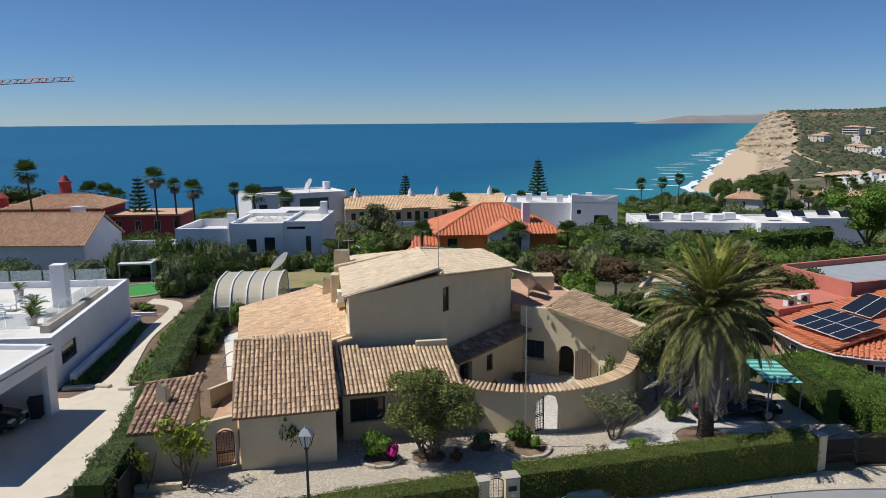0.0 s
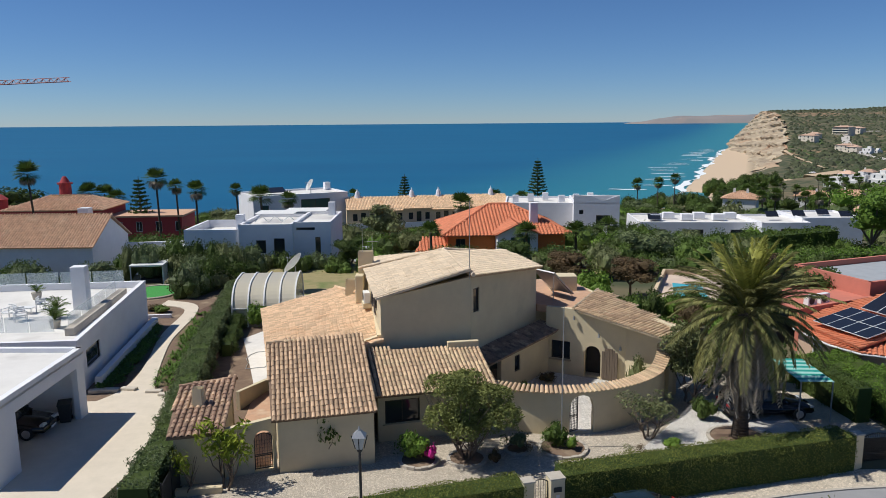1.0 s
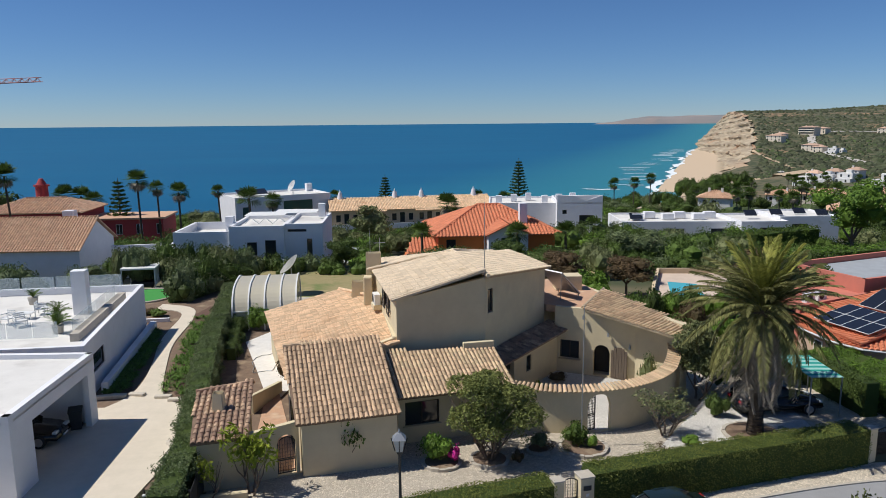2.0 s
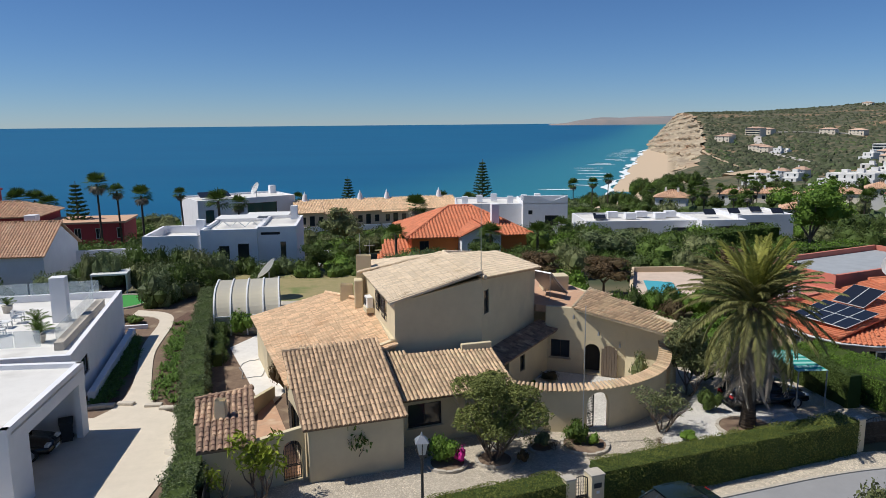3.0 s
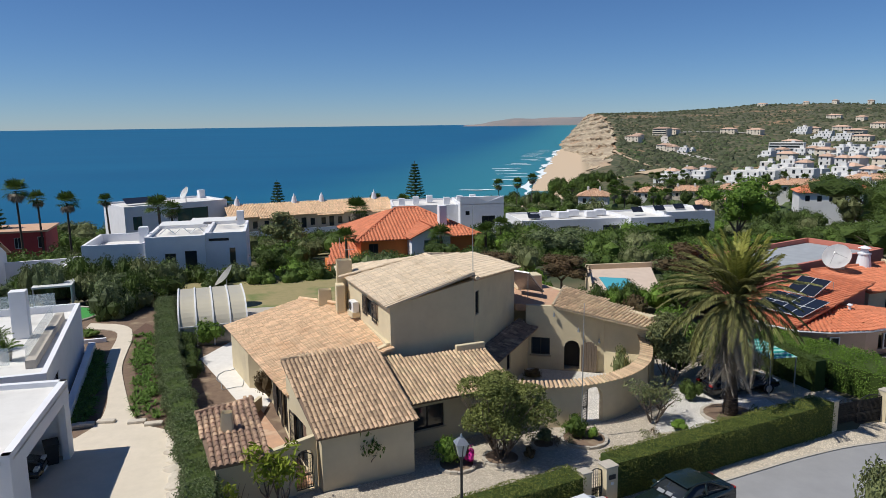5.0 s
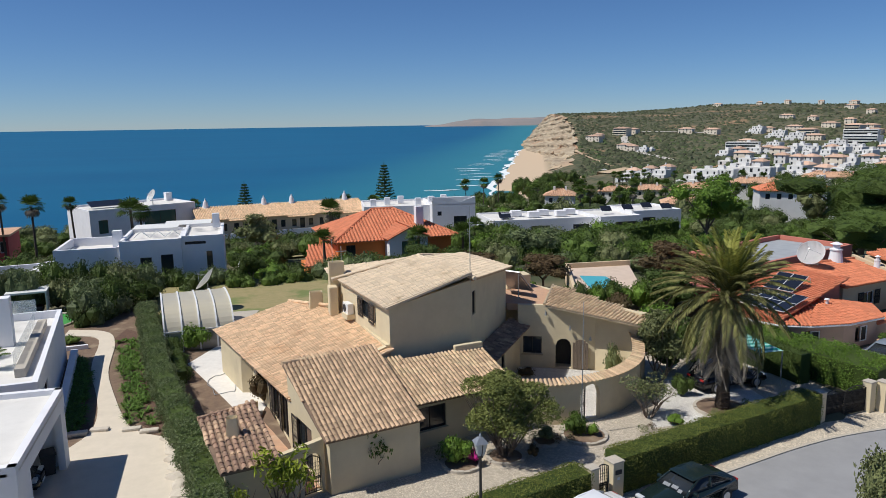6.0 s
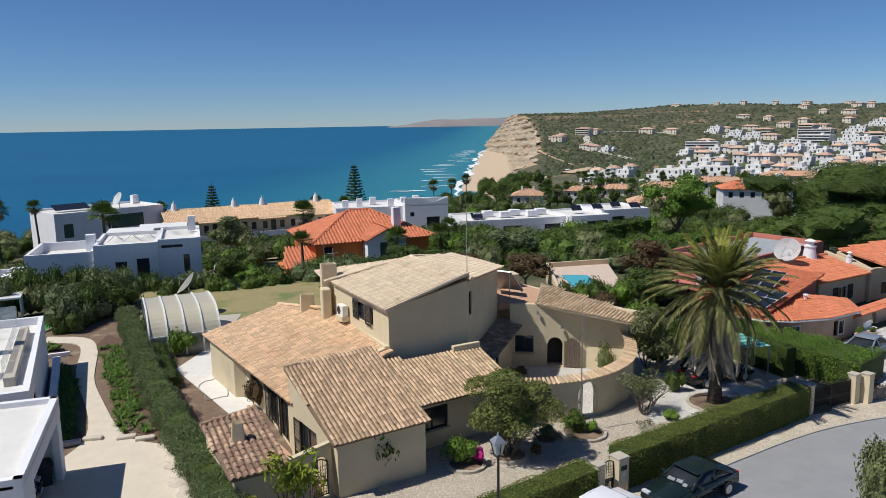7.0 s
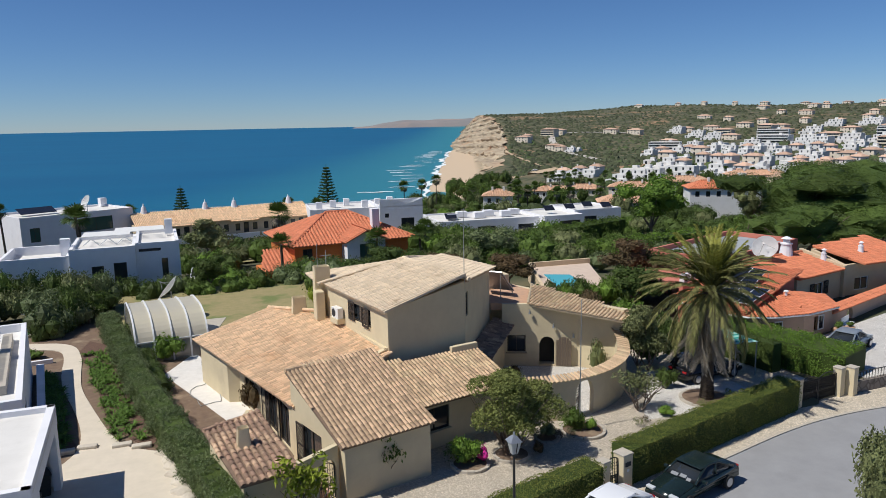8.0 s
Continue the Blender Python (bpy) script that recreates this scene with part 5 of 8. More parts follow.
tank = thing("water_tank", (6.6, 48.4, 4.15), "cream rendered tank housing on the roof terrace", "tank")
boxpart("housing", (0, 0, 0.5), (1.8, 1.2, 1.0), STUCCO, tank, bevel=0.05)
# climbing shrub on the wing's front, flower beds and court shrubs


def bed(name, c, r, label, seed, a0=0, a1=360):
    """A kerbed round flower bed."""
    b = thing(name, (c[0], c[1], 0), label, "flower bed", "flower beds")
    n = 18
    for i in range(n):
        a, e = radians(a0 + (a1 - a0) * i / n), radians(a0 + (a1 - a0) * (i + 0.94) / n)
        part("edging_stone", prism(bmesh.new(), [(r * math.cos(a), r * math.sin(a)), (r * math.cos(e), r * math.sin(e)), ((r - 0.16) * math.cos(e), (r - 0.16) * math.sin(e)), ((r - 0.16) * math.cos(a), (r - 0.16) * math.sin(a))][::-1], -0.05, 0.11 + 0.05 * ((i * 7) % 5) / 5), KERB, b)
    part("soil", prism(bmesh.new(), [((r - 0.1) * math.cos(radians(20 * k)), (r - 0.1) * math.sin(radians(20 * k))) for k in range(18)], -0.05, 0.1), SOIL, b)
    return b


bed("flower_bed", (-0.75, 31.4), 0.95, "round kerbed bed round the shrub tree", 1)
bed("flower_bed", (-3.0, 31.3), 0.95, "kerbed flower bed with pink blossom", 2)
bed("flower_bed", (3.9, 32.4), 1.2, "kerbed flower bed at the court gate", 3)
bed("flower_bed", (1.7, 32.3), 0.65, "kerbed flower bed with low plants", 4)
bed("flower_bed", (12.7, 33.2), 1.5, "round kerbed bed round the palm", 5)
tree((-0.75, 31.4, 0.1), 2.6, 4.2, L_SHRUB, "multi-stemmed grey-green shrub tree in the front yard", 1, size=0.06, count=24000, trunk=0.055, stems=9, stem=0.12, slim=0.42, core=0, kind="shrub_tree")
for x, y, r, h, m, v in ((1.2, 32.6, 0.5, 0.5, L_DARK, 0), (2.2, 32.0, 0.45, 0.45, L_BROWN, 1), (2.9, 31.9, 0.4, 0.4, L_OLIVE, 2), (3.2, 33.0, 0.5, 0.7, L_BRIGHT, 3), (-0.2, 32.3, 0.5, 0.45, L_OLIVE, 1), (-3.7, 31.8, 0.6, 0.8, L_MID, 2), (6.9, 31.6, 0.45, 0.4, L_OLIVE, 0), (7.5, 31.9, 0.4, 0.35, L_BROWN, 3), (11.6, 32.2, 0.5, 0.45, L_OLIVE, 1), (13.9, 32.6, 0.5, 0.5, L_MID, 2)):
    bush((x, y, 0.03), r, h, m, "low loose plant on the gravel of the front yard", v, "garden_plant", "plant", size=0.15, count=330, group="yard plants", core=0)
bush((-3.2, 31.3, 0.1), 0.8, 1.1, L_BRIGHT, "bright green leafy shrub in the flower bed", 0, size=0.16, count=900)
bush((-2.4, 31.1, 0.1), 0.45, 0.75, PETAL, "magenta bougainvillea in blossom", 1, "flowering_shrub", size=0.2, count=90)
bush((3.6, 32.6, 0.1), 0.75, 0.95, L_MID, "green leafy plants in the kerbed bed", 2, size=0.16, count=700)
bush((4.3, 32.2, 0.1), 0.45, 0.6, L_BRIGHT, "yellow-green perennial in the kerbed bed", 3, size=0.15, count=260)
bush((1.8, 32.3, 0.1), 0.65, 0.7, L_OLIVE, "low sparse shrub in the kerbed bed", 1, size=0.15, count=420)
bush((0.5, 31.0, 0.05), 0.4, 0.55, L_BROWN, "reddish low plant beside the bed", 2, size=0.15, count=200)
tree((8.35, 33.5, 0.0), 1.5, 2.2, L_OLIVE, "sparse many-stemmed shrub on the gravel", 2, size=0.11, count=1300, trunk=0.05, stems=6, stem=0.25, bark=BARK, core=0)
bush((9.2, 32.3, 0.0), 0.7, 0.45, L_BRIGHT, "low flowering perennials beside the gravel", 1, size=0.14, count=300)
tree((11.7, 38.0, 0.0), 2.0, 4.2, L_OLIVE, "grey-green olive-like tree against the court wall", 3, size=0.085, count=8000, trunk=0.08, stems=2, stem=0.08, core=0.55)
for x, y, r, h, v in ((13.6, 39.6, 1.5, 2.4, 1), (15.6, 40.2, 1.5, 2.6, 2), (17.6, 40.4, 1.4, 2.6, 3), (11.9, 35.6, 0.75, 1.1, 0)):
    bush((x, y, -0.05), r, h, L_DARK, "dark evergreen shrub in the shade behind the palm", v, size=0.11, count=1300)
bush((2.9, 38.2, 0.0), 0.55, 1.1, L_YELLOW, "yellow-green leafy shrub in the court", 0, size=0.16, count=420)
bush((9.4, 39.2, 0.0), 0.8, 2.0, L_OLIVE, "sprawling climber inside the court", 2, size=0.13, count=500)
bush((4.6, 41.6, 0.0), 0.9, 0.5, L_BROWN, "low dry plants in the court", 3, size=0.15, count=250)
tree((-7.1, 30.85, 0.0), 0.85, 2.5, L_MID, "small espaliered shrub on the front wall", 4, size=0.2, count=230, trunk=0.04, stem=0.3, core=0)
tree((-11.2, 28.95, 0.0), 1.25, 2.9, L_YELLOW, "loquat tree with large yellow-green leaves", 2, size=0.24, count=560, trunk=0.06, stems=3, stem=0.2, slim=0.35, core=0)
tree((-12.9, 28.6, 0.0), 0.7, 1.9, L_YELLOW, "young loquat tree beside the shed", 3, size=0.3, count=130, trunk=0.04, stems=2, stem=0.25, slim=0.35, core=0)
bush((-11.55, 41.9, 0.05), 0.95, 1.75, L_BROWN, "reddish shrub against the garden front", 1, size=0.1, count=1300)
bush((-15.9, 54.2, 0.0), 1.25, 1.6, L_BRIGHT, "round bright green shrub by the pool cover", 0, size=0.15, count=1200)
bush((-13.4, 56.0, 0.0), 0.9, 1.3, L_BRIGHT, "bright green shrub by the pool cover", 2, size=0.15, count=700)
bush((-13.2, 51.2, 0.0), 0.7, 0.9, L_BROWN, "dry low shrub at the house corner", 2, size=0.12, count=350)
bush((0.9, 27.9, 0.0), 0.55, 0.55, L_YELLOW, "pale low plant behind the hedge", 3, size=0.14, count=200)
bush((-2.2, 27.6, 0.0), 0.5, 0.6, L_BRIGHT, "pale green plant behind the low hedge", 1, size=0.14, count=200)
date_palm((12.75, 33.2, 0.1), 6.1, 1.02, n=132, trunk_r=0.33, label="large Canary date palm with dead hanging fronds")
# garden hose on the terrace
bm = bmesh.new()
hp = [(-13.8 + 0.9 * math.cos(i * 0.33) + 0.15 * math.sin(i * 1.3), 46.2 + 1.9 * math.sin(i * 0.33) + 0.2 * math.cos(i * 1.7), 0.085) for i in range(20)]
for a, b in zip(hp, hp[1:]):
    cyl(bm, a, b, 0.022, seg=6, caps=False)
tagged(part("garden_hose", bm, STEEL), label="grey garden hose lying on the white terrace", category="hose")

# pool cover
SMOKY = glass_mat("dusty_clear_panel", (0.42, 0.40, 0.34), 0.2, 0.6)
enc = thing("pool_enclosure", (-15.9, 58.6, 0), "arched polycarbonate pool cover with white ribs", "pool enclosure", rz=6)
half, ht = 4.4, 3.15


def vault(a):
    return half * math.copysign(abs(math.cos(a)) ** 0.6, math.cos(a)), ht * abs(math.sin(a)) ** 0.8


for i in range(5):
    x = -2.4 + 1.2 * i
    bm = bmesh.new()
    for k in range(24):
        (y0, z0), (y1, z1) = vault(math.pi * k / 24), vault(math.pi * (k + 1) / 24)
        d = math.hypot(y1 - y0, z1 - z0)
        box(bm, None, (0.11, d * 1.04, 0.09), m=pose(x, (y0 + y1) / 2, (z0 + z1) / 2, math.degrees(math.atan2(z1 - z0, y1 - y0)), 0, 0))
    part("rib", bm, ALU, enc)
for i in range(4):
    x0, x1 = -2.4 + 1.2 * i + 0.05, -2.4 + 1.2 * (i + 1) - 0.05
    for k0, k1, m in ((3, 21, POLYCARB), (0, 3, SMOKY), (21, 24, SMOKY)):
        v, f = [], []
        for k in range(k0, k1 + 1):
            y, z = vault(math.pi * k / 24)
            v += [(x0, y * 0.985, z * 0.985), (x1, y * 0.985, z * 0.985)]
            if k > k0:
                n_ = len(v)
                f.append((n_ - 4, n_ - 3, n_ - 1, n_ - 2))
        raw("panel", v, f, m, enc)
for x in (-2.4, 2.4):
    v = [(x, *vault(math.pi * k / 24)) for k in range(25)]
    raw("end_panel", v, [tuple(range(25))], SMOKY, enc)
for y, z in (vault(math.pi * 3 / 24), vault(math.pi * 21 / 24)):
    boxpart("purlin", (0, y, z), (4.8, 0.08, 0.08), ALU, enc)
slab("pool_paving", [(-20, 55.2), (-13.2, 56.6), (-11, 64.5), (-19, 65)], -0.2, 0.03, KERB, "pale stone paving round the covered pool", "paving")
dish = thing("satellite_dish", (-15.2, 66.2, 0), "cream satellite dish on a pole", "satellite dish")
part("pole", cyl(bmesh.new(), (0, 0, 0), (0, 0, 2.4), 0.05, seg=8), STEEL, dish)


def dish_mesh(parent, c, r, rx, rz, material=DISHWHITE):
    bm = bmesh.new()
    rings_ = 6
    vs = [[bm.verts.new((r * j / rings_ * math.cos(2 * math.pi * k / 28), r * j / rings_ * math.sin(2 * math.pi * k / 28), 0.28 * r * (j / rings_) ** 2)) for k in range(28)] for j in range(1, rings_ + 1)]
    ctr = bm.verts.new((0, 0, 0))
    for k in range(28):
        bm.faces.new((ctr, vs[0][k], vs[0][(k + 1) % 28]))
        for j in range(rings_ - 1):
            bm.faces.new((vs[j][k], vs[j + 1][k], vs[j + 1][(k + 1) % 28], vs[j][(k + 1) % 28]))
    bmesh.ops.solidify(bm, geom=bm.faces[:], thickness=0.03)
    bmesh.ops.transform(bm, matrix=pose(*c, 0, 0, rz) @ pose(0, 0, 0, rx, 0, 0), verts=bm.verts)
    bmesh.ops.recalc_face_normals(bm, faces=bm.faces[:])
    d = part("reflector", bm, material, parent)
    bm = bmesh.new()
    m = pose(*c, 0, 0, rz) @ pose(0, 0, 0, rx, 0, 0)
    for k in (0, 2.1, 4.2):
        cyl(bm, m @ Vector((r * 0.7 * math.cos(k), r * 0.7 * math.sin(k), 0.14 * r)), m @ Vector((0, 0, r * 0.85)), 0.015, seg=6)
    cyl(bm, m @ Vector((0, 0, r * 0.8)), m @ Vector((0, 0, r * 0.95)), 0.06, seg=8)
    part("feed_arm", bm, STEEL, parent)
    return d


dish_mesh(dish, (0, 0, 2.6), 1.15, -52, 75)

# ---- modern white villa next door ----
mv = thing("modern_villa", (0, 0, 0), "white flat-roofed modern villa with a carport and roof terrace", "house")
Z = 0.42
# carport
CA, CB, CD = (-20.45, 28.2), (-20.6, 36.5), (-36, 37.0)
part("carport_roof", prism(bmesh.new(), [(-36, 28.2), CA, CB, CD], 3.75, 3.86), WHITE_ROOF, mv)
for p, q in (((-36, 28.2), CA), (CA, CB), (CB, CD)):
    part("fascia", wall(bmesh.new(), [p, q], 0.3, 3.2, lambda s: 4.1), WHITE, mv)
part("carport_soffit", prism(bmesh.new(), [(-35.6, 28.6), (-20.8, 28.6), (-20.95, 36.2), (-35.6, 36.6)], 3.22, 3.3), WHITE, mv)
part("pillar", prism(bmesh.new(), [(-22.3, 28.22), (-20.47, 28.22), (-20.5, 30.0), (-20.85, 30.0), (-20.85, 28.6), (-22.3, 28.6)], 0.0, 3.2), WHITE, mv)
part("rear_wall", wall(bmesh.new(), [(-36, 36.55), (-20.62, 36.46)], -0.3, 0.0, lambda s: 3.2), WHITE, mv)
part("rear_return", wall(bmesh.new(), [(-20.62, 35.7), (-20.62, 36.44)], 0.3, 0.0, lambda s: 3.2), WHITE, mv)
# main block with its roof terrace
NA, NB, NC, ND = (-22.35, 39.4), (-24.1, 53.7), (-42, 52), (-40, 38)
volume("wall", [NA, NB, NC, ND], [3.55, 3.9, 3.9, 3.55], WHITE, mv, {0: [(1.2, 3.6, 1.5, 2.6, False)]}, z0=0)
window(mv, NA, NB, 1.2, 3.6, 1.5, 2.6, bars=0)
part("terrace_floor", prism(bmesh.new(), [(-22.6, 39.7), (-24.3, 53.4), (-41.6, 51.7), (-39.7, 38.3)], 3.2, 3.42), WHITE_ROOF, mv)
part("plinth", prism(bmesh.new(), [(-22.1, 40.5), (-21.75, 40.6), (-23.4, 53.8), (-23.85, 53.8)], 0.2, 1.0), WHITE, mv)
boxpart("skylight_step", (-24.1, 46.0, 3.65), (0.5, 10.5, 0.45), KERB, mv, rz=7)
chm = boxpart("chimney", (-25.8, 47.3, 4.85), (0.9, 0.85, 2.9), WHITE, mv, rz=7, bevel=0.02)
for i in range(4):
    y = 41.6 + i * 2.3
    boxpart("glass_panel", (-24.05 - (y - 41.6) * 0.122, y + 1.1, 4.15), (0.02, 2.2, 0.75), CLEARGLASS, mv, rz=7)
for i in range(5):
    boxpart("glass_panel", (-25.3 - 1.4 * i, 41.3 - 0.1 * i, 4.0), (1.35, 0.02, 0.95), CLEARGLASS, mv, rz=5)
for i in range(6):
    boxpart("glass_panel", (-26.6 - 2.3 * i, 53.1 - 0.25 * i, 4.35), (2.2, 0.02, 0.9), CLEARGLASS, mv, rz=6)


def potted_palm(at, h, label, v):
    p = thing("potted_palm", at, label, "potted plant", "roof terrace plants")
    bm = bmesh.new()
    cyl(bm, (0, 0, 0), (0, 0, 0.5), 0.26, 0.34, 14)
    part("pot", bm, KERB, p)
    rng = random.Random(v)
    me = frond_mesh("frond", 1.0, 0.5, 0.28, 16, L_MID, 0.018, 0.6, 0.2, v)
    for i in range(13):
        ob = new("frond", me)
        ob.parent = p
        ob.matrix_basis = pose(0, 0, 0.5, 0, 0, i * 137) @ pose(0, 0, 0, 0, -rng.uniform(5, 65), 0) @ Matrix.Diagonal((h, h, h, 1))
    return p


potted_palm((-25.2, 42.6, 3.42), 0.95, "potted palm in a white tub on the terrace", 1)
potted_palm((-26.3, 44.9, 3.42), 1.0, "potted palm in a white tub on the terrace", 2)
potted_palm((-30.3, 50.0, 3.42), 0.7, "small potted palm at the terrace edge", 3)


def terrace_chair(at, rz):
    c = thing("terrace_chair", at, "white slatted armchair on the roof terrace", "chair", "terrace chairs", rz)
    boxpart("seat", (0, 0, 0.4), (0.65, 0.65, 0.1), ALU, c, bevel=0.02)
    for i in range(3):
        boxpart("back_slat", (0, 0.3, 0.55 + i * 0.13), (0.65, 0.04, 0.08), ALU, c)
    for x in (-0.33, 0.33):
        boxpart("arm", (x, 0, 0.62), (0.06, 0.65, 0.05), ALU, c)
        for y in (-0.28, 0.28):
            boxpart("leg", (x, y, 0.31), (0.05, 0.05, 0.6), ALU, c)
    return c


ch = terrace_chair((-28.2, 44.2, 3.42), 40)
copy_thing(ch, pose(-29.3, 44.9, 3.42, 0, 0, -20))
copy_thing(ch, pose(-28.4, 47.2, 3.42, 0, 0, 100))
tb = thing("terrace_table", (-28.9, 46.1, 3.42), "low white table on the roof terrace", "table")
boxpart("top", (0, 0, 0.4), (1.1, 0.7, 0.05), ALU, tb)
for x in (-0.5, 0.5):
    for y in (-0.3, 0.3):
        boxpart("leg", (x, y, 0.19), (0.05, 0.05, 0.38), ALU, tb)
wb = thing("wheelie_bin", (-21.3, 35.5, Z), "dark green wheelie bin in the carport", "bin", rz=20)
bm = bmesh.new()
r = bmesh.ops.create_cube(bm, size=1, matrix=pose(0, 0, 0.5) @ Matrix.Diagonal((0.6, 0.65, 0.95, 1)))
for v in r["verts"]:
    if v.co.z < 0.4:
        v.co.x *= 0.8
        v.co.y *= 0.8
part("body", bm, PLASTIC, wb)
part("lid", box(bmesh.new(), None, (0.66, 0.74, 0.07), m=pose(0, -0.02, 1.02, 6, 0, 0), bevel=0.02), PLASTIC, wb)
for x in (-0.25, 0.25):
    part("wheel", cyl(bmesh.new(), (x - 0.03, 0.28, 0.1), (x + 0.03, 0.28, 0.1), 0.1, seg=12), RUBBER, wb)
gz = thing("garden_gazebo", (-30.3, 70.4, 0.0), "white fabric gazebo with lounge seats", "gazebo", rz=6)
for x in (-1.5, 1.5):
    for y in (-1.5, 1.5):
        boxpart("post", (x, y, 1.0), (0.09, 0.09, 2.0), ALU, gz)
boxpart("canopy", (0, 0, 2.08), (3.2, 3.2, 0.18), ALU, gz, bevel=0.04)
for i in range(8):
    boxpart("louvre", (1.5, -1.3 + i * 0.35, 1.2), (0.03, 0.28, 1.5), ALU, gz, rz=30)
boxpart("daybed", (0, 0.3, 0.3), (2.0, 1.4, 0.5), PLASTIC, gz, bevel=0.06)
bm = prism(bmesh.new(), [(-28.0 + 2.3 * math.cos(a / 8 * 3.1416), 64.8 + 2.6 * math.sin(a / 8 * 3.1416)) for a in range(16)], 0.2, 0.45)
tagged(part("artificial_lawn", bm, TURF), label="oval of bright green artificial turf", category="lawn", kind="structure")
bm = bmesh.new()
for a in range(40):
    p, q = [(-28.0 + 2.45 * math.cos(k / 20 * 3.1416), 64.8 + 2.75 * math.sin(k / 20 * 3.1416), 0.42) for k in (a, a + 1)]
    cyl(bm, p, q, 0.12, seg=6)
tagged(part("lawn_edging", bm, KERB), label="pale kerb round the artificial turf", category="edging", kind="structure")
rng = random.Random(8)
for i in range(9):
    t = i / 8
    x, y = -16.25 + 1.0 * t, 37.8 - 7.0 * t
    b = thing("boulder", (x, y, Z - 0.05), "pale limestone boulder edging the driveway", "boulder", "edging boulders", rng.uniform(0, 360))
    bm = bmesh.new()
    bmesh.ops.create_icosphere(bm, subdivisions=2, radius=1)
    for v in bm.verts:
        v.co *= 1 + 0.22 * noise.noise(v.co * 1.7 + Vector((i * 3.1, 0, 0)))
        v.co = Vector((v.co.x * 0.42, v.co.y * 0.6, max(-0.1, v.co.z * 0.28)))
    part("stone", bm, ROCK, b)
for x, y in ((-18.3, 39.5), (-17.4, 39.0), (-20.9, 39.8), (-19.9, 39.95), (-21.6, 39.7)):
    b = thing("boulder", (x, y, Z - 0.05), "flat limestone edging stone beside the bed", "boulder", "edging boulders", rng.uniform(-15, 15))
    boxpart("stone", (0, 0, 0.08), (0.95, 0.4, 0.24), ROCK, b, bevel=0.08)
spots = [(-22.0 - 0.125 * (y - 40) + rng.uniform(0.2, 1.2) * min(1, (54 - y) / 6 + 0.3), y, 0.36) for y in [rng.uniform(40.2, 53) for _ in range(170)]]
strap_plants("agapanthus_bed", spots, 0.55, L_GRASS, "strap-leaved agapanthus along the villa wall", 1)
spots = [(-19.0 - 0.16 * (y - 45) + rng.uniform(-0.5, 1.0), y, 0.36) for y in [rng.uniform(40.0, 57) for _ in range(130)]]
strap_plants("grass_border", spots, 0.5, L_GRASS, "green strap-leaved plants beside the path", 2)
slab("mulch_bed", [(-16.6, 38.4), (-15.2, 33.5), (-14.9, 33.5), (-18.2, 56.5), (-21.2, 60.5), (-21.8, 57.5), (-20.4, 52.5), (-19.6, 46), (-19.0, 42.4), (-17.8, 40.0)], 0.1, 0.385, BARK_CHIP, "dark bark mulch bed along the hedge", "soil")
slab("mulch_bed", [(-22.0, 40.3), (-20.4, 40.4), (-21.5, 44), (-22.4, 49), (-23.2, 53.5), (-23.9, 53.5)], 0.1, 0.39, BARK_CHIP, "dark planting bed along the villa wall", "soil")
for i, (x, y, r, h, m) in enumerate(((-24.6, 57.6, 0.9, 0.6, L_MID), (-25.6, 58.4, 0.8, 0.5, L_BROWN), (-26.5, 57.0, 0.7, 0.5, L_OLIVE))):
    bush((x, y, 0.3), r, h, m, "low mixed planting in the raised bed", i, size=0.12, count=350)
rp = thing("raised_planter", (-25.2, 58.0, 0.2), "white stepped planter at the villa corner", "planter", rz=6)
boxpart("kerb", (0, -2.2, 0.2), (3.6, 0.25, 0.5), WHITE, rp)
boxpart("step", (-1.6, -1.0, 0.25), (0.4, 2.6, 0.6), WHITE, rp)
bl2 = thing("bollard_light", (-14.9, 27.4, 0.2), "white garden bollard with two spotlights", "garden light")
boxpart("post", (0, 0, 0.45), (0.12, 0.12, 0.9), ALU, bl2)
for z in (0.55, 0.75):
    part("spotlight", cyl(bmesh.new(), (-0.06, 0, z), (-0.24, -0.02, z), 0.06, seg=10), ALU, bl2)
wc = thing("white_water_column", (-19.8, 62.8, 0.2), "white garden tap column at the hedge end", "tap column")
boxpart("column", (0, 0, 0.6), (0.3, 0.3, 1.2), WHITE, wc, bevel=0.03)
boxpart("basin", (-0.4, -0.1, 0.3), (0.6, 0.4, 0.25), WHITE, wc, bevel=0.05)

# ---- cars ----


SHADE = mat("grey_sun_shade", (0.24, 0.25, 0.27), (0.18, 0.19, 0.2), 6, 0.6)


def sweep(pts, r, n=8):
    """The skin of one bent bar along pts, as vertices and faces."""
    v, f = [], []
    for i, p in enumerate(pts):
        d = (Vector(pts[min(i + 1, len(pts) - 1)]) - Vector(pts[max(0, i - 1)])).normalized()
        a = d.cross(Vector((0, 1, 0))).normalized()
        b = d.cross(a)
        v += [tuple(Vector(p) + (a * math.cos(6.2832 * k / n) + b * math.sin(6.2832 * k / n)) * r) for k in range(n)]
    for i in range(len(pts) - 1):
        f += [(i * n + k, i * n + (k + 1) % n, (i + 1) * n + (k + 1) % n, (i + 1) * n + k) for k in range(n)]
    return v, f + [tuple(range(n))[::-1], tuple((len(pts) - 1) * n + k for k in range(n))]


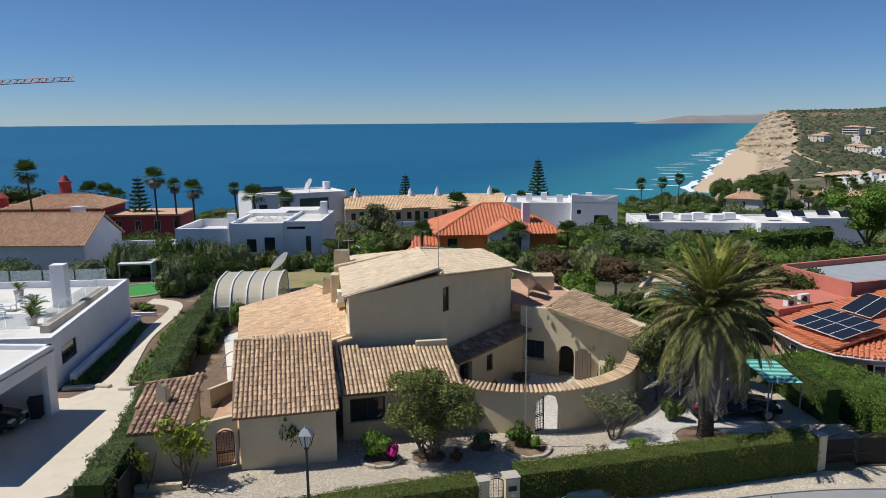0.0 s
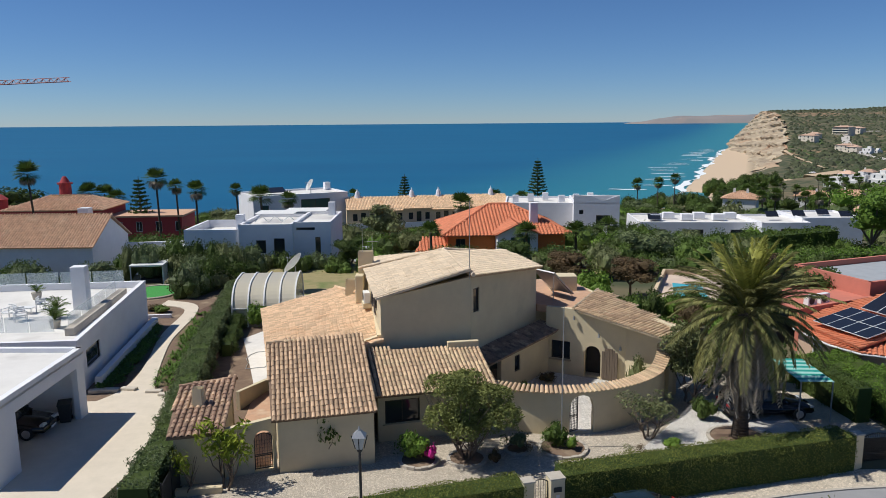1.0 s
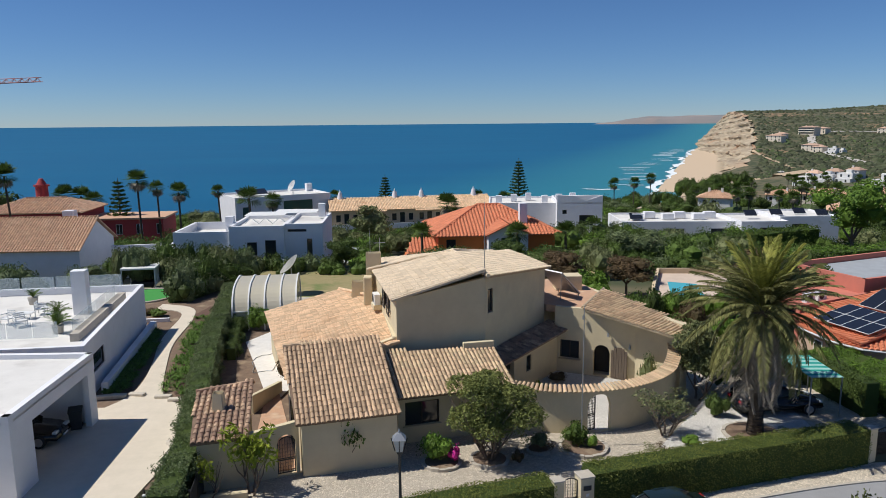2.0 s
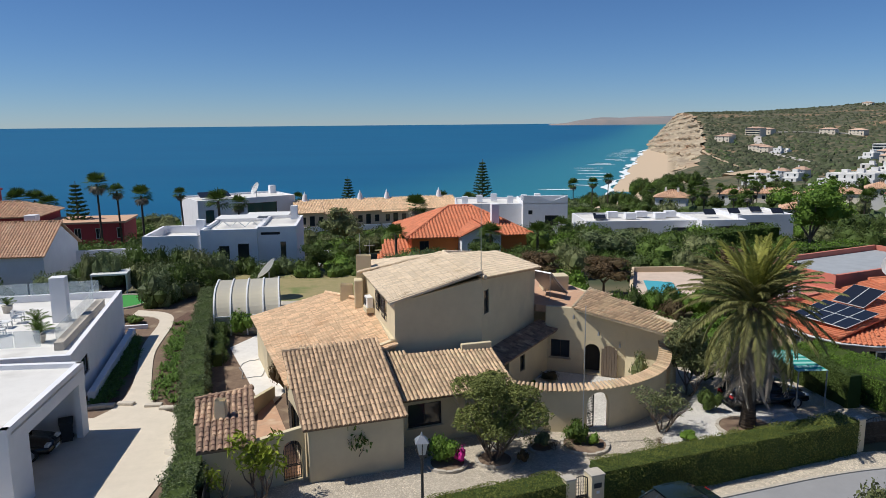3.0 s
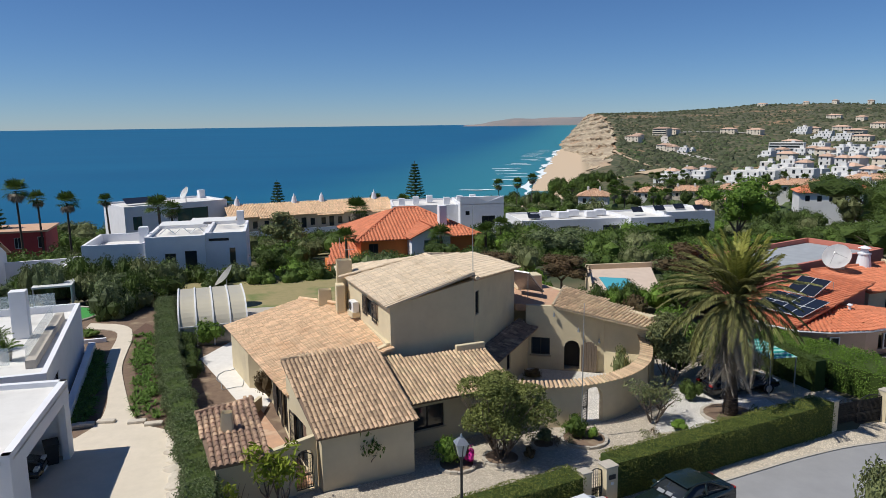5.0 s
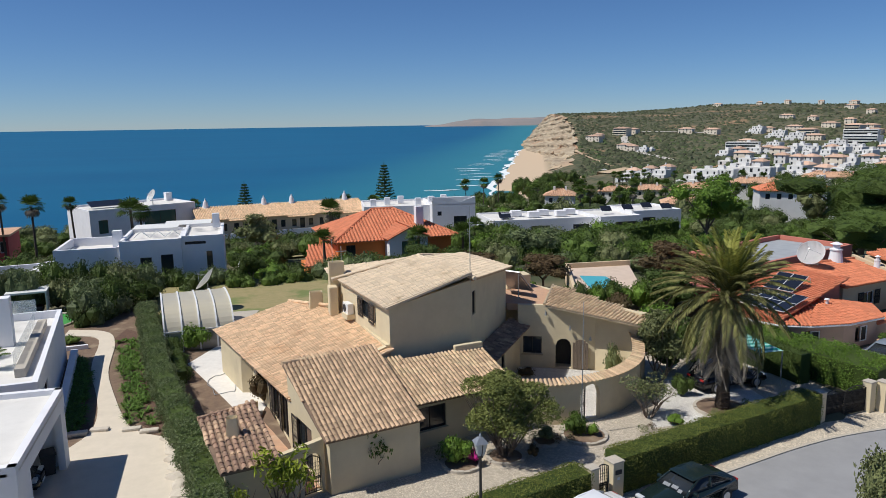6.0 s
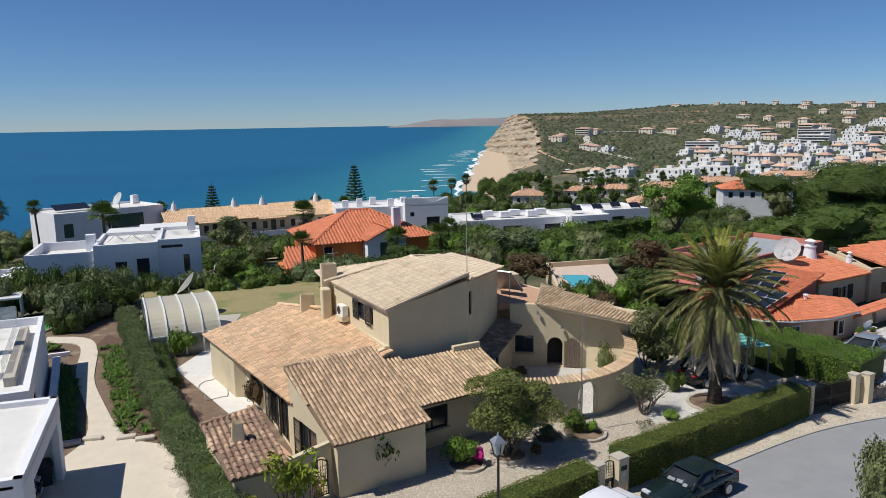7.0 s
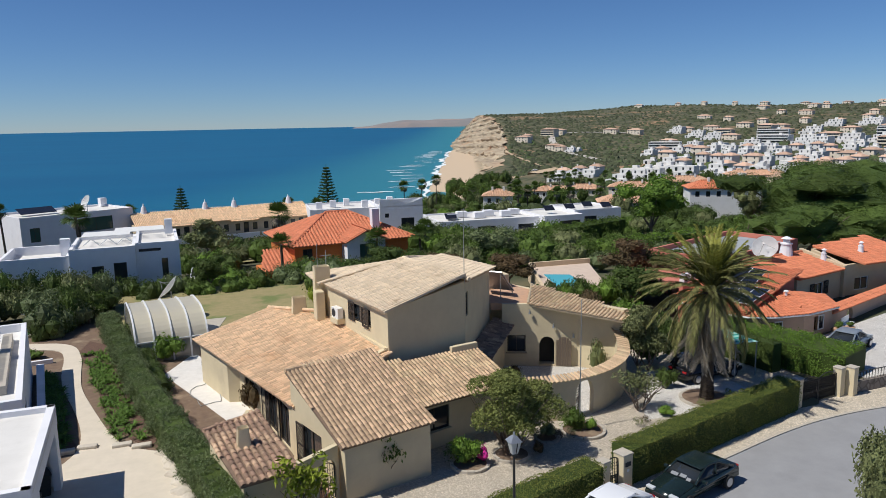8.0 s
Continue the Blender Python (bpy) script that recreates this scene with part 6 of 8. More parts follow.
def car(name, at, rz, paint, label, length=4.75, width=1.8, height=1.43, estate=False, papers=False):
    """A car from its side profile: body, glasshouse, wheels, lamps. It faces +x."""
    c = thing(name, at, label, "car", "", rz)
    L, Wd, H = length / 2, width / 2, height
    body = [(-L, 0.55), (-L + 0.03, 0.78), (-L + 0.14, 0.92), (-L + 0.4, 0.98), (-L + 1.0, 1.0), (0.2, 0.98), (0.9, 0.95), (L - 0.9, 0.86), (L - 0.4, 0.77), (L - 0.12, 0.66), (L, 0.5), (L - 0.04, 0.3), (-L + 0.05, 0.3)]
    roof = [(-L + (0.25 if estate else 0.6), 0.96), (-L + (0.4 if estate else 1.0), 1.15), (-L + (0.55 if estate else 1.5), H - 0.07), (-L + 1.9, H - 0.01), (-L + 2.3, H), (0.1, H - 0.04), (0.55, 1.2), (1.0, 0.93)]

    def loft(profile, w0, w1, zlo, zhi, name, material, bevel):
        bm = bmesh.new()
        k = [[], []]
        for s, side in ((-1, 0), (1, 1)):
            for x, z in profile:
                t = min(1, max(0, (z - zlo) / (zhi - zlo)))
                e = 1 - 0.10 * max(0, abs(x) / L - 0.72) / 0.28
                k[side].append(bm.verts.new((x, s * (w0 + (w1 - w0) * t) * e, z)))
        bm.faces.new(k[0])
        bm.faces.new(k[1][::-1])
        for i in range(len(profile)):
            j = (i + 1) % len(profile)
            bm.faces.new((k[0][j], k[0][i], k[1][i], k[1][j]))
        bmesh.ops.recalc_face_normals(bm, faces=bm.faces)
        bmesh.ops.bevel(bm, geom=bm.edges[:], offset=bevel, segments=3, affect="EDGES")
        return part(name, bm, material, c, smooth=True)
    loft(body, Wd, Wd - 0.08, 0.5, 1.02, "body", paint, 0.09)
    loft(roof, Wd - 0.1, Wd - 0.3, 0.98, H, "glasshouse", GLASS, 0.04)
    bm = bmesh.new()
    box(bm, (-L + 2.1 if not estate else -L + 1.9, 0, H - 0.012), (1.45 if not estate else 2.2, 2 * (Wd - 0.3) + 0.1, 0.05), bevel=0.02)
    part("roof_panel", bm, paint, c, smooth=True)
    for s in (-1, 1):
        ring = [(x, s * ((Wd - 0.1) - 0.2 * min(1, max(0, (z - 0.98) / (H - 0.98)))), z) for x, z in roof]
        raw("roof_rail", *sweep(ring, 0.055), paint, c, smooth=True)
        raw("pillar", *sweep([(-0.5, s * (Wd - 0.095), 0.98), (-0.56, s * (Wd - 0.2), 1.2), (-0.62, s * (Wd - 0.29), H - 0.02)], 0.05), paint, c, smooth=True)
        part("mirror", box(bmesh.new(), (0.62, s * (Wd + 0.08), 1.03), (0.14, 0.22, 0.14), bevel=0.04), paint, c)
        part("headlight", box(bmesh.new(), (L - 0.2, s * (Wd - 0.32), 0.68), (0.2, 0.4, 0.13), bevel=0.04), LAMPCLEAR, c)
        part("tail_light", box(bmesh.new(), (-L + 0.1, s * (Wd - 0.3), 0.8), (0.1, 0.3, 0.12), bevel=0.03), LAMPRED, c)
        part("door_line", box(bmesh.new(), (0.0, s * (Wd - 0.015), 0.7), (2.2, 0.03, 0.02)), PLASTIC, c)
        for x in (-L + 0.95, L - 0.9):
            wh = part("tyre", cyl(bmesh.new(), (x, s * (Wd - 0.22), 0.32), (x, s * (Wd + 0.005), 0.32), 0.32, seg=24), RUBBER, c)
            part("rim", cyl(bmesh.new(), (x, s * (Wd + 0.003), 0.32), (x, s * (Wd + 0.015), 0.32), 0.22, 0.2, seg=10), CHROME, wh)
    part("grille", box(bmesh.new(), (L - 0.02, 0, 0.58), (0.05, 0.7, 0.16), bevel=0.02), PLASTIC, c)
    part("number_plate", box(bmesh.new(), (L + 0.01, 0, 0.42), (0.02, 0.5, 0.1)), PAPER, c)
    if papers:
        for y, s, x in ((-0.33, 0.34, 0.9), (0.08, 0.3, 0.86), (0.4, 0.2, 0.92)):
            part("sun_shade", box(bmesh.new(), None, (0.16, s, 0.015), m=pose(x, y, 1.0 + (0.92 - x) * 0.6, 0, 34, 4)), SHADE, c)
    return c


car("parked_car", (5.35, 25.75, -0.405), 194, CARPAINT, "dark green saloon car parked at the kerb", papers=True)
car("white_car", (0.15, 24.75, -0.405), 200, WHITEPAINT, "white car parked at the kerb")
car("garage_car", (-23.55, 34.0, Z), 2, BLACKPAINT, "black car parked in the carport")
car("garage_car", (-23.9, 30.8, Z), 2, CORAL, "dark red car parked in the carport")
car("driveway_car", (15.3, 36.2, 0.0), 3, BLACKPAINT, "black car parked under the awning", estate=True, height=1.6)
aw = thing("car_awning", (0, 0, 0), "green striped fabric car awning on steel posts", "awning")
for i in range(12):
    y0, y1 = 35.0 + i * 0.28, 35.0 + (i + 1) * 0.28
    v = [(x, y, 2.25 - 0.05 * (x - 16.5) ** 2 * 0.3 + 0.12 * (y - 34.6) * 0.3) for y in (y0, y1) for x in (16.5, 16.95, 17.4, 17.85, 18.3)]
    raw("fabric_strip", v, [(k, k + 1, k + 6, k + 5) for k in range(4)], FABRIC if i % 2 else FABRIC2, aw)
for x, y in ((18.25, 35.1), (18.25, 38.2), (16.6, 35.1), (16.6, 38.2)):
    part("post", cyl(bmesh.new(), (x, y, 0), (x, y, 2.2), 0.04, seg=8), STEEL, aw)
hedge("awning_hedge", [(19.9, 35.0), (19.4, 40.0)], 0.9, 1.9, 0.0, L_DARK, 0.1, 250, "dark green hedge behind the awning", 9, 0.1)

# ---- house with the orange roof ----
oh = thing("orange_roof_house", (0, 0, -0.3), "beige house with bright orange clay tile roofs", "house")
E1 = [(21.6, 46.0), (22.0, 42.3), (22.9, 40.5), (24.5, 39.6), (27.4, 39.2), (31.0, 39.8), (33.2, 43.0)]
wp = [(22.0, 46.0), (22.4, 42.5), (23.2, 40.9), (24.7, 40.05), (27.4, 39.65), (30.8, 40.2), (32.8, 43.1)]
part("wall", wall(bmesh.new(), wp, 0.3, -0.8, lambda s: 2.15, [(1.6, 2.4, 0.7, 1.75, False), (6.9, 7.6, 0.6, 1.7, False), (11.0, 11.7, 0.6, 1.7, False)]), PINKWALL, oh)
for p, q, s0, s1 in ((wp[0], wp[1], 1.6, 2.4), (wp[3], wp[4], 0.2, 0.9), (wp[4], wp[5], 1.7, 2.4)):
    window(oh, p, q, s0, s1, 0.6, 1.72, inset=-0.02, frame=ALU, bars=0)
for p, q in zip(E1, E1[1:]):
    tiled_roof("roof_slope", [(*p, 2.2), (*q, 2.2), (28.9, 44.0, 2.85)], TILE_RED, oh, pitch=0.3, exposure=0.42, base=TILE_RED)
    part("gutter", cyl(bmesh.new(), (*p, 2.14), (*q, 2.14), 0.07, seg=8), ALU, oh)
part("vent_pipe", cyl(cyl(bmesh.new(), (28.7, 42.6, 2.5), (28.7, 42.6, 3.0), 0.1, seg=10), (28.7, 42.6, 3.02), (28.7, 42.6, 3.1), 0.2, 0.16, seg=10), WHITE, oh)
# roof that carries the panels, with its coral verge wall
tiled_roof("roof_slope", [(21.9, 47.2, 2.5), (22.8, 40.6, 2.5), (33.0, 45.0, 3.55), (31.6, 50.2, 3.75)], TILE_RED, oh, pitch=0.3, exposure=0.42, base=TILE_RED)
part("verge_wall", wall(bmesh.new(), [(23.0, 41.5), (32.7, 45.5)], 0.25, 1.6, lambda s: 2.4 + 0.1 * s), CORAL, oh)
# main roof over the ochre front
tiled_roof("roof_slope", [(33.1, 45.3, 3.0), (40.6, 47.2, 2.85), (40.2, 51.6, 3.75), (31.6, 49.9, 3.95)], TILE_RED, oh, pitch=0.3, exposure=0.42, base=TILE_RED)
ridge("ridge_tiles", (31.6, 49.9, 3.98), (40.2, 51.6, 3.80), oh, TILE_RED, 0.14)
tiled_roof("roof_slope", [(42.6, 46.8, 3.2), (52.0, 47.5, 3.0), (51.0, 53.5, 4.2), (41.6, 51.6, 4.2)], TILE_RED, oh, pitch=0.3, exposure=0.42, base=TILE_RED)
part("party_wall", wall(bmesh.new(), [(40.65, 47.3), (40.35, 52.0)], -0.35, -0.8, lambda s: 3.1 + 0.2 * s), YELLOWWALL, oh)
FA, FB = (33.3, 45.75), (40.6, 47.6)
volume("wall", [FA, FB, (40.2, 51.3), (32, 49.6)], [2.85, 2.75, 3.6, 3.8], YELLOWWALL, oh, {0: [(2.9, 4.5, 1.0, 2.1, False)]}, z0=-0.8)
window(oh, FA, FB, 2.9, 4.5, 1.0, 2.1, frame=ALU, bars=1)
shutter(oh, FA, FB, 2.15, 2.88, 0.95, 2.15, 0.06)
shutter(oh, FA, FB, 4.52, 5.25, 0.95, 2.15, 0.06)
volume("wall", [(41.0, 47.6), (52, 48.2), (51, 53.2), (41.2, 51.4)], [3.1, 2.9, 4.0, 4.0], YELLOWWALL, oh, {0: [(1.5, 3.4, 0.6, 1.8, False)]}, z0=-0.8)
window(oh, (41.0, 47.6), (52, 48.2), 1.5, 3.4, 0.6, 1.8, frame=ALU, bars=1)
part("garden_wall", wall(bmesh.new(), [(31.0, 40.6), (40.4, 43.6), (52, 46.9)], 0.3, -0.8, lambda s: 1.5, [(3.3, 4.5, -0.6, 1.3, True)]), PINKWALL, oh)
tiled_roof("wall_coping", [(31.2, 40.35, 1.55), (52.2, 46.6, 1.55), (52.0, 47.4, 1.85), (31.0, 41.2, 1.85)], TILE_RED, oh, pitch=0.3, exposure=0.4, base=TILE_RED)
for c, r, h, z in (((37.6, 51.0), 0.62, 1.9, 3.6), ((40.5, 49.4), 0.3, 1.3, 3.1), ((45.2, 49.4), 0.3, 1.3, 3.4)):
    bm = bmesh.new()
    cyl(bm, (*c, z), (*c, z + h * 0.62), r, r * 0.72, 16)
    cyl(bm, (*c, z + h * 0.62), (*c, z + h * 0.68), r * 0.85, r * 0.85, 16)
    cyl(bm, (*c, z + h * 0.68), (*c, z + h * 0.9), r * 0.5, r * 0.5, 12)
    cyl(bm, (*c, z + h * 0.9), (*c, z + h), r * 0.8, r * 0.15, 16)
    part("chimney", bm, WHITE, oh)
dh = thing("large_satellite_dish", (34.2, 50.0, 3.45), "large white satellite dish on the orange roof", "satellite dish")
part("foot", box(bmesh.new(), (0, 0.3, 0.1), (1.1, 0.8, 0.6), bevel=0.03), PINKWALL, dh)
dish_mesh(dh, (-0.25, -0.1, 1.1), 1.1, 56, -58)
sp = thing("solar_array", (0, 0, 0), "rows of dark solar panels on the orange roof", "solar panels")
def panel(c, rot, w, h, pitch=0.0):
    """One framed solar panel."""
    m = Matrix.Translation(c) @ rot @ pose(0, 0, 0, pitch, 0, 0)
    fr = part("panel_frame", box(bmesh.new(), None, (w, h, 0.05), m=m), ALU, sp)
    part("cell_sheet", box(bmesh.new(), None, (w - 0.05, h - 0.05, 0.012), m=m @ pose(0, 0, 0.027)), SOLAR, fr)


def slope_frame(u, w):
    u = Vector(u).normalized()
    w = Vector(w)
    w = (w - u * w.dot(u)).normalized()
    return u, w, u.cross(w), Matrix((u, w, u.cross(w))).transposed().to_4x4()


u, w_, n_, rot = slope_frame((0.32, -0.94, -0.02), (2.95, 0.75, 0.55))
for j in range(2):
    for i in range(4):
        panel(Vector((22.3, 44.9, 2.62)) + u * (0.5 + 1.0 * i) + w_ * (0.8 + 1.62 * j) + n_ * 0.06, rot, 0.98, 1.6)
u, w_, n_, rot = slope_frame((0.75, -2.1, -0.05), (2.3, 0.6, 0.95))
for k in range(2):
    panel(Vector((26.25, 46.4, 3.08)) + u * (0.58 + 1.16 * k) + w_ * 1.2, rot, 1.14, 2.4)
for q in ((29.25, 44.9), (28.55, 46.95)):
    part("strut", cyl(bmesh.new(), (*q, 2.8), (*q, 3.85), 0.025, seg=6), STEEL, sp)
fb = thing("flat_roof_annex", (0, 0, -0.3), "coral annex with a grey flat roof and parapet", "house")
volume("wall", [(29.3, 50.5), (44, 55.5), (42, 63), (27.2, 57.5)], [4.2, 4.2, 4.2, 4.2], CORAL, fb, z0=-1)
part("roof", prism(bmesh.new(), [(29.5, 50.9), (43.6, 55.7), (41.7, 62.6), (27.6, 57.3)], 3.6, 3.75), mat("grey_roofing_felt", (0.36, 0.38, 0.40), (0.3, 0.32, 0.34), 1, 0.9), fb)
part("link_wall", wall(bmesh.new(), [(22.5, 47.0), (29.5, 50.3)], 0.3, -0.8, lambda s: 3.2), CORAL, fb)
part("link_roof", prism(bmesh.new(), [(22.6, 47.2), (29.4, 50.4), (27.3, 57), (21.5, 54)], 2.9, 3.05), CORAL, fb)
for i, (x, y) in enumerate(((24.0, 48.6), (25.2, 49.2))):
    a = thing("air_conditioner", (x, y, 2.75), "white outdoor air-conditioning unit on the coral wall", "air conditioner", "roof air conditioners", 24)
    boxpart("casing", (0, 0, 0.35), (0.9, 0.4, 0.7), ALU, a, bevel=0.02)
    part("fan_grille", cyl(bmesh.new(), (-0.1, -0.22, 0.35), (-0.1, -0.2, 0.35), 0.26, seg=16), PLASTIC, a)
slab("gravel_drive", [(24, 31.6), (46, 30), (56, 46), (31, 40.0), (24, 38)], -0.4, -0.02, GRAVEL, "pale gravel drive of the beige house", "paving")
car("grey_car", (28.0, 36.4, -0.02), 20, mat("silver_blue_car_paint", (0.22, 0.25, 0.28), (0.2, 0.23, 0.26), 3, 0.25), "silver-blue car behind the hedge")
for i, (x, y) in enumerate(((30.6, 39.3), (31.2, 38.9), (30.0, 38.9))):
    p = thing("flower_pot", (x, y, -0.02), "terracotta pot with a small plant", "flower pot", "terracotta pots")
    part("pot", cyl(bmesh.new(), (0, 0, 0), (0, 0, 0.6), 0.24, 0.34, 14), TERRACOTTA, p)
    c = obj("plant", crown_for("bush", L_MID, 0.16, 300, 1), None, p)
    c.scale, c.location = (0.35, 0.35, 0.4), (0, 0, 0.55)
bn = thing("garden_bench", (32.3, 40.0, -0.02), "white garden bench by the arched door", "bench", rz=20)
boxpart("seat", (0, 0, 0.42), (1.5, 0.45, 0.06), ALU, bn)
boxpart("backrest", (0, 0.22, 0.7), (1.5, 0.05, 0.45), ALU, bn)
for x in (-0.65, 0.65):
    boxpart("leg", (x, 0, 0.2), (0.06, 0.42, 0.4), ALU, bn)

# ---- pool terrace behind the court ----
pt = thing("pool_terrace", (0, 0, 0), "cream walled terrace with a turquoise pool", "pool")
PT = [(15.5, 57), (21.5, 55.5), (26.5, 66.5), (19.6, 67.0)]
part("paving", prism(bmesh.new(), PT, -0.3, 1.1), mat("pink_pool_paving", (0.62, 0.50, 0.40), (0.54, 0.43, 0.34), 1, 0.9), pt)
part("water", prism(bmesh.new(), [(17.5, 57.6), (20.2, 57.0), (21.4, 62.0), (19.2, 63.2)], 1.0, 1.14), POOLWATER, pt)
part("coping_wall", wall(bmesh.new(), [(26.6, 66.6), (19.6, 67.2), (15.4, 57.0)], 0.3, -0.3, lambda s: 1.6), YELLOWWALL, pt)

# ---- houses down the slope ----


def block(parent, x0, x1, y0, y1, z0, z1, material, openings=(), roof=WHITE_ROOF, parapet=0.35, pane=GLASS, right=()):
    """A flat-roofed block with windows let into its front (x0, x1, low, high) and right side."""
    cs = [(x0, y0), (x1, y0), (x1, y1), (x0, y1)]
    volume("wall", cs, [z1] * 4, material, parent, {0: [(a - x0, b - x0, lo, hi, False) for a, b, lo, hi in openings], 1: [(a, b, lo, hi, False) for a, b, lo, hi in right]}, 0.3, z0)
    for a, b, lo, hi in openings:
        window(parent, cs[0], cs[1], a - x0, b - x0, lo, hi, pane=pane, bars=0 if b - a < 1.4 else 1)
    for a, b, lo, hi in right:
        window(parent, cs[1], cs[2], a, b, lo, hi, pane=pane, bars=0)
    part("roof", prism(bmesh.new(), [(x0 + 0.31, y0 + 0.31), (x1 - 0.31, y0 + 0.31), (x1 - 0.31, y1 - 0.31), (x0 + 0.31, y1 - 0.31)], z1 - parapet - 0.15, z1 - parapet), roof, parent)


def house(name, at, rz, label):
    return thing(name, at, label, "house", "houses down the slope", rz)


h1 = house("white_modern_house", (-30.3, 80.0, 0), 0, "white cubic house with a roof terrace and dark windows")
block(h1, 0, 6.195, 0.3, 9, -2, 3.9, WHITE, parapet=0.9)
block(h1, 6.2, 12.2, 0, 9.5, -2, 4.5, WHITE, [(8.1, 9.2, 1.2, 2.7), (10.1, 11.3, 0.3, 2.9)])
block(h1, 12.205, 16.4, 0.8, 11, -2, 4.6, WHITE, [(12.5, 14.6, 3.7, 4.0), (14.5, 15.2, 0.9, 2.9)])
boxpart("wing", (-1.6, 6, 0.2), (3.2, 8, 2.2), WHITE, h1)
boxpart("chimney", (5.7, 3.0, 4.0), (0.9, 0.9, 2.6), WHITE, h1, bevel=0.02)
boxpart("chimney", (15.6, 8.0, 5.3), (0.8, 0.8, 1.6), WHITE, h1, bevel=0.02)
for i in range(4):
    part("pergola_slat", box(bmesh.new(), None, (4.6, 0.25, 0.08), m=pose(9.4, 4.2 + i * 0.9, 5.2, 25, 0, 0)), ALU, h1)
    part("pergola_slat", box(bmesh.new(), None, (5.0, 0.25, 0.08), m=pose(12.6, 6.5 + i * 0.9, 5.2, 25, 0, 0)), ALU, h1)
for i in range(6):
    part("pergola_brace", cyl(bmesh.new(), (7.2 + i * 0.8, 3.6, 4.3 + 0.7 * (i % 2)), (8.0 + i * 0.8, 3.6, 5.0 - 0.7 * (i % 2)), 0.05, seg=6), ALU, h1)
fan_palm((-24.0, 92, -1.5), 9.0, "palm behind the white house", 4, 1.7, False)
h2 = house("white_villa", (-39.7, 137.2, -7), 28, "long white two-storey villa with a flat roof")
block(h2, 3.0, 22.4, 0, 12, -1, 8.9, WHITE, [(4.4, 6.0, 4.6, 7.0), (12.5, 18.5, 5.4, 7.8)], pane=GREENGLASS)
part("solar_panel", box(bmesh.new(), None, (6, 2.4, 0.1), m=pose(8, 6, 9.4, 20, 0, 0)), SOLAR, h2)
boxpart("chimney", (21.5, 10, 9.4), (1.2, 1.2, 1.6), WHITE, h2)
d2 = thing("satellite_dish", (-27.5, 148, 2.0), "white satellite dish on the villa roof", "satellite dish", "far dishes")
part("pole", cyl(bmesh.new(), (0, 0, -1.0), (0, 0, 0.9), 0.08, seg=8), STEEL, d2)
dish_mesh(d2, (0, 0, 1.2), 1.3, 60, -60)
h3 = house("ochre_townhouses", (-19.6, 142.5, -7.6), 9.6, "row of ochre townhouses with pale clay tile roofs")
ops = []
for i in range(6):
    x = 1.2 + i * 5.6
    ops += [(x, x + 0.9, 4.0, 5.4), (x + 1.6, x + 2.6, 3.6, 5.6), (x + 3.4, x + 4.3, 4.0, 5.4), (x + 0.2, x + 1.8, 0.6, 2.4), (x + 2.6, x + 3.7, 0.3, 2.5)]
volume("wall", [(0, 0), (34, 0), (34, 9), (0, 9)], [6.3] * 4, YELLOWWALL, h3, {0: [(*o, False) for o in ops]}, 0.3, -1)
for o in ops:
    window(h3, (0, 0), (34, 0), *o, frame=DARKWOOD, bars=0)
for i in range(6):
    x = i * 5.65
    dz = 0.35 * (i % 2)
    tiled_roof("roof_slope", [(x, -0.6, 6.3 - dz), (x + 5.65, -0.6, 6.3 - dz), (x + 5.65, 5.5, 8.2), (x, 5.5, 8.2)], TILE_PALE, h3, pitch=0.3, exposure=0.6, base=TILE_PALE)
    boxpart("balcony_wall", (x + 2.8, -1.0, 3.1), (5.2, 0.2, 1.0), WHITE, h3)
    boxpart("balcony_floor", (x + 2.8, -0.5, 2.6), (5.4, 1.0, 0.2), WHITE, h3)
    if i in (0, 2, 3, 5):
        bm = bmesh.new()
        cyl(bm, (x + 2.5, 5.5, 7.9), (x + 2.5, 5.5, 9.4), 0.7, 0.35, 12)
        cyl(bm, (x + 2.5, 5.5, 9.4), (x + 2.5, 5.5, 10.0), 0.2, 0.05, 8)
        part("chimney", bm, WHITE, h3)
h4 = house("orange_villa", (-0.5, 89.5, -3.5), 4, "orange villa with a tiled hip roof and a white gable")
volume("wall", [(0, 0), (15, 0), (15, 13), (0, 13)], [5.2] * 4, ORANGE, h4, {0: [(1.0, 2.2, 3.2, 4.6, False)]}, 0.3, -1)
window(h4, (0, 0), (15, 0), 1.0, 2.2, 3.2, 4.6, bars=1)
for poly in ([(-0.8, -0.8, 5.1), (15.8, -0.8, 5.1), (9.0, 6.5, 8.2), (6.0, 6.5, 8.2)], [(15.8, -0.8, 5.1), (15.8, 13.8, 5.1), (9.0, 6.5, 8.2)], [(15.8, 13.8, 5.1), (-0.8, 13.8, 5.1), (6.0, 6.5, 8.2), (9.0, 6.5, 8.2)], [(-0.8, 13.8, 5.1), (-0.8, -0.8, 5.1), (6.0, 6.5, 8.2)]):
    tiled_roof("roof_slope", poly, TILE_RED, h4, pitch=0.45, exposure=0.5, base=TILE_RED)
for a, b in (((-0.8, -0.8, 5.15), (6, 6.5, 8.25)), ((15.8, -0.8, 5.15), (9, 6.5, 8.25)), ((6, 6.5, 8.25), (9, 6.5, 8.25))):
    ridge("ridge_tiles", a, b, h4, TILE_RED, 0.18)
volume("wall", [(6.0, -2.2), (11.0, -2.2), (11.0, 0.2), (6.0, 0.2)], [5.4] * 4, WHITE, h4, {0: [(1.6, 4.0, 3.0, 5.0, False)]}, 0.3, -1)
window(h4, (6.0, -2.2), (11.0, -2.2), 1.6, 4.0, 3.0, 5.0, pane=GREENGLASS, bars=2)
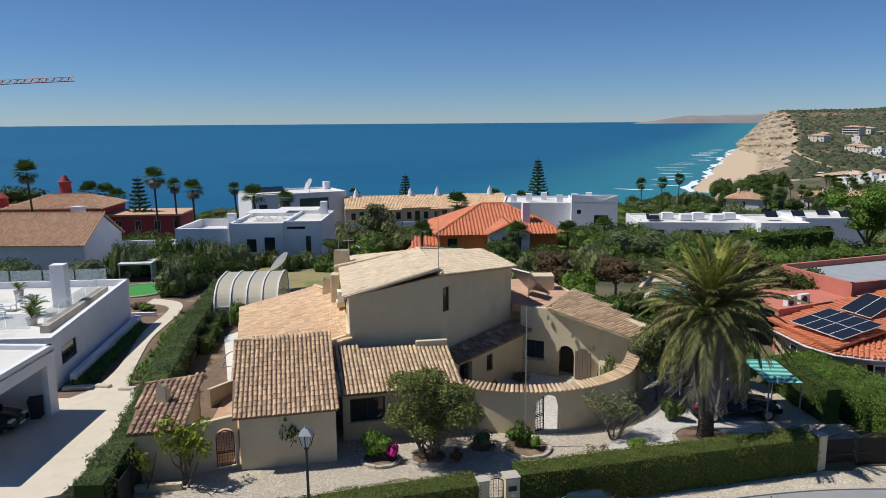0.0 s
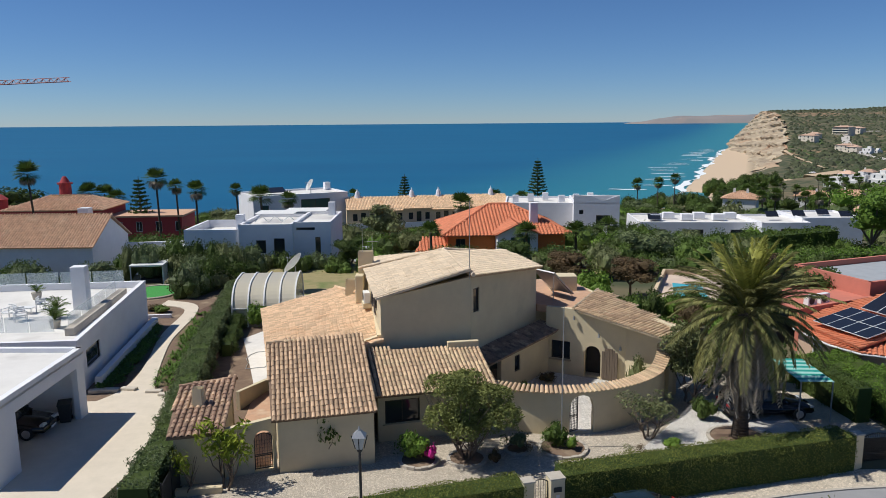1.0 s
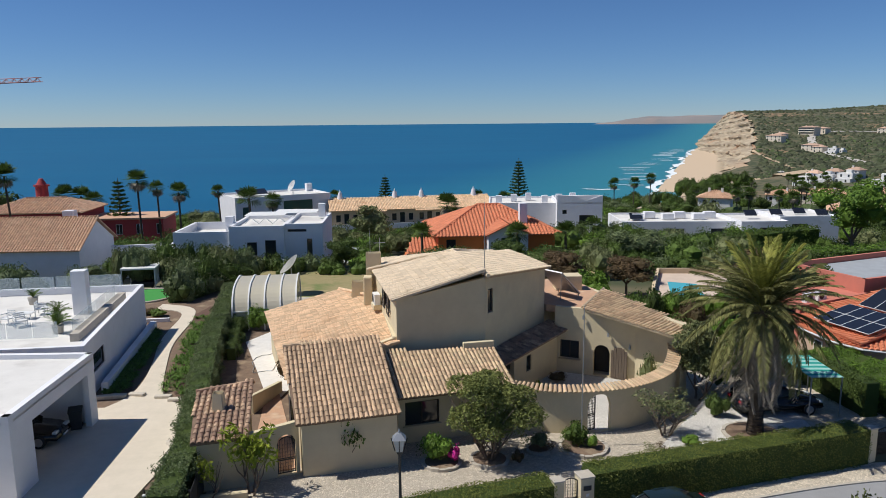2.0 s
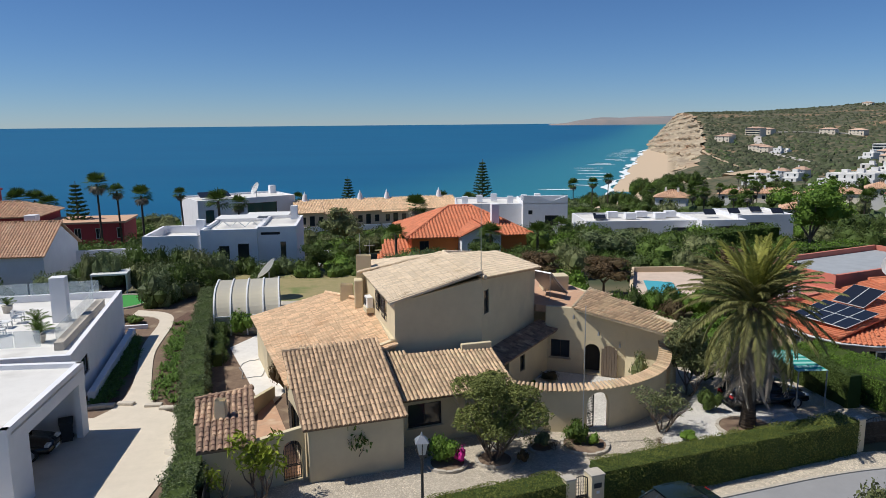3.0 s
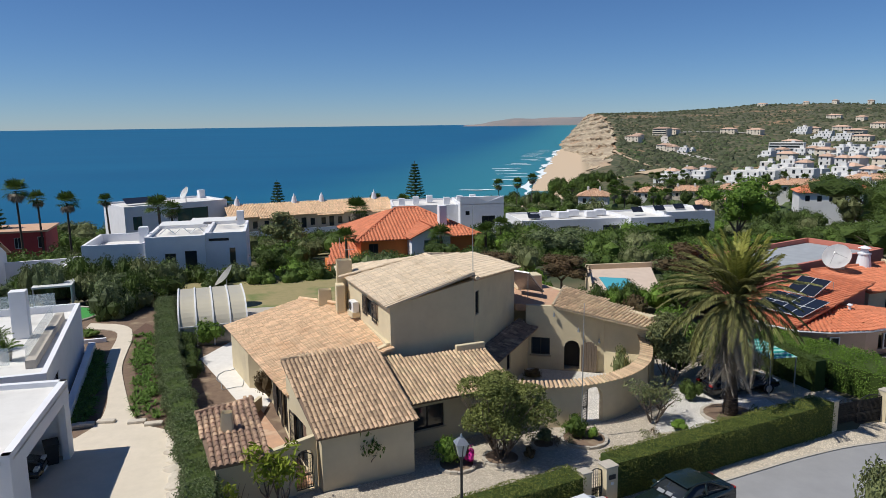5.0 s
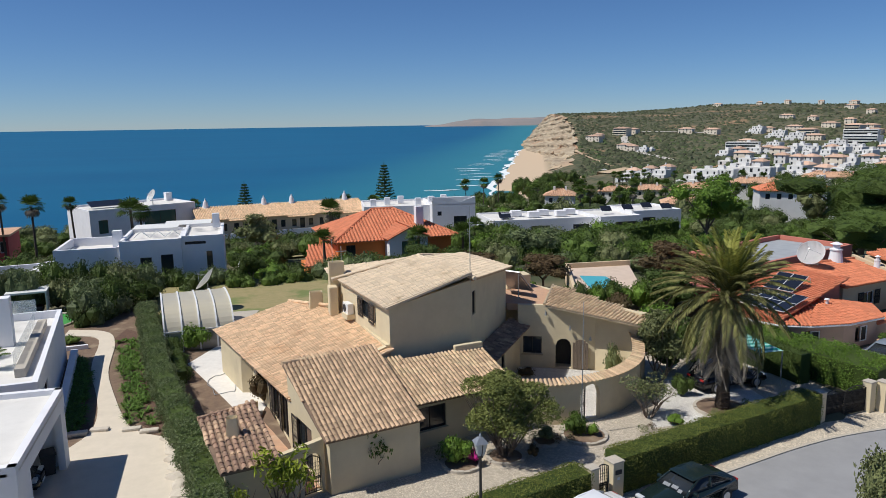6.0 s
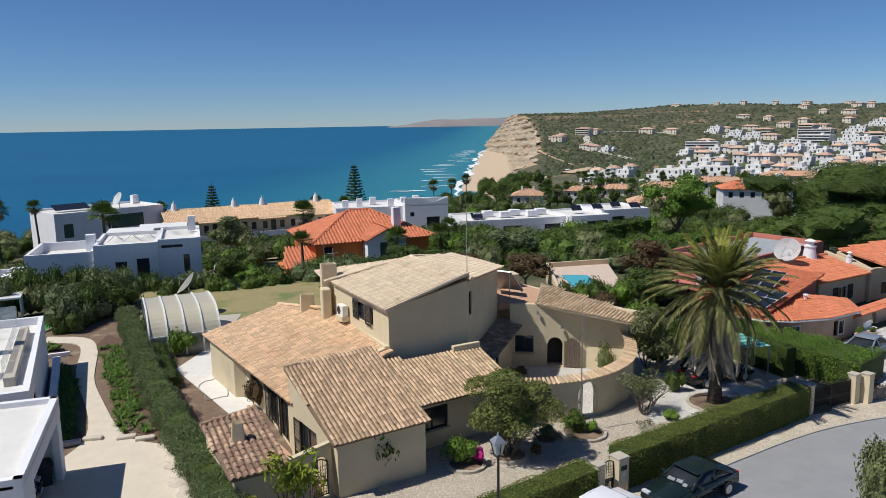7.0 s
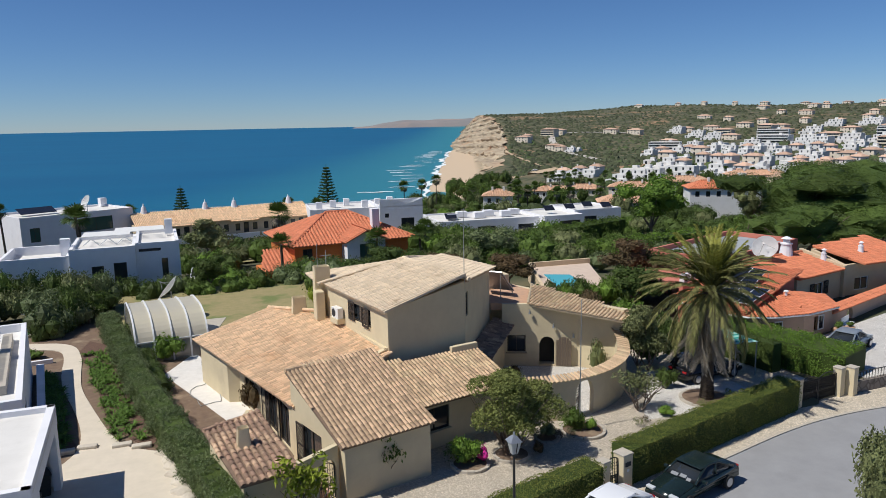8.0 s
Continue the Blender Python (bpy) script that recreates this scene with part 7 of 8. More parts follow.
part("gable", prism(bmesh.new(), [(6.0, -2.2), (8.5, -2.2), (11.0, -2.2), (11.0, -1.9), (8.5, -1.9), (6.0, -1.9)], 5.4, [5.42, 6.5, 5.42, 5.42, 6.5, 5.42]), WHITE, h4)
tiled_roof("porch_roof", [(5.6, 3, 5.35), (5.6, -2.6, 5.35), (8.5, -2.6, 6.75), (8.5, 3, 6.75)], TILE_RED, h4, pitch=0.45, exposure=0.5, base=TILE_RED)
tiled_roof("porch_roof", [(11.4, -2.6, 5.35), (11.4, 3, 5.35), (8.5, 3, 6.75), (8.5, -2.6, 6.75)], TILE_RED, h4, pitch=0.45, exposure=0.5, base=TILE_RED)
boxpart("chimney", (11.3, 2.2, 7.2), (1.0, 1.0, 3.2), WHITE, h4, bevel=0.03)
tiled_roof("side_roof", [(-4.5, -1.5, 2.6), (-0.2, -1.5, 2.6), (-0.2, 4, 4.2), (-3.0, 4, 4.2)], TILE_RED, h4, pitch=0.45, exposure=0.5, base=TILE_RED)
boxpart("side_wing", (-2.1, 1.6, 0.9), (3.8, 5.0, 3.2), ORANGE, h4)
h5 = house("white_terrace_house", (11.2, 136.5, -8), -7, "white two-storey house with curved parapets")
block(h5, 0, 15, 3, 16, -2, 8.2, WHITE, [(2.2, 3.2, 5.0, 6.2)])
block(h5, 13, 21.5, 0, 14, -2, 8.6, WHITE, [(14, 14.8, 6.4, 7.2), (17.2, 19.8, 4.2, 6.2), (14, 14.8, 1.5, 2.6)])
for i in range(6):
    boxpart("roof_stack", (2 + i * 3.0, 6 + (i % 3) * 2.5, 8.7), (1.2, 1.0, 1.4), WHITE, h5, bevel=0.05)
part("gable_curve", prism(bmesh.new(), [(13, 0), (16, 0), (17.2, 0), (18.4, 0), (21.5, 0), (21.5, 0.3), (13, 0.3)], 8.4, [10, 9.9, 8.7, 8.9, 10, 10, 10]), WHITE, h5)
boxpart("stone_base", (19.5, -2.0, 0.5), (8.5, 4, 4), ROCKWALL, h5)
h6 = house("white_bungalow", (37.0, 136.0, -9), -5, "long low white bungalow with roof stacks and solar panels")
block(h6, 0, 22, 0, 14, -2, 5.6, WHITE, [(1.5, 5.0, 2.8, 4.2), (8, 12, 2.8, 4.2), (17, 20.5, 2.8, 4.2)])
for i in range(6):
    boxpart("roof_stack", (4 + i * 3.0, 5 + (i % 2) * 2.5, 6.0), (2.2, 1.6, 1.2), WHITE, h6, bevel=0.05)
part("solar_panel", box(bmesh.new(), None, (2.4, 1.7, 0.1), m=pose(3.5, 4, 6.2, 35, 0, 0)), SOLAR, h6)
h7 = house("white_bungalow", (58.5, 131.5, -8.5), -3, "white bungalow with tilted solar panels")
block(h7, 0, 9, 0, 13, -2, 5.4, WHITE, [(3.5, 8.3, 1.8, 4.2)])
block(h7, 8.6, 20, 3, 15, -2, 5.9, WHITE, [(11, 14, 1.5, 4.4)])
block(h7, -4, 3.2, -3, 3, -2, 2.4, mat("grey_render", (0.10, 0.11, 0.13), (0.08, 0.09, 0.11), 1, 0.8))
for i, (x, y) in enumerate(((4, 6), (9.5, 7), (15, 9), (18, 6))):
    part("solar_panel", box(bmesh.new(), None, (2.3, 1.6, 0.1), m=pose(x, y, 6.3, 35, 0, 0)), SOLAR, h7)
h8 = house("long_tiled_house", (-76, 78.3, -1.5), 0, "white house with a long clay tile roof")
volume("wall", [(0, 0), (36.3, 0), (36.3, 9.4), (0, 9.4)], [4.0, 4.0, 4.0, 4.0], WHITE, h8, z0=-1.5)
part("gable", prism(bmesh.new(), [(36.0, 0), (36.3, 0), (36.3, 4.7), (36.3, 9.4), (36.0, 9.4), (36.0, 4.7)], 4.0, [4.02, 4.02, 6.7, 4.02, 4.02, 6.7]), WHITE, h8)
tiled_roof("roof_slope", [(-0.5, -0.5, 3.95), (36.6, -0.5, 3.95), (36.6, 4.8, 6.9), (-0.5, 4.8, 6.9)], TILE_PINK, h8, pitch=0.3, exposure=0.42, base=TILE_PINK)
tiled_roof("roof_slope", [(36.6, 9.9, 3.95), (-0.5, 9.9, 3.95), (-0.5, 4.8, 6.9), (36.6, 4.8, 6.9)], TILE_PINK, h8, pitch=0.45, exposure=0.6, base=TILE_PINK)
for x in (22.5, 33.0):
    boxpart("chimney", (x, 3.8 if x < 30 else 6.0, 6.7), (1.2, 1.2, 1.8), WHITE, h8, bevel=0.04)
part("garden_wall", wall(bmesh.new(), [(36.3, 8.5), (44, 9.5)], 0.3, -1.5, lambda s: 3.0), WHITE, h8)
h9 = house("red_mansion", (-76, 124, -5.7), 4, "dark red mansion with clay tile roofs and a round turret")
volume("wall", [(0, 0), (16, 0), (16, 12), (0, 12)], [7.0] * 4, MAROON, h9, {0: [(2 + i * 3.2, 3 + i * 3.2, 3.8, 5.6, False) for i in range(4)]}, 0.3, -1)
for i in range(4):
    window(h9, (0, 0), (16, 0), 2 + i * 3.2, 3 + i * 3.2, 3.8, 5.6, frame=ALU, bars=1)
for poly in ([(-0.6, -0.6, 6.9), (16.6, -0.6, 6.9), (12, 6, 8.9), (5, 6, 8.9)], [(16.6, -0.6, 6.9), (16.6, 12.6, 6.9), (12, 6, 8.9)], [(16.6, 12.6, 6.9), (-0.6, 12.6, 6.9), (5, 6, 8.9), (12, 6, 8.9)], [(-0.6, 12.6, 6.9), (-0.6, -0.6, 6.9), (5, 6, 8.9)]):
    tiled_roof("roof_slope", poly, TILE_PINK, h9, pitch=0.5, exposure=0.6, base=TILE_PINK)
volume("wall", [(16, 2), (29, 2), (29, 11), (16, 11)], [5.2] * 4, MAROON, h9, {0: [(1.6 + i * 3.4, 2.7 + i * 3.4, 2.6, 4.4, False) for i in range(4)]}, 0.3, -1)
for i in range(4):
    window(h9, (16, 2), (29, 2), 1.6 + i * 3.4, 2.7 + i * 3.4, 2.6, 4.4, frame=ALU, bars=1)
part("roof", prism(bmesh.new(), [(15.8, 1.6), (29.4, 1.6), (29.4, 11.3), (15.8, 11.3)], 5.2, 5.5), TILE_PINK, h9)
bm = bmesh.new()
cyl(bm, (7, 8, 7.5), (7, 8, 10.8), 1.1, 1.0, 16)
cyl(bm, (7, 8, 10.8), (7, 8, 11.1), 1.3, 1.3, 16)
cyl(bm, (7, 8, 11.1), (7, 8, 12.2), 0.9, 0.3, 16)
part("turret", bm, MAROON, h9)
bm = bmesh.new()
cyl(bm, (-3, 5, 6), (-3, 5, 8.5), 1.1, 1.1, 16)
cyl(bm, (-3, 5, 8.5), (-3, 5, 9.4), 1.3, 0.2, 16)
part("turret", bm, MAROON, h9)
volume("wall", [(-6, 2), (0, 2), (0, 10), (-6, 10)], [5.4] * 4, MAROON, h9, z0=-1)
tiled_roof("roof_slope", [(-6.5, 1.5, 5.3), (0.2, 1.5, 5.3), (0.2, 10, 6.8), (-5, 10, 6.8)], TILE_PINK, h9, pitch=0.5, exposure=0.6, base=TILE_PINK)

# tower crane
cr = thing("tower_crane", (-140, 200, ground_z(-140, 200)), "red and white lattice tower crane far off", "crane")
jz = 25.9 - ground_z(-140, 200)
bm = bmesh.new()
for i in range(int(jz / 3)):
    for a, b in (((-0.8, -0.8), (0.8, -0.8)), ((0.8, -0.8), (0.8, 0.8)), ((0.8, 0.8), (-0.8, 0.8)), ((-0.8, 0.8), (-0.8, -0.8))):
        cyl(bm, (*a, i * 3), (*a, i * 3 + 3), 0.1, seg=5)
        cyl(bm, (*a, i * 3), (*b, i * 3 + 3), 0.06, seg=5)
part("mast", bm, CRANE, cr)
bm = bmesh.new()
for i in range(20):
    x, z = i * 2.0, jz + i * 0.075
    for a, b in (((x, -0.6, z), (x + 2, -0.6, z + 0.045)), ((x, 0.6, z), (x + 2, 0.6, z + 0.045)), ((x, 0, z + 1.1), (x + 2, 0, z + 1.145)), ((x, -0.6, z), (x + 1, 0, z + 1.1)), ((x + 1, 0, z + 1.1), (x + 2, -0.6, z)), ((x, 0.6, z), (x + 1, 0, z + 1.1)), ((x, -0.6, z), (x, 0.6, z))):
        cyl(bm, a, b, 0.09, seg=5)
part("jib", bm, CRANE, cr)

# ---- trees and shrubs down the slope ----
KEEP = [(-35, -12, 77, 96), (-42, -8, 133, 160), (-22, 18, 134, 160), (-6, 17, 84, 106), (8, 35, 130, 156), (36, 82, 126, 154), (-82, -28, 74, 91), (-86, -42, 118, 140), (-20, -4, 52, 74), (13, 28, 53, 69), (20, 52, 36, 66), (-46, -18, 30, 67), (-34, -26, 66, 74)]


def free(x, y, r):
    return not any(a - r * 0.6 < x < b + r * 0.6 and c - r * 0.6 < y < d + r * 0.6 for a, b, c, d in KEEP)


rng = random.Random(21)
MIX = [L_DARK, L_DARK, L_MID, L_MID, L_OLIVE, L_GREY, L_BRIGHT, L_DARK]
LABELS = {L_DARK.name: "dark evergreen shrub among the gardens", L_MID.name: "green leafy shrub among the gardens", L_OLIVE.name: "olive-green shrub among the gardens", L_GREY.name: "grey-green shrub among the gardens", L_BRIGHT.name: "fresh green shrub among the gardens", L_BROWN.name: "brownish bare-twigged shrub among the gardens"}


far_bushes = []


def scatter(x0, x1, y0, y1, step, rlo, rhi, squat, mix, jitter=0.8, count=800, size=0.13, far=False):
    x = x0
    while x < x1:
        y = y0
        while y < y1:
            px, py, r = x + rng.uniform(-1, 1) * step * jitter * 0.5, y + rng.uniform(-1, 1) * step * jitter * 0.5, rng.uniform(rlo, rhi)
            m = rng.choice(mix)
            v = rng.randrange(4)
            if free(px, py, r) and far:
                far_bushes.append((px, py, r, r * squat * rng.uniform(0.8, 1.2), m, v, rng.uniform(0, 6.28)))
            elif free(px, py, r):
                bush((px, py, ground_z(px, py) - 0.15), r, r * squat * rng.uniform(0.8, 1.2), m, LABELS[m.name], v, size=size, count=count, group="garden shrubs", rz=rng.uniform(0, 360))
            y += step
        x += step


scatter(-33, 12, 72, 79, 2.6, 1.6, 2.3, 1.2, MIX, size=0.085, count=1100)
for i in range(9):
    x = -29.5 + i * 2.1
    m = MIX[(i * 3) % 8]
    bush((x, 76.6 + 0.6 * (i % 3), ground_z(x, 77) - 0.1), 1.7, 2.3 + 0.3 * (i % 2), m, LABELS[m.name], i, size=0.11, count=900, group="garden shrubs")
for i in range(5):
    x, y = 11.8 + i * 1.5, 53.5 + 0.5 * (i % 2) + 0.25 * i
    bush((x, y, -0.1), 1.35, 2.0 + 0.2 * (i % 3), (L_BRIGHT, L_MID, L_DARK)[i % 3], "fresh green shrub screening the pool terrace", i, size=0.11, count=900, group="garden shrubs")
for i in range(8):
    x, y = 15.6 + i * 1.15, 54.6 - 0.12 * i + 0.4 * (i % 2)
    bush((x, y, -0.1), 1.4, 1.9 + 0.25 * (i % 3), (L_BRIGHT, L_MID, L_DARK, L_BRIGHT)[i % 4], "fresh green shrub screening the pool terrace", i, size=0.1, count=1100, group="garden shrubs")
scatter(-8, 40, 70, 86, 3.6, 1.8, 2.8, 1.15, MIX, size=0.085, count=1100)
scatter(-12, 60, 86, 132, 5.2, 2.0, 3.3, 1.2, MIX, far=True)
scatter(-62, -34, 62, 78, 3.6, 1.9, 2.8, 1.3, MIX, size=0.085, count=1100)
scatter(-40, -13, 92, 134, 5.5, 2.2, 3.4, 1.25, MIX, far=True)
scatter(-100, -40, 92, 122, 7.0, 2.6, 4.0, 1.2, [L_DARK, L_MID, L_DARK], far=True)
scatter(11, 22, 46, 70, 3.2, 1.5, 2.2, 1.15, [L_BRIGHT, L_MID, L_BROWN, L_BRIGHT])
scatter(-110, 40, 162, 232, 9.0, 3.5, 5.5, 0.8, [L_DARK, L_MID, L_OLIVE], far=True)
scatter(-130, -84, 100, 160, 9.0, 3.5, 6.0, 1.1, [L_DARK, L_MID], far=True)
scatter(82, 130, 96, 180, 9.0, 3.0, 4.5, 1.0, MIX, far=True)
scatter(36, 90, 156, 240, 9.0, 3.0, 4.5, 0.9, MIX, far=True)


def join_bushes(name, rows, label, size=0.085, count=1100):
    """Far shrubs, one mesh a leaf kind, past counting."""
    for m in {r[4].name: r[4] for r in rows}.values():
        vs, fs, k = [], [], 0
        for x, y, r, h, mm, v, a in rows:
            if mm != m:
                continue
            me = crown_for("bush", m, size, count, v)
            co = np.empty(len(me.vertices) * 3)
            me.vertices.foreach_get("co", co)
            co = co.reshape(-1, 3)
            c, s = math.cos(a), math.sin(a)
            vs.append(np.stack([(co[:, 0] * c - co[:, 1] * s) * r + x, (co[:, 0] * s + co[:, 1] * c) * r + y, co[:, 2] * h + ground_z(x, y) - 0.2], 1))
            fs += [tuple(i + k for i in p.vertices) for p in me.polygons]
            k += len(co)
        tagged(raw(name, np.concatenate(vs), fs, m), label=label + ", " + m.name.replace("_leaf", "").replace("_", " "), category="shrubs", kind="stuff")


for i in range(26):
    x, y = -24.5 + 3.9 * ((i * 7) % 13) / 12, 62.5 + 10.5 * i / 25
    if i % 2:
        x, y = -34 + 12 * i / 25, 70.5 + 3 * ((i * 5) % 7) / 6
    m = (L_DARK, L_MID, L_GREY, L_OLIVE, L_DARK)[i % 5]
    bush((x, y, -0.15), 1.5 + 0.35 * (i % 3), 2.2 + 0.5 * (i % 4), m, LABELS[m.name], i, size=0.09, count=1200, group="garden shrubs", rz=i * 71)
join_bushes("slope_shrubs", far_bushes, "dense garden shrubs down the slope")
for x, y, r, h, m, lb, kind in ((-9.5, 104, 4.0, 7.5, L_OLIVE, "broad grey-green olive tree", "tree"), (5.6, 72.5, 2.6, 4.2, L_DARK, "dark evergreen tree behind the villa", "tree"), (22, 80, 3.4, 4.6, L_GREY, "silvery grey-green shrub tree", "tree"), (10.2, 68, 2.6, 3.6, L_BROWN, "bare brown-twigged garden tree", "tree"), (15.5, 63.5, 2.8, 3.6, L_BROWN, "brownish bare tree by the pool terrace", "tree"), (24.6, 56.0, 3.6, 5.4, L_BROWN, "reddish-brown tree by the coral annex", "tree"), (27.5, 54.5, 2.6, 4.2, L_DARK, "dark evergreen by the coral annex", "tree"), (20.5, 50.5, 2.6, 4.0, L_DARK, "dark evergreen beside the coral annex", "tree"), (-2.5, 66.5, 1.4, 1.9, L_YELLOW, "yellow-green rounded garden shrub", "bush"), (-31, 75, 3.0, 4.5, L_GREY, "grey-green olive tree in the garden", "tree"), (-22.5, 72.5, 2.6, 4.0, L_MID, "leafy tree at the garden end", "tree"), (-11.3, 77.0, 2.2, 4.2, L_DARK, "dense round dark tree by the white house", "tree"), (-24.2, 70.0, 2.2, 3.6, L_GREY, "grey-green olive in the garden", "tree"), (-21.8, 68.0, 1.8, 3.0, L_MID, "leafy garden tree by the hedge", "tree"), (-33.5, 68.0, 2.2, 3.4, L_GREY, "grey-green olive in the garden", "tree"), (-27.0, 75.0, 2.4, 3.8, L_OLIVE, "olive-green tree in the garden", "tree"), (-86, 143, 7.5, 12.0, L_DARK, "large dark tree behind the red mansion", "tree"), (-74, 148, 7.0, 11.0, L_DARK, "large dark tree behind the red mansion", "tree"), (-98, 130, 6.5, 10.0, L_DARK, "large dark tree beside the red mansion", "tree"), (-96, 142, 8.0, 14.0, L_DARK, "large dark tree beside the red mansion", "tree"), (-86, 138, 6.5, 12.5, L_DARK, "large dark tree beside the red mansion", "tree")):
    z = ground_z(x, y) - 0.1
    if kind == "tree":
        tree((x, y, z), r, h, m, lb, int(abs(x)) % 5, size=0.1, count=2400, trunk=0.14)
    else:
        bush((x, y, z), r, h, m, lb, 1, size=0.11, count=900)
tree((56, 94, -3.4), 5.6, 10.2, L_BRIGHT, "large fresh green broad-leaved tree", 1, size=0.075, count=4500, trunk=0.3, stem=0.25)
tree((73, 91, -4.0), 3.0, 9.0, L_OLIVE, "thin-leaved tall olive-green tree", 2, size=0.09, count=900, trunk=0.18)
tree((72, 81, -3.0), 12.0, 11.4, L_PINE, "wide dark green umbrella pine", 1, size=0.034, count=30000, trunk=0.45, stem=0.3, slim=0.3, core=0.84)
tree((88, 83, -3.0), 13.0, 11.8, L_PINE, "wide dark green umbrella pine", 2, size=0.034, count=30000, trunk=0.45, stem=0.3, slim=0.3, core=0.84)
for x, y, r, h, v in ((60, 69, 9.0, 7.2, 3), (72, 68, 9.5, 7.6, 0), (84, 70, 9.0, 7.0, 4), (94, 74, 9.0, 8.0, 1)):
    tree((x, y, -2.4), r, h, L_PINE, "dense lower pine behind the orange roof", v, size=0.045, count=14000, trunk=0.35, stem=0.1, slim=0.3, core=0.84)
hedge("tall_hedge", [(20, 86, 3.4), (36, 93, 3.6), (52, 97, 4.0)], 3.0, 3.4, -3.2, L_MID, 0.28, 45, "tall clipped garden hedge", 12, 0.2)
hedge("tall_hedge", [(30, 76, 2.6), (52, 78, 3.0)], 3.0, 2.6, -1.6, L_BRIGHT, 0.26, 50, "tall clipped garden hedge", 13, 0.2)
# Norfolk pine and fan palms


def norfolk_pine(at, h, label):
    t = thing("norfolk_pine", at, label, "conifer")
    part("trunk", cyl(bmesh.new(), (0, 0, -0.5), (0, 0, h), 0.3, 0.05, 8), BARK, t)
    rg = np.random.default_rng(int(abs(at[0])))
    c, nrm = [], []
    tiers = int(h / 0.75)
    for i in range(tiers):
        z = h * (0.06 + 0.92 * i / tiers)
        ln = (h - z) * 0.27 + 0.35
        for k in range(6):
            a = k * 1.047 + i * 0.5
            for s in np.linspace(0.1, 1, 22):
                for _ in range(3):
                    c.append((math.cos(a) * ln * s + rg.normal() * 0.10, math.sin(a) * ln * s + rg.normal() * 0.10, z + 0.12 * ln * s * s + rg.normal() * 0.06))
                    nrm.append((math.cos(a), math.sin(a), 0.4))
    v, f = leaves(np.array(c), np.array(nrm), 0.42, rg, 0.4)
    raw("crown", v, f, L_DARK, t)
    return t


norfolk_pine((22.8, 174, -11), 18.2, "dark Norfolk pine above the roofs")
norfolk_pine((-10, 190, -12), 14.5, "small Norfolk pine behind the townhouses")
norfolk_pine((-56, 132, -6), 12.5, "Norfolk pine beside the red mansion")
for i, (px, top, d, r) in enumerate(((57, 283, 118, 2.2), (275, 295, 122, 2.1), (310, 312, 128, 1.6), (340, 318, 116, 1.8), (418, 320, 135, 1.4), (500, 336, 120, 1.7), (160, 320, 150, 2.4), (185, 322, 152, 2.4), (205, 330, 148, 2.2), (808, 345, 118, 2.2), (873, 335, 165, 1.8), (920, 338, 160, 1.8), (1135, 318, 260, 2.4), (1170, 316, 265, 2.4), (1200, 309, 268, 2.4), (625, 333, 170, 1.6))):
    x = (px - 784) / 1274 * d
    z = 15.4 - (top - 217) / 1274 * d
    g = ground_z(x, d)
    fan_palm((x, d, g), max(2.5, z - g), "tall fan palm with a shaggy head", i, r)
for i, (x, y, r) in enumerate(((9, 86, 1.6), (-2.6, 86, 1.5), (15.5, 88.5, 1.6), (25.6, 114, 1.8))):
    g = ground_z(x, y)
    fan_palm((x, y, g), 5.0, "short palm in the garden shrubs", i + 2, r, False)
bush((10.3, 20.1, -0.4), 1.8, 3.3, L_OLIVE, "dense olive-green roadside shrub", 2, size=0.075, count=5000)
# parked cars and paths between the houses
car("far_car", (-6.5, 128, ground_z(-6.5, 128)), 8, BLACKPAINT, "black car parked by the townhouses")
car("far_car", (-10, 112, ground_z(-10, 112)), 60, mat("blue_car_paint", (0.02, 0.09, 0.20), (0.02, 0.08, 0.18), 3, 0.25), "blue car parked in the lane")
car("far_van", (-11.5, 94, ground_z(-11.5, 94)), 80, WHITEPAINT, "white van parked beside the garden", height=1.9, estate=True)
for nm, pts, m, lb in (("field", [(-10, 112), (14, 116), (12, 130), (-8, 126)], DRYGRASS, "patch of dry grass by the townhouses"), ("field", [(18, 112), (34, 116), (34, 128), (20, 126)], mat("fresh_grass", (0.12, 0.19, 0.04), (0.09, 0.15, 0.03), 1.0, 0.95), "fresh green grass slope")):
    v = [(x, y, ground_z(x, y) + 0.4) for x, y in pts]
    tagged(raw(nm, v, [(0, 1, 2, 3)], m), label=lb, category="grass", kind="structure")

# ---- the town across the valley ----


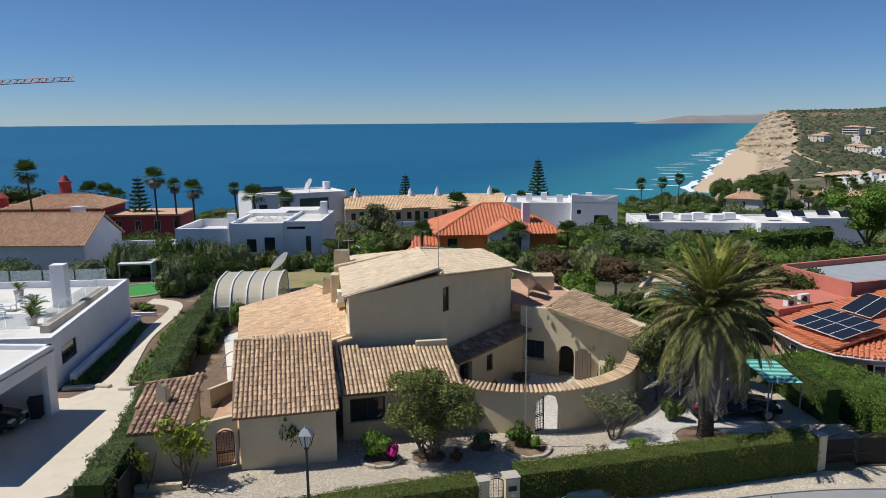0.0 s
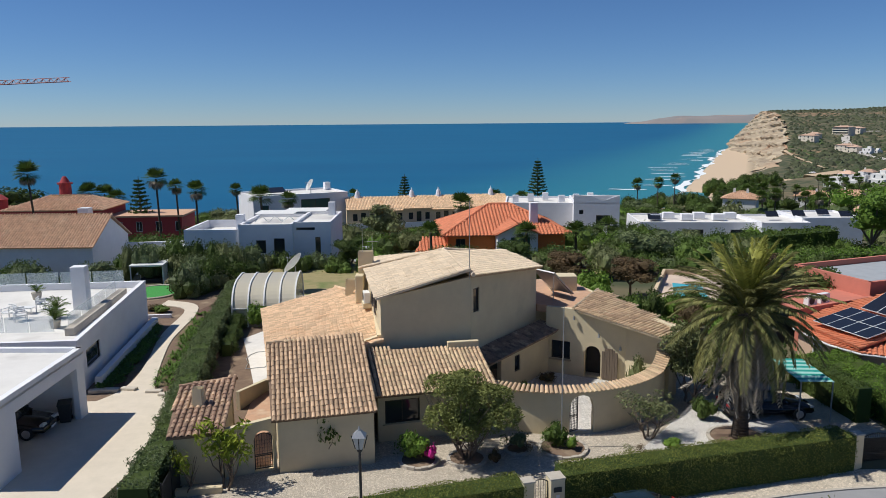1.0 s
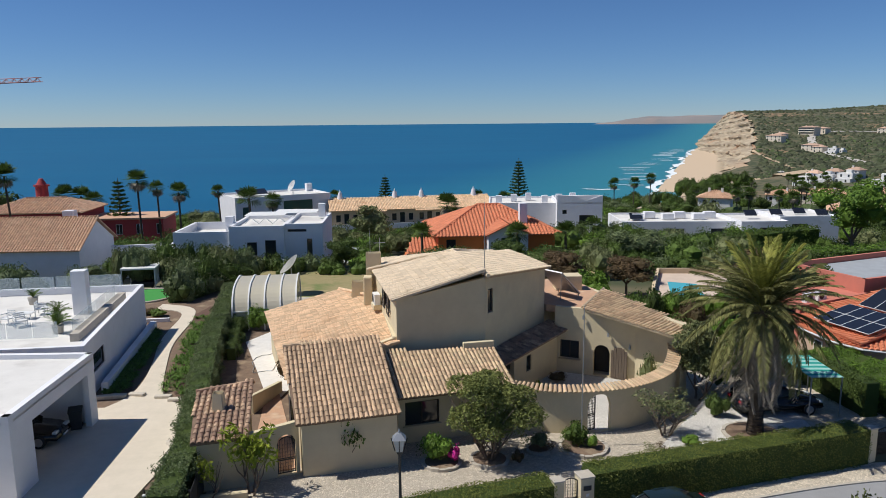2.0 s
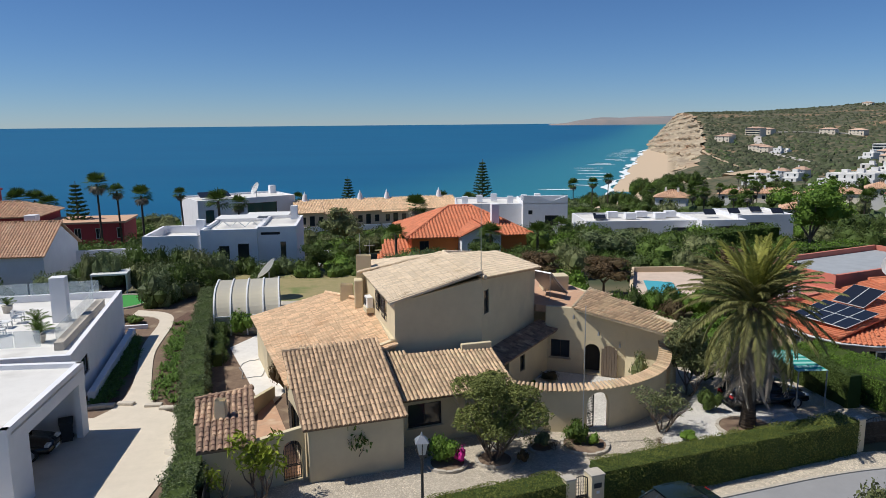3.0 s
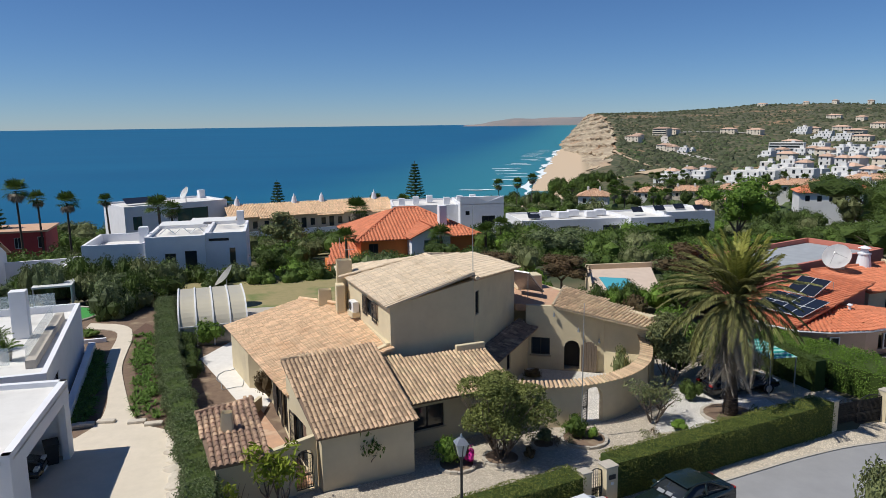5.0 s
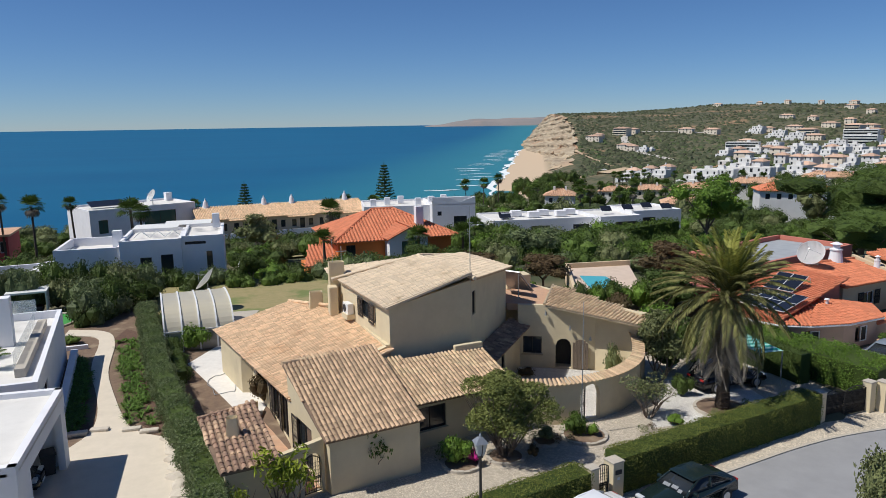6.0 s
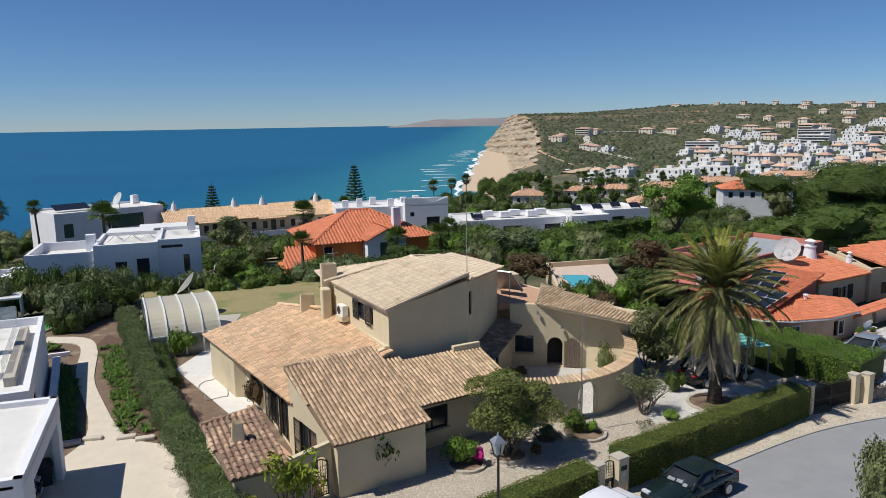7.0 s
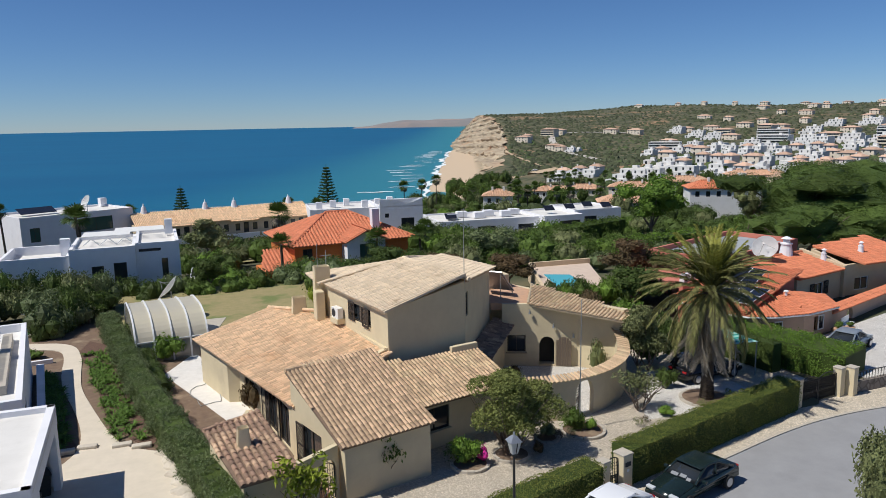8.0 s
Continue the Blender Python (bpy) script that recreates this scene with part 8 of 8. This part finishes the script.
def apartment(at, w, d, storeys, label, wall_mat, rz, roof=None, name="apartment_building", setback=0.0, band=0.0, opening=1.0):
    """A far building: storeys that may step back, windows, balcony fronts, and a hip or flat roof."""
    b = thing(name, at, label, "building", "town buildings", rz)
    h = storeys * 3.0
    nb = max(2, int(w / 5.0))
    for s in range(storeys):
        y0, x0 = setback * s, (w * 0.16 * s if setback else 0.0)
        part("storey", prism(bmesh.new(), [(x0, y0), (w, y0), (w, d), (x0, d)], -3 if s == 0 else s * 3.0 + 0.002, s * 3.0 + 3.0), wall_mat, b)
        if band:
            part("balcony", box(bmesh.new(), ((x0 + w) / 2, y0 - band / 2, s * 3.0 + 0.5), (w - x0, band, 0.95)), wall_mat, b)
            part("loggia", box(bmesh.new(), ((x0 + w) / 2, y0 - 0.02, s * 3.0 + 1.75), (w - x0 - 1.2, 0.06, 1.5)), GLASS, b)
            continue
        for i in range(nb):
            x = x0 + (w - x0) * (i + 0.5) / nb
            wide, lo = (opening * 1.5, 0.3) if (i + s) % 3 == 0 else (opening, 0.9)
            part("window", box(bmesh.new(), (x, y0 - 0.02, s * 3.0 + (lo + 2.4) / 2), (wide, 0.08, 2.4 - lo)), GLASS, b)
        part("side_window", box(bmesh.new(), (x0 - 0.02, y0 + (d - y0) * 0.4, s * 3.0 + 1.6), (0.08, opening, 1.4)), GLASS, b)
    if roof:
        bm = bmesh.new()
        v = [bm.verts.new(p) for p in ((-0.6, -0.7, h), (w + 0.6, -0.7, h), (w + 0.6, d + 0.6, h), (-0.6, d + 0.6, h), (w * 0.28, d / 2, h + 1.9), (w * 0.72, d / 2, h + 1.9))]
        for q in ((0, 1, 5, 4), (1, 2, 5), (2, 3, 4, 5), (3, 0, 4), (3, 2, 1, 0)):
            bm.faces.new([v[k] for k in q])
        part("roof", bm, roof, b)
        part("chimney", box(bmesh.new(), (w * 0.3, d * 0.4, h + 1.7), (0.8, 0.8, 1.8)), wall_mat, b)
    else:
        xr = w * 0.16 * (storeys - 1) if setback else 0.0
        part("roof", box(bmesh.new(), ((xr + w) / 2, (d + setback * (storeys - 1)) / 2, h + 0.12), (w - xr - 0.6, d - setback * (storeys - 1) - 0.6, 0.26)), WHITE_ROOF, b)
        part("stair_head", box(bmesh.new(), (w * 0.65, d * 0.7, h + 1.1), (3.2, 3.0, 2.2)), wall_mat, b)
    return b


CREAMWALL = mat("cream_render", (0.74, 0.66, 0.54), (0.66, 0.58, 0.47), 0.3, 0.9)
TOWNWHITE = mat("town_white_render", (0.70, 0.69, 0.67), (0.62, 0.61, 0.59), 0.3, 0.9)
SALMON = mat("salmon_town_roof", (0.58, 0.39, 0.28), (0.50, 0.33, 0.24), 0.3, 0.9, rand=0.2)
protos = [
    apartment((0, 0, 0), 11, 9, 2, "white cubic town house with dark windows", TOWNWHITE, 0, setback=2.2),
    apartment((0, 0, 0), 12, 9, 2, "cream town house with a salmon hip roof", CREAMWALL, 0, SALMON),
    apartment((0, 0, 0), 24, 11, 3, "white block of flats with stepped storeys", TOWNWHITE, 0, setback=1.5),
    apartment((0, 0, 0), 20, 10, 2, "cream terrace with a salmon tiled roof", CREAMWALL, 0, SALMON),
    apartment((0, 0, 0), 34, 12, 4, "long white block of flats with dark balcony bands", TOWNWHITE, 0, band=1.2),
    apartment((0, 0, 0), 9, 8, 1, "low white bungalow in the town", TOWNWHITE, 0),
    apartment((0, 0, 0), 22, 12, 3, "cream block of flats with balcony bands", CREAMWALL, 0, SALMON, band=1.0),
    apartment((0, 0, 0), 8, 8, 2, "small white town house with a salmon roof", TOWNWHITE, 0, SALMON, opening=0.9),
]
used = set()
rng = random.Random(5)


def put_town(i, az, r, turn=0.0, lift=0.0):
    """A building in the town, az degrees from the street's axis and r metres out; its front looks to the sea."""
    x, y = r * math.sin(radians(az)), r * math.cos(radians(az))
    if coast(x, y) < 90:
        return
    m = pose(x, y, ground_z(x, y) + lift, 0, 0, -az - 30 + turn)
    if i in used:
        copy_thing(protos[i], m)
    else:
        used.add(i)
        protos[i].matrix_basis = m


# the large white block by the beach, its neighbours and the white units before it
for k, (az, r) in enumerate(((32.6, 430), (33.5, 425), (34.4, 432), (35.2, 440), (36.0, 425))):
    put_town(2, az, r, 8 * (k % 3) - 4)
for k in range(9):
    put_town((0, 5, 7)[k % 3], 28.3 + 0.42 * k, 500 + 9 * (k % 3), 10 * (k % 2))
# bands of houses up the slope: distance, number, first and last bearing, kinds
BANDS = [(340, 9, 36.5, 60, (1, 7, 0)), (385, 14, 37, 62, (0, 7, 5)), (430, 18, 37, 62, (0, 5, 7)), (480, 22, 37, 63, (0, 7, 5)), (530, 24, 36.5, 63, (0, 7, 1)),
         (590, 24, 35, 63, (0, 5, 1)), (650, 24, 35, 63, (0, 7, 0)), (715, 20, 35.5, 64, (2, 6, 0)), (790, 20, 36, 64, (2, 2, 6)), (860, 15, 36, 64, (2, 4, 6)),
         (930, 14, 37, 64, (4, 2, 3)), (1010, 14, 37, 65, (2, 3, 6)), (1090, 15, 32.6, 66, (1, 3, 3)), (1200, 10, 38, 66, (3, 1)), (1400, 8, 42, 67, (1, 3))]
for r, n, a0, a1, kinds in BANDS:
    for j in range(n):
        put_town(rng.choice(kinds), a0 + (a1 - a0) * (j + rng.uniform(0.1, 0.9)) / n, r * rng.uniform(0.96, 1.04), rng.uniform(-18, 18))
# resort houses on the hill above the cliff, and roofs along the skyline
for az, r, k in ((25.5, 905, 3), (26.1, 925, 1), (26.6, 960, 3), (27.2, 985, 1), (28.7, 1030, 6), (29.5, 1045, 3), (28.9, 890, 3), (29.6, 880, 1), (30.4, 870, 0), (31.0, 880, 5)):
    put_town(k, az, r, rng.uniform(-8, 8))
for az in range(36, 70, 2):
    put_town(rng.choice((1, 3)), az + rng.uniform(0, 1.5), 1800, rng.uniform(-20, 20))
# salmon roofs close to the pines
for i, (az, r, w, up) in enumerate(((26.4, 335, 26, 1), (28.6, 325, 18, 1), (37.2, 215, 20, 4.5), (32.2, 318, 20, 1), (35.9, 300, 20, 3), (41.2, 345, 26, 2), (21.5, 250, 10, 0), (30.2, 210, 14, 0))):
    x, y = r * math.sin(radians(az)), r * math.cos(radians(az))
    b = house("salmon_roof_house", (x, y, ground_z(x, y) + up), -az + 8 * (i % 3 - 1), "white house with an orange hip roof" if i == 2 else "pale house with salmon clay tile roofs")
    block(b, 0, w, 0, 10, -2 - up, 5.0, TOWNWHITE if i % 2 == 0 else CREAMWALL, [(1.5 + 3 * k, 2.7 + 3 * k, 2.6, 4.2) for k in range(int(w / 3.4))])
    tiles = TILE_RED if i == 2 else TILE_PINK
    for poly in ([(-0.6, -0.6, 5.0), (w + 0.6, -0.6, 5.0), (w - 4, 5, 7.0), (4, 5, 7.0)], [(w + 0.6, -0.6, 5.0), (w + 0.6, 10.6, 5.0), (w - 4, 5, 7.0)], [(w + 0.6, 10.6, 5.0), (-0.6, 10.6, 5.0), (4, 5, 7.0), (w - 4, 5, 7.0)], [(-0.6, 10.6, 5.0), (-0.6, -0.6, 5.0), (4, 5, 7.0)]):
        tiled_roof("roof_slope", poly, tiles, b, pitch=0.6, exposure=0.7, base=tiles)
    for k in range(2):
        boxpart("chimney", (w * 0.3 + k * w * 0.4, 4.0, 7.0), (0.7, 0.7, 2.0), TOWNWHITE, b)

# scrub and woods on the hills, and trees between the houses
rg = np.random.default_rng(4)


def clump_field(name, count, pick, rlo, rhi, material, label):
    """Uneven low mounds of scrub, past counting."""
    base = np.array([(1, 0, 0), (0.4, 0.8, 0.1), (-0.6, 0.7, 0), (-1, -0.1, 0), (-0.4, -0.9, 0.1), (0.5, -0.8, 0), (0.5, 0.2, 0.75), (-0.3, 0.4, 0.85), (-0.2, -0.45, 0.75), (0.1, 0, 1.0)])
    tri = [(0, 1, 6), (1, 7, 6), (1, 2, 7), (2, 3, 7), (3, 8, 7), (3, 4, 8), (4, 5, 8), (5, 6, 8), (5, 0, 6), (6, 7, 9), (7, 8, 9), (8, 6, 9)]
    v, f, k = [], [], 0
    made = 0
    while made < count:
        x, y = pick()
        made += 1
        if (y <= 520 and coast(x, y) < 105) or (y > 520 and coast(x, y) < lerp_table(BEACH, y) + lerp_table(WALLW, y) + 6):
            continue
        s = rg.uniform(rlo, rhi)
        a = rg.uniform(0, 6.28)
        c, sn = math.cos(a), math.sin(a)
        q = base * (1 + rg.normal(size=base.shape) * 0.16) * s
        q = np.stack([q[:, 0] * c - q[:, 1] * sn + x, q[:, 0] * sn + q[:, 1] * c + y, q[:, 2] * rg.uniform(0.55, 0.95) + ground_z(x, y) - 0.2 * s], 1)
        v.append(q)
        f += [(p + k, r + k, t + k) for p, r, t in tri]
        k += len(base)
    return tagged(raw(name, np.concatenate(v), f, material), label=label, category="vegetation", kind="stuff")


def polar(a0, a1, r0, r1):
    def pick():
        a, r = radians(rg.uniform(a0, a1)), r0 * (r1 / r0) ** rg.uniform(0, 1)
        return r * math.sin(a), r * math.cos(a)
    return pick


SCRUB = mat("hill_scrub_leaf", (0.045, 0.058, 0.026), (0.07, 0.078, 0.036), 0.05, 0.9, island=0.4)
clump_field("hill_scrub", 15000, polar(18, 68, 560, 2300), 1.6, 4.5, SCRUB, "dark green coastal scrub covering the hills")
clump_field("cliff_scrub", 2600, polar(21, 34, 520, 1300), 1.2, 3.2, SCRUB, "low dark green scrub behind the cliff edge")
clump_field("valley_trees", 3600, polar(22, 66, 200, 1000), 1.8, 4.4, mat("valley_tree_leaf", (0.045, 0.07, 0.022), (0.07, 0.095, 0.03), 0.1, 0.9, island=0.4), "dark trees between the town houses")
for i in range(76):
    az, r = (rng.uniform(19, 58), rng.uniform(200, 430)) if i < 46 else (rng.uniform(20, 33), rng.uniform(330, 480))
    x, y = r * math.sin(radians(az)), r * math.cos(radians(az))
    if coast(x, y) > 80:
        fan_palm((x, y, ground_z(x, y)), rng.uniform(7, 11), "fan palm standing among the town houses", i, rng.uniform(1.8, 2.4), group="town palms")
for i in range(60):
    az, r = (rng.uniform(13.5, 24.5), rng.uniform(300, 470)) if i % 2 else (rng.uniform(20.5, 25.5), rng.uniform(500, 600))
    x, y = r * math.sin(radians(az)), r * math.cos(radians(az))
    if coast(x, y) > 12:
        bush((x, y, ground_z(x, y) - 0.3), rng.uniform(4, 6.5), rng.uniform(5, 9), rng.choice([L_DARK, L_MID, L_DARK]), "dark tree above the near end of the beach", i, "garden_tree", "tree", size=0.1, count=1100, group="town trees")
for i in range(70):
    az, r = rng.uniform(17, 58), rng.uniform(180, 420)
    x, y = r * math.sin(radians(az)), r * math.cos(radians(az))
    if coast(x, y) > 60 and free(x, y, 4):
        m = rng.choice([L_DARK, L_MID, L_DARK, L_OLIVE])
        bush((x, y, ground_z(x, y) - 0.3), rng.uniform(3, 5), rng.uniform(4.5, 7.5), m, "dark garden tree among the town houses", i, "garden_tree", "tree", size=0.13, count=800, group="town trees")

# pale tracks and a sandy car park on the hill


def track(name, rows, width, material, label, category):
    """A ribbon draped over the ground; rows of (degrees, metres) seen from the villa."""
    pts = [Vector((r * math.sin(radians(a)), r * math.cos(radians(a)))) for a, r in rows]
    line = [p.lerp(q, k / 12) for p, q in zip(pts, pts[1:]) for k in range(12)] + [pts[-1]]
    line = [sum((line[max(0, min(len(line) - 1, i + d))] for d in range(-4, 5)), Vector((0, 0))) / 9 for i in range(len(line))]
    v, f = [], []
    for i, p in enumerate(line):
        d = (line[min(i + 1, len(line) - 1)] - line[max(0, i - 1)]).normalized()
        n_ = Vector((-d.y, d.x)) * width / 2
        for q in (p - n_, p + n_):
            v.append((q.x, q.y, ground_z(q.x, q.y) + 0.9))
        if i:
            f.append((2 * i - 2, 2 * i - 1, 2 * i + 1, 2 * i))
    return tagged(raw(name, v, f, material), label=label, category=category, kind="structure")


SANDY = mat("sandy_track", (0.52, 0.40, 0.26), (0.44, 0.33, 0.21), 0.05, 0.95)
PALEROAD = mat("pale_concrete_road", (0.52, 0.48, 0.43), (0.46, 0.43, 0.39), 0.05, 0.9)
track("hill_road", [(30.6, 1058), (30.0, 1090), (29.5, 1020), (29.6, 950), (30.2, 890), (31.2, 845), (32.2, 812), (33.2, 770)], 9, PALEROAD, "pale concrete road winding up the hill", "road")
track("upper_road", [(30.4, 1056), (33.2, 1075), (36.5, 1046)], 7, PALEROAD, "pale road along the upper slope", "road")
RED_EARTH = mat("bare_red_earth", (0.42, 0.25, 0.14), (0.34, 0.20, 0.12), 0.05, 0.95)
track("dirt_track", [(25.5, 870), (25.2, 930), (25.6, 985), (25.1, 1030), (24.7, 1200), (24.3, 1480), (24.1, 1640)], 15, RED_EARTH, "red earth footpath along the cliff top", "track")
track("dirt_track", [(25.1, 890), (24.7, 830), (24.35, 784), (23.9, 735)], 12, SANDY, "sandy footpath down to the beach", "track")
track("dirt_track", [(25.6, 870), (26.3, 800), (27.2, 760), (28.6, 720)], 4, SANDY, "sandy footpath across the scrub", "track")
track("car_park", [(25.7, 640), (26.6, 625), (27.8, 600), (29.2, 565)], 26, SANDY, "sandy beach car park", "car park")
fc = car("beach_car", (0, 0, 0), 0, WHITEPAINT, "car parked on the sandy beach car park")
for i in range(9):
    a, r = radians(26.0 + 0.2 * i), 612 - 4 * i + 3 * (i % 3)
    x, y = r * math.sin(a), r * math.cos(a)
    m_ = pose(x, y, ground_z(x, y) + 0.95, 0, 0, 60 + 9 * i)
    if i:
        copy_thing(fc, m_)
    else:
        fc.matrix_basis = m_

# breaking waves along the beach
FOAM = mat("sea_foam", (0.85, 0.87, 0.87), (0.7, 0.75, 0.76), 0.2, 0.8)
v, f = [], []
rng = random.Random(12)


def shore(c, y):
    return 165 + (c + (y - 500) * 0.40) / 0.917


n = 160
for i in range(n + 1):
    y = 430 + 900 * i / n
    c = 3 + 3 * math.sin(y * 0.03) + 2 * math.sin(y * 0.11)
    w = 3.0 + 3.5 * noise.noise((y * 0.05, 1, 0)) + 2.0 * math.sin(y * 0.045 + 1)
    v += [(shore(c - max(1.0, w), y), y, SEA + 0.3), (shore(c + max(1.0, w * 0.6), y), y, SEA + 0.35)]
    if i:
        f.append((2 * i - 2, 2 * i - 1, 2 * i + 1, 2 * i))
for j in range(19):
    y0 = 540 + j * 44 + rng.uniform(-12, 12)
    ln, w = rng.uniform(14, 34), rng.uniform(1.4, 3.6)
    c1 = rng.uniform(-26, -4)
    k = len(v)
    for i in range(15):
        t = i / 14
        x, y = shore(c1, y0) - ln * t, y0 + 7 * t + 1.6 * math.sin(t * 9 + j)
        ww = w * math.sin(math.pi * min(0.97, 0.08 + t * 0.9)) * (0.55 + 0.45 * abs(noise.noise((t * 5, j, 0)) * 2))
        v += [(x, y - ww, SEA + 0.3), (x, y + ww, SEA + 0.45)]
        if i:
            a = k + 2 * i
            f.append((a - 2, a - 1, a + 1, a))
tagged(raw("surf", v, f, FOAM), label="white breaking waves along the sandy beach", category="water", kind="stuff")
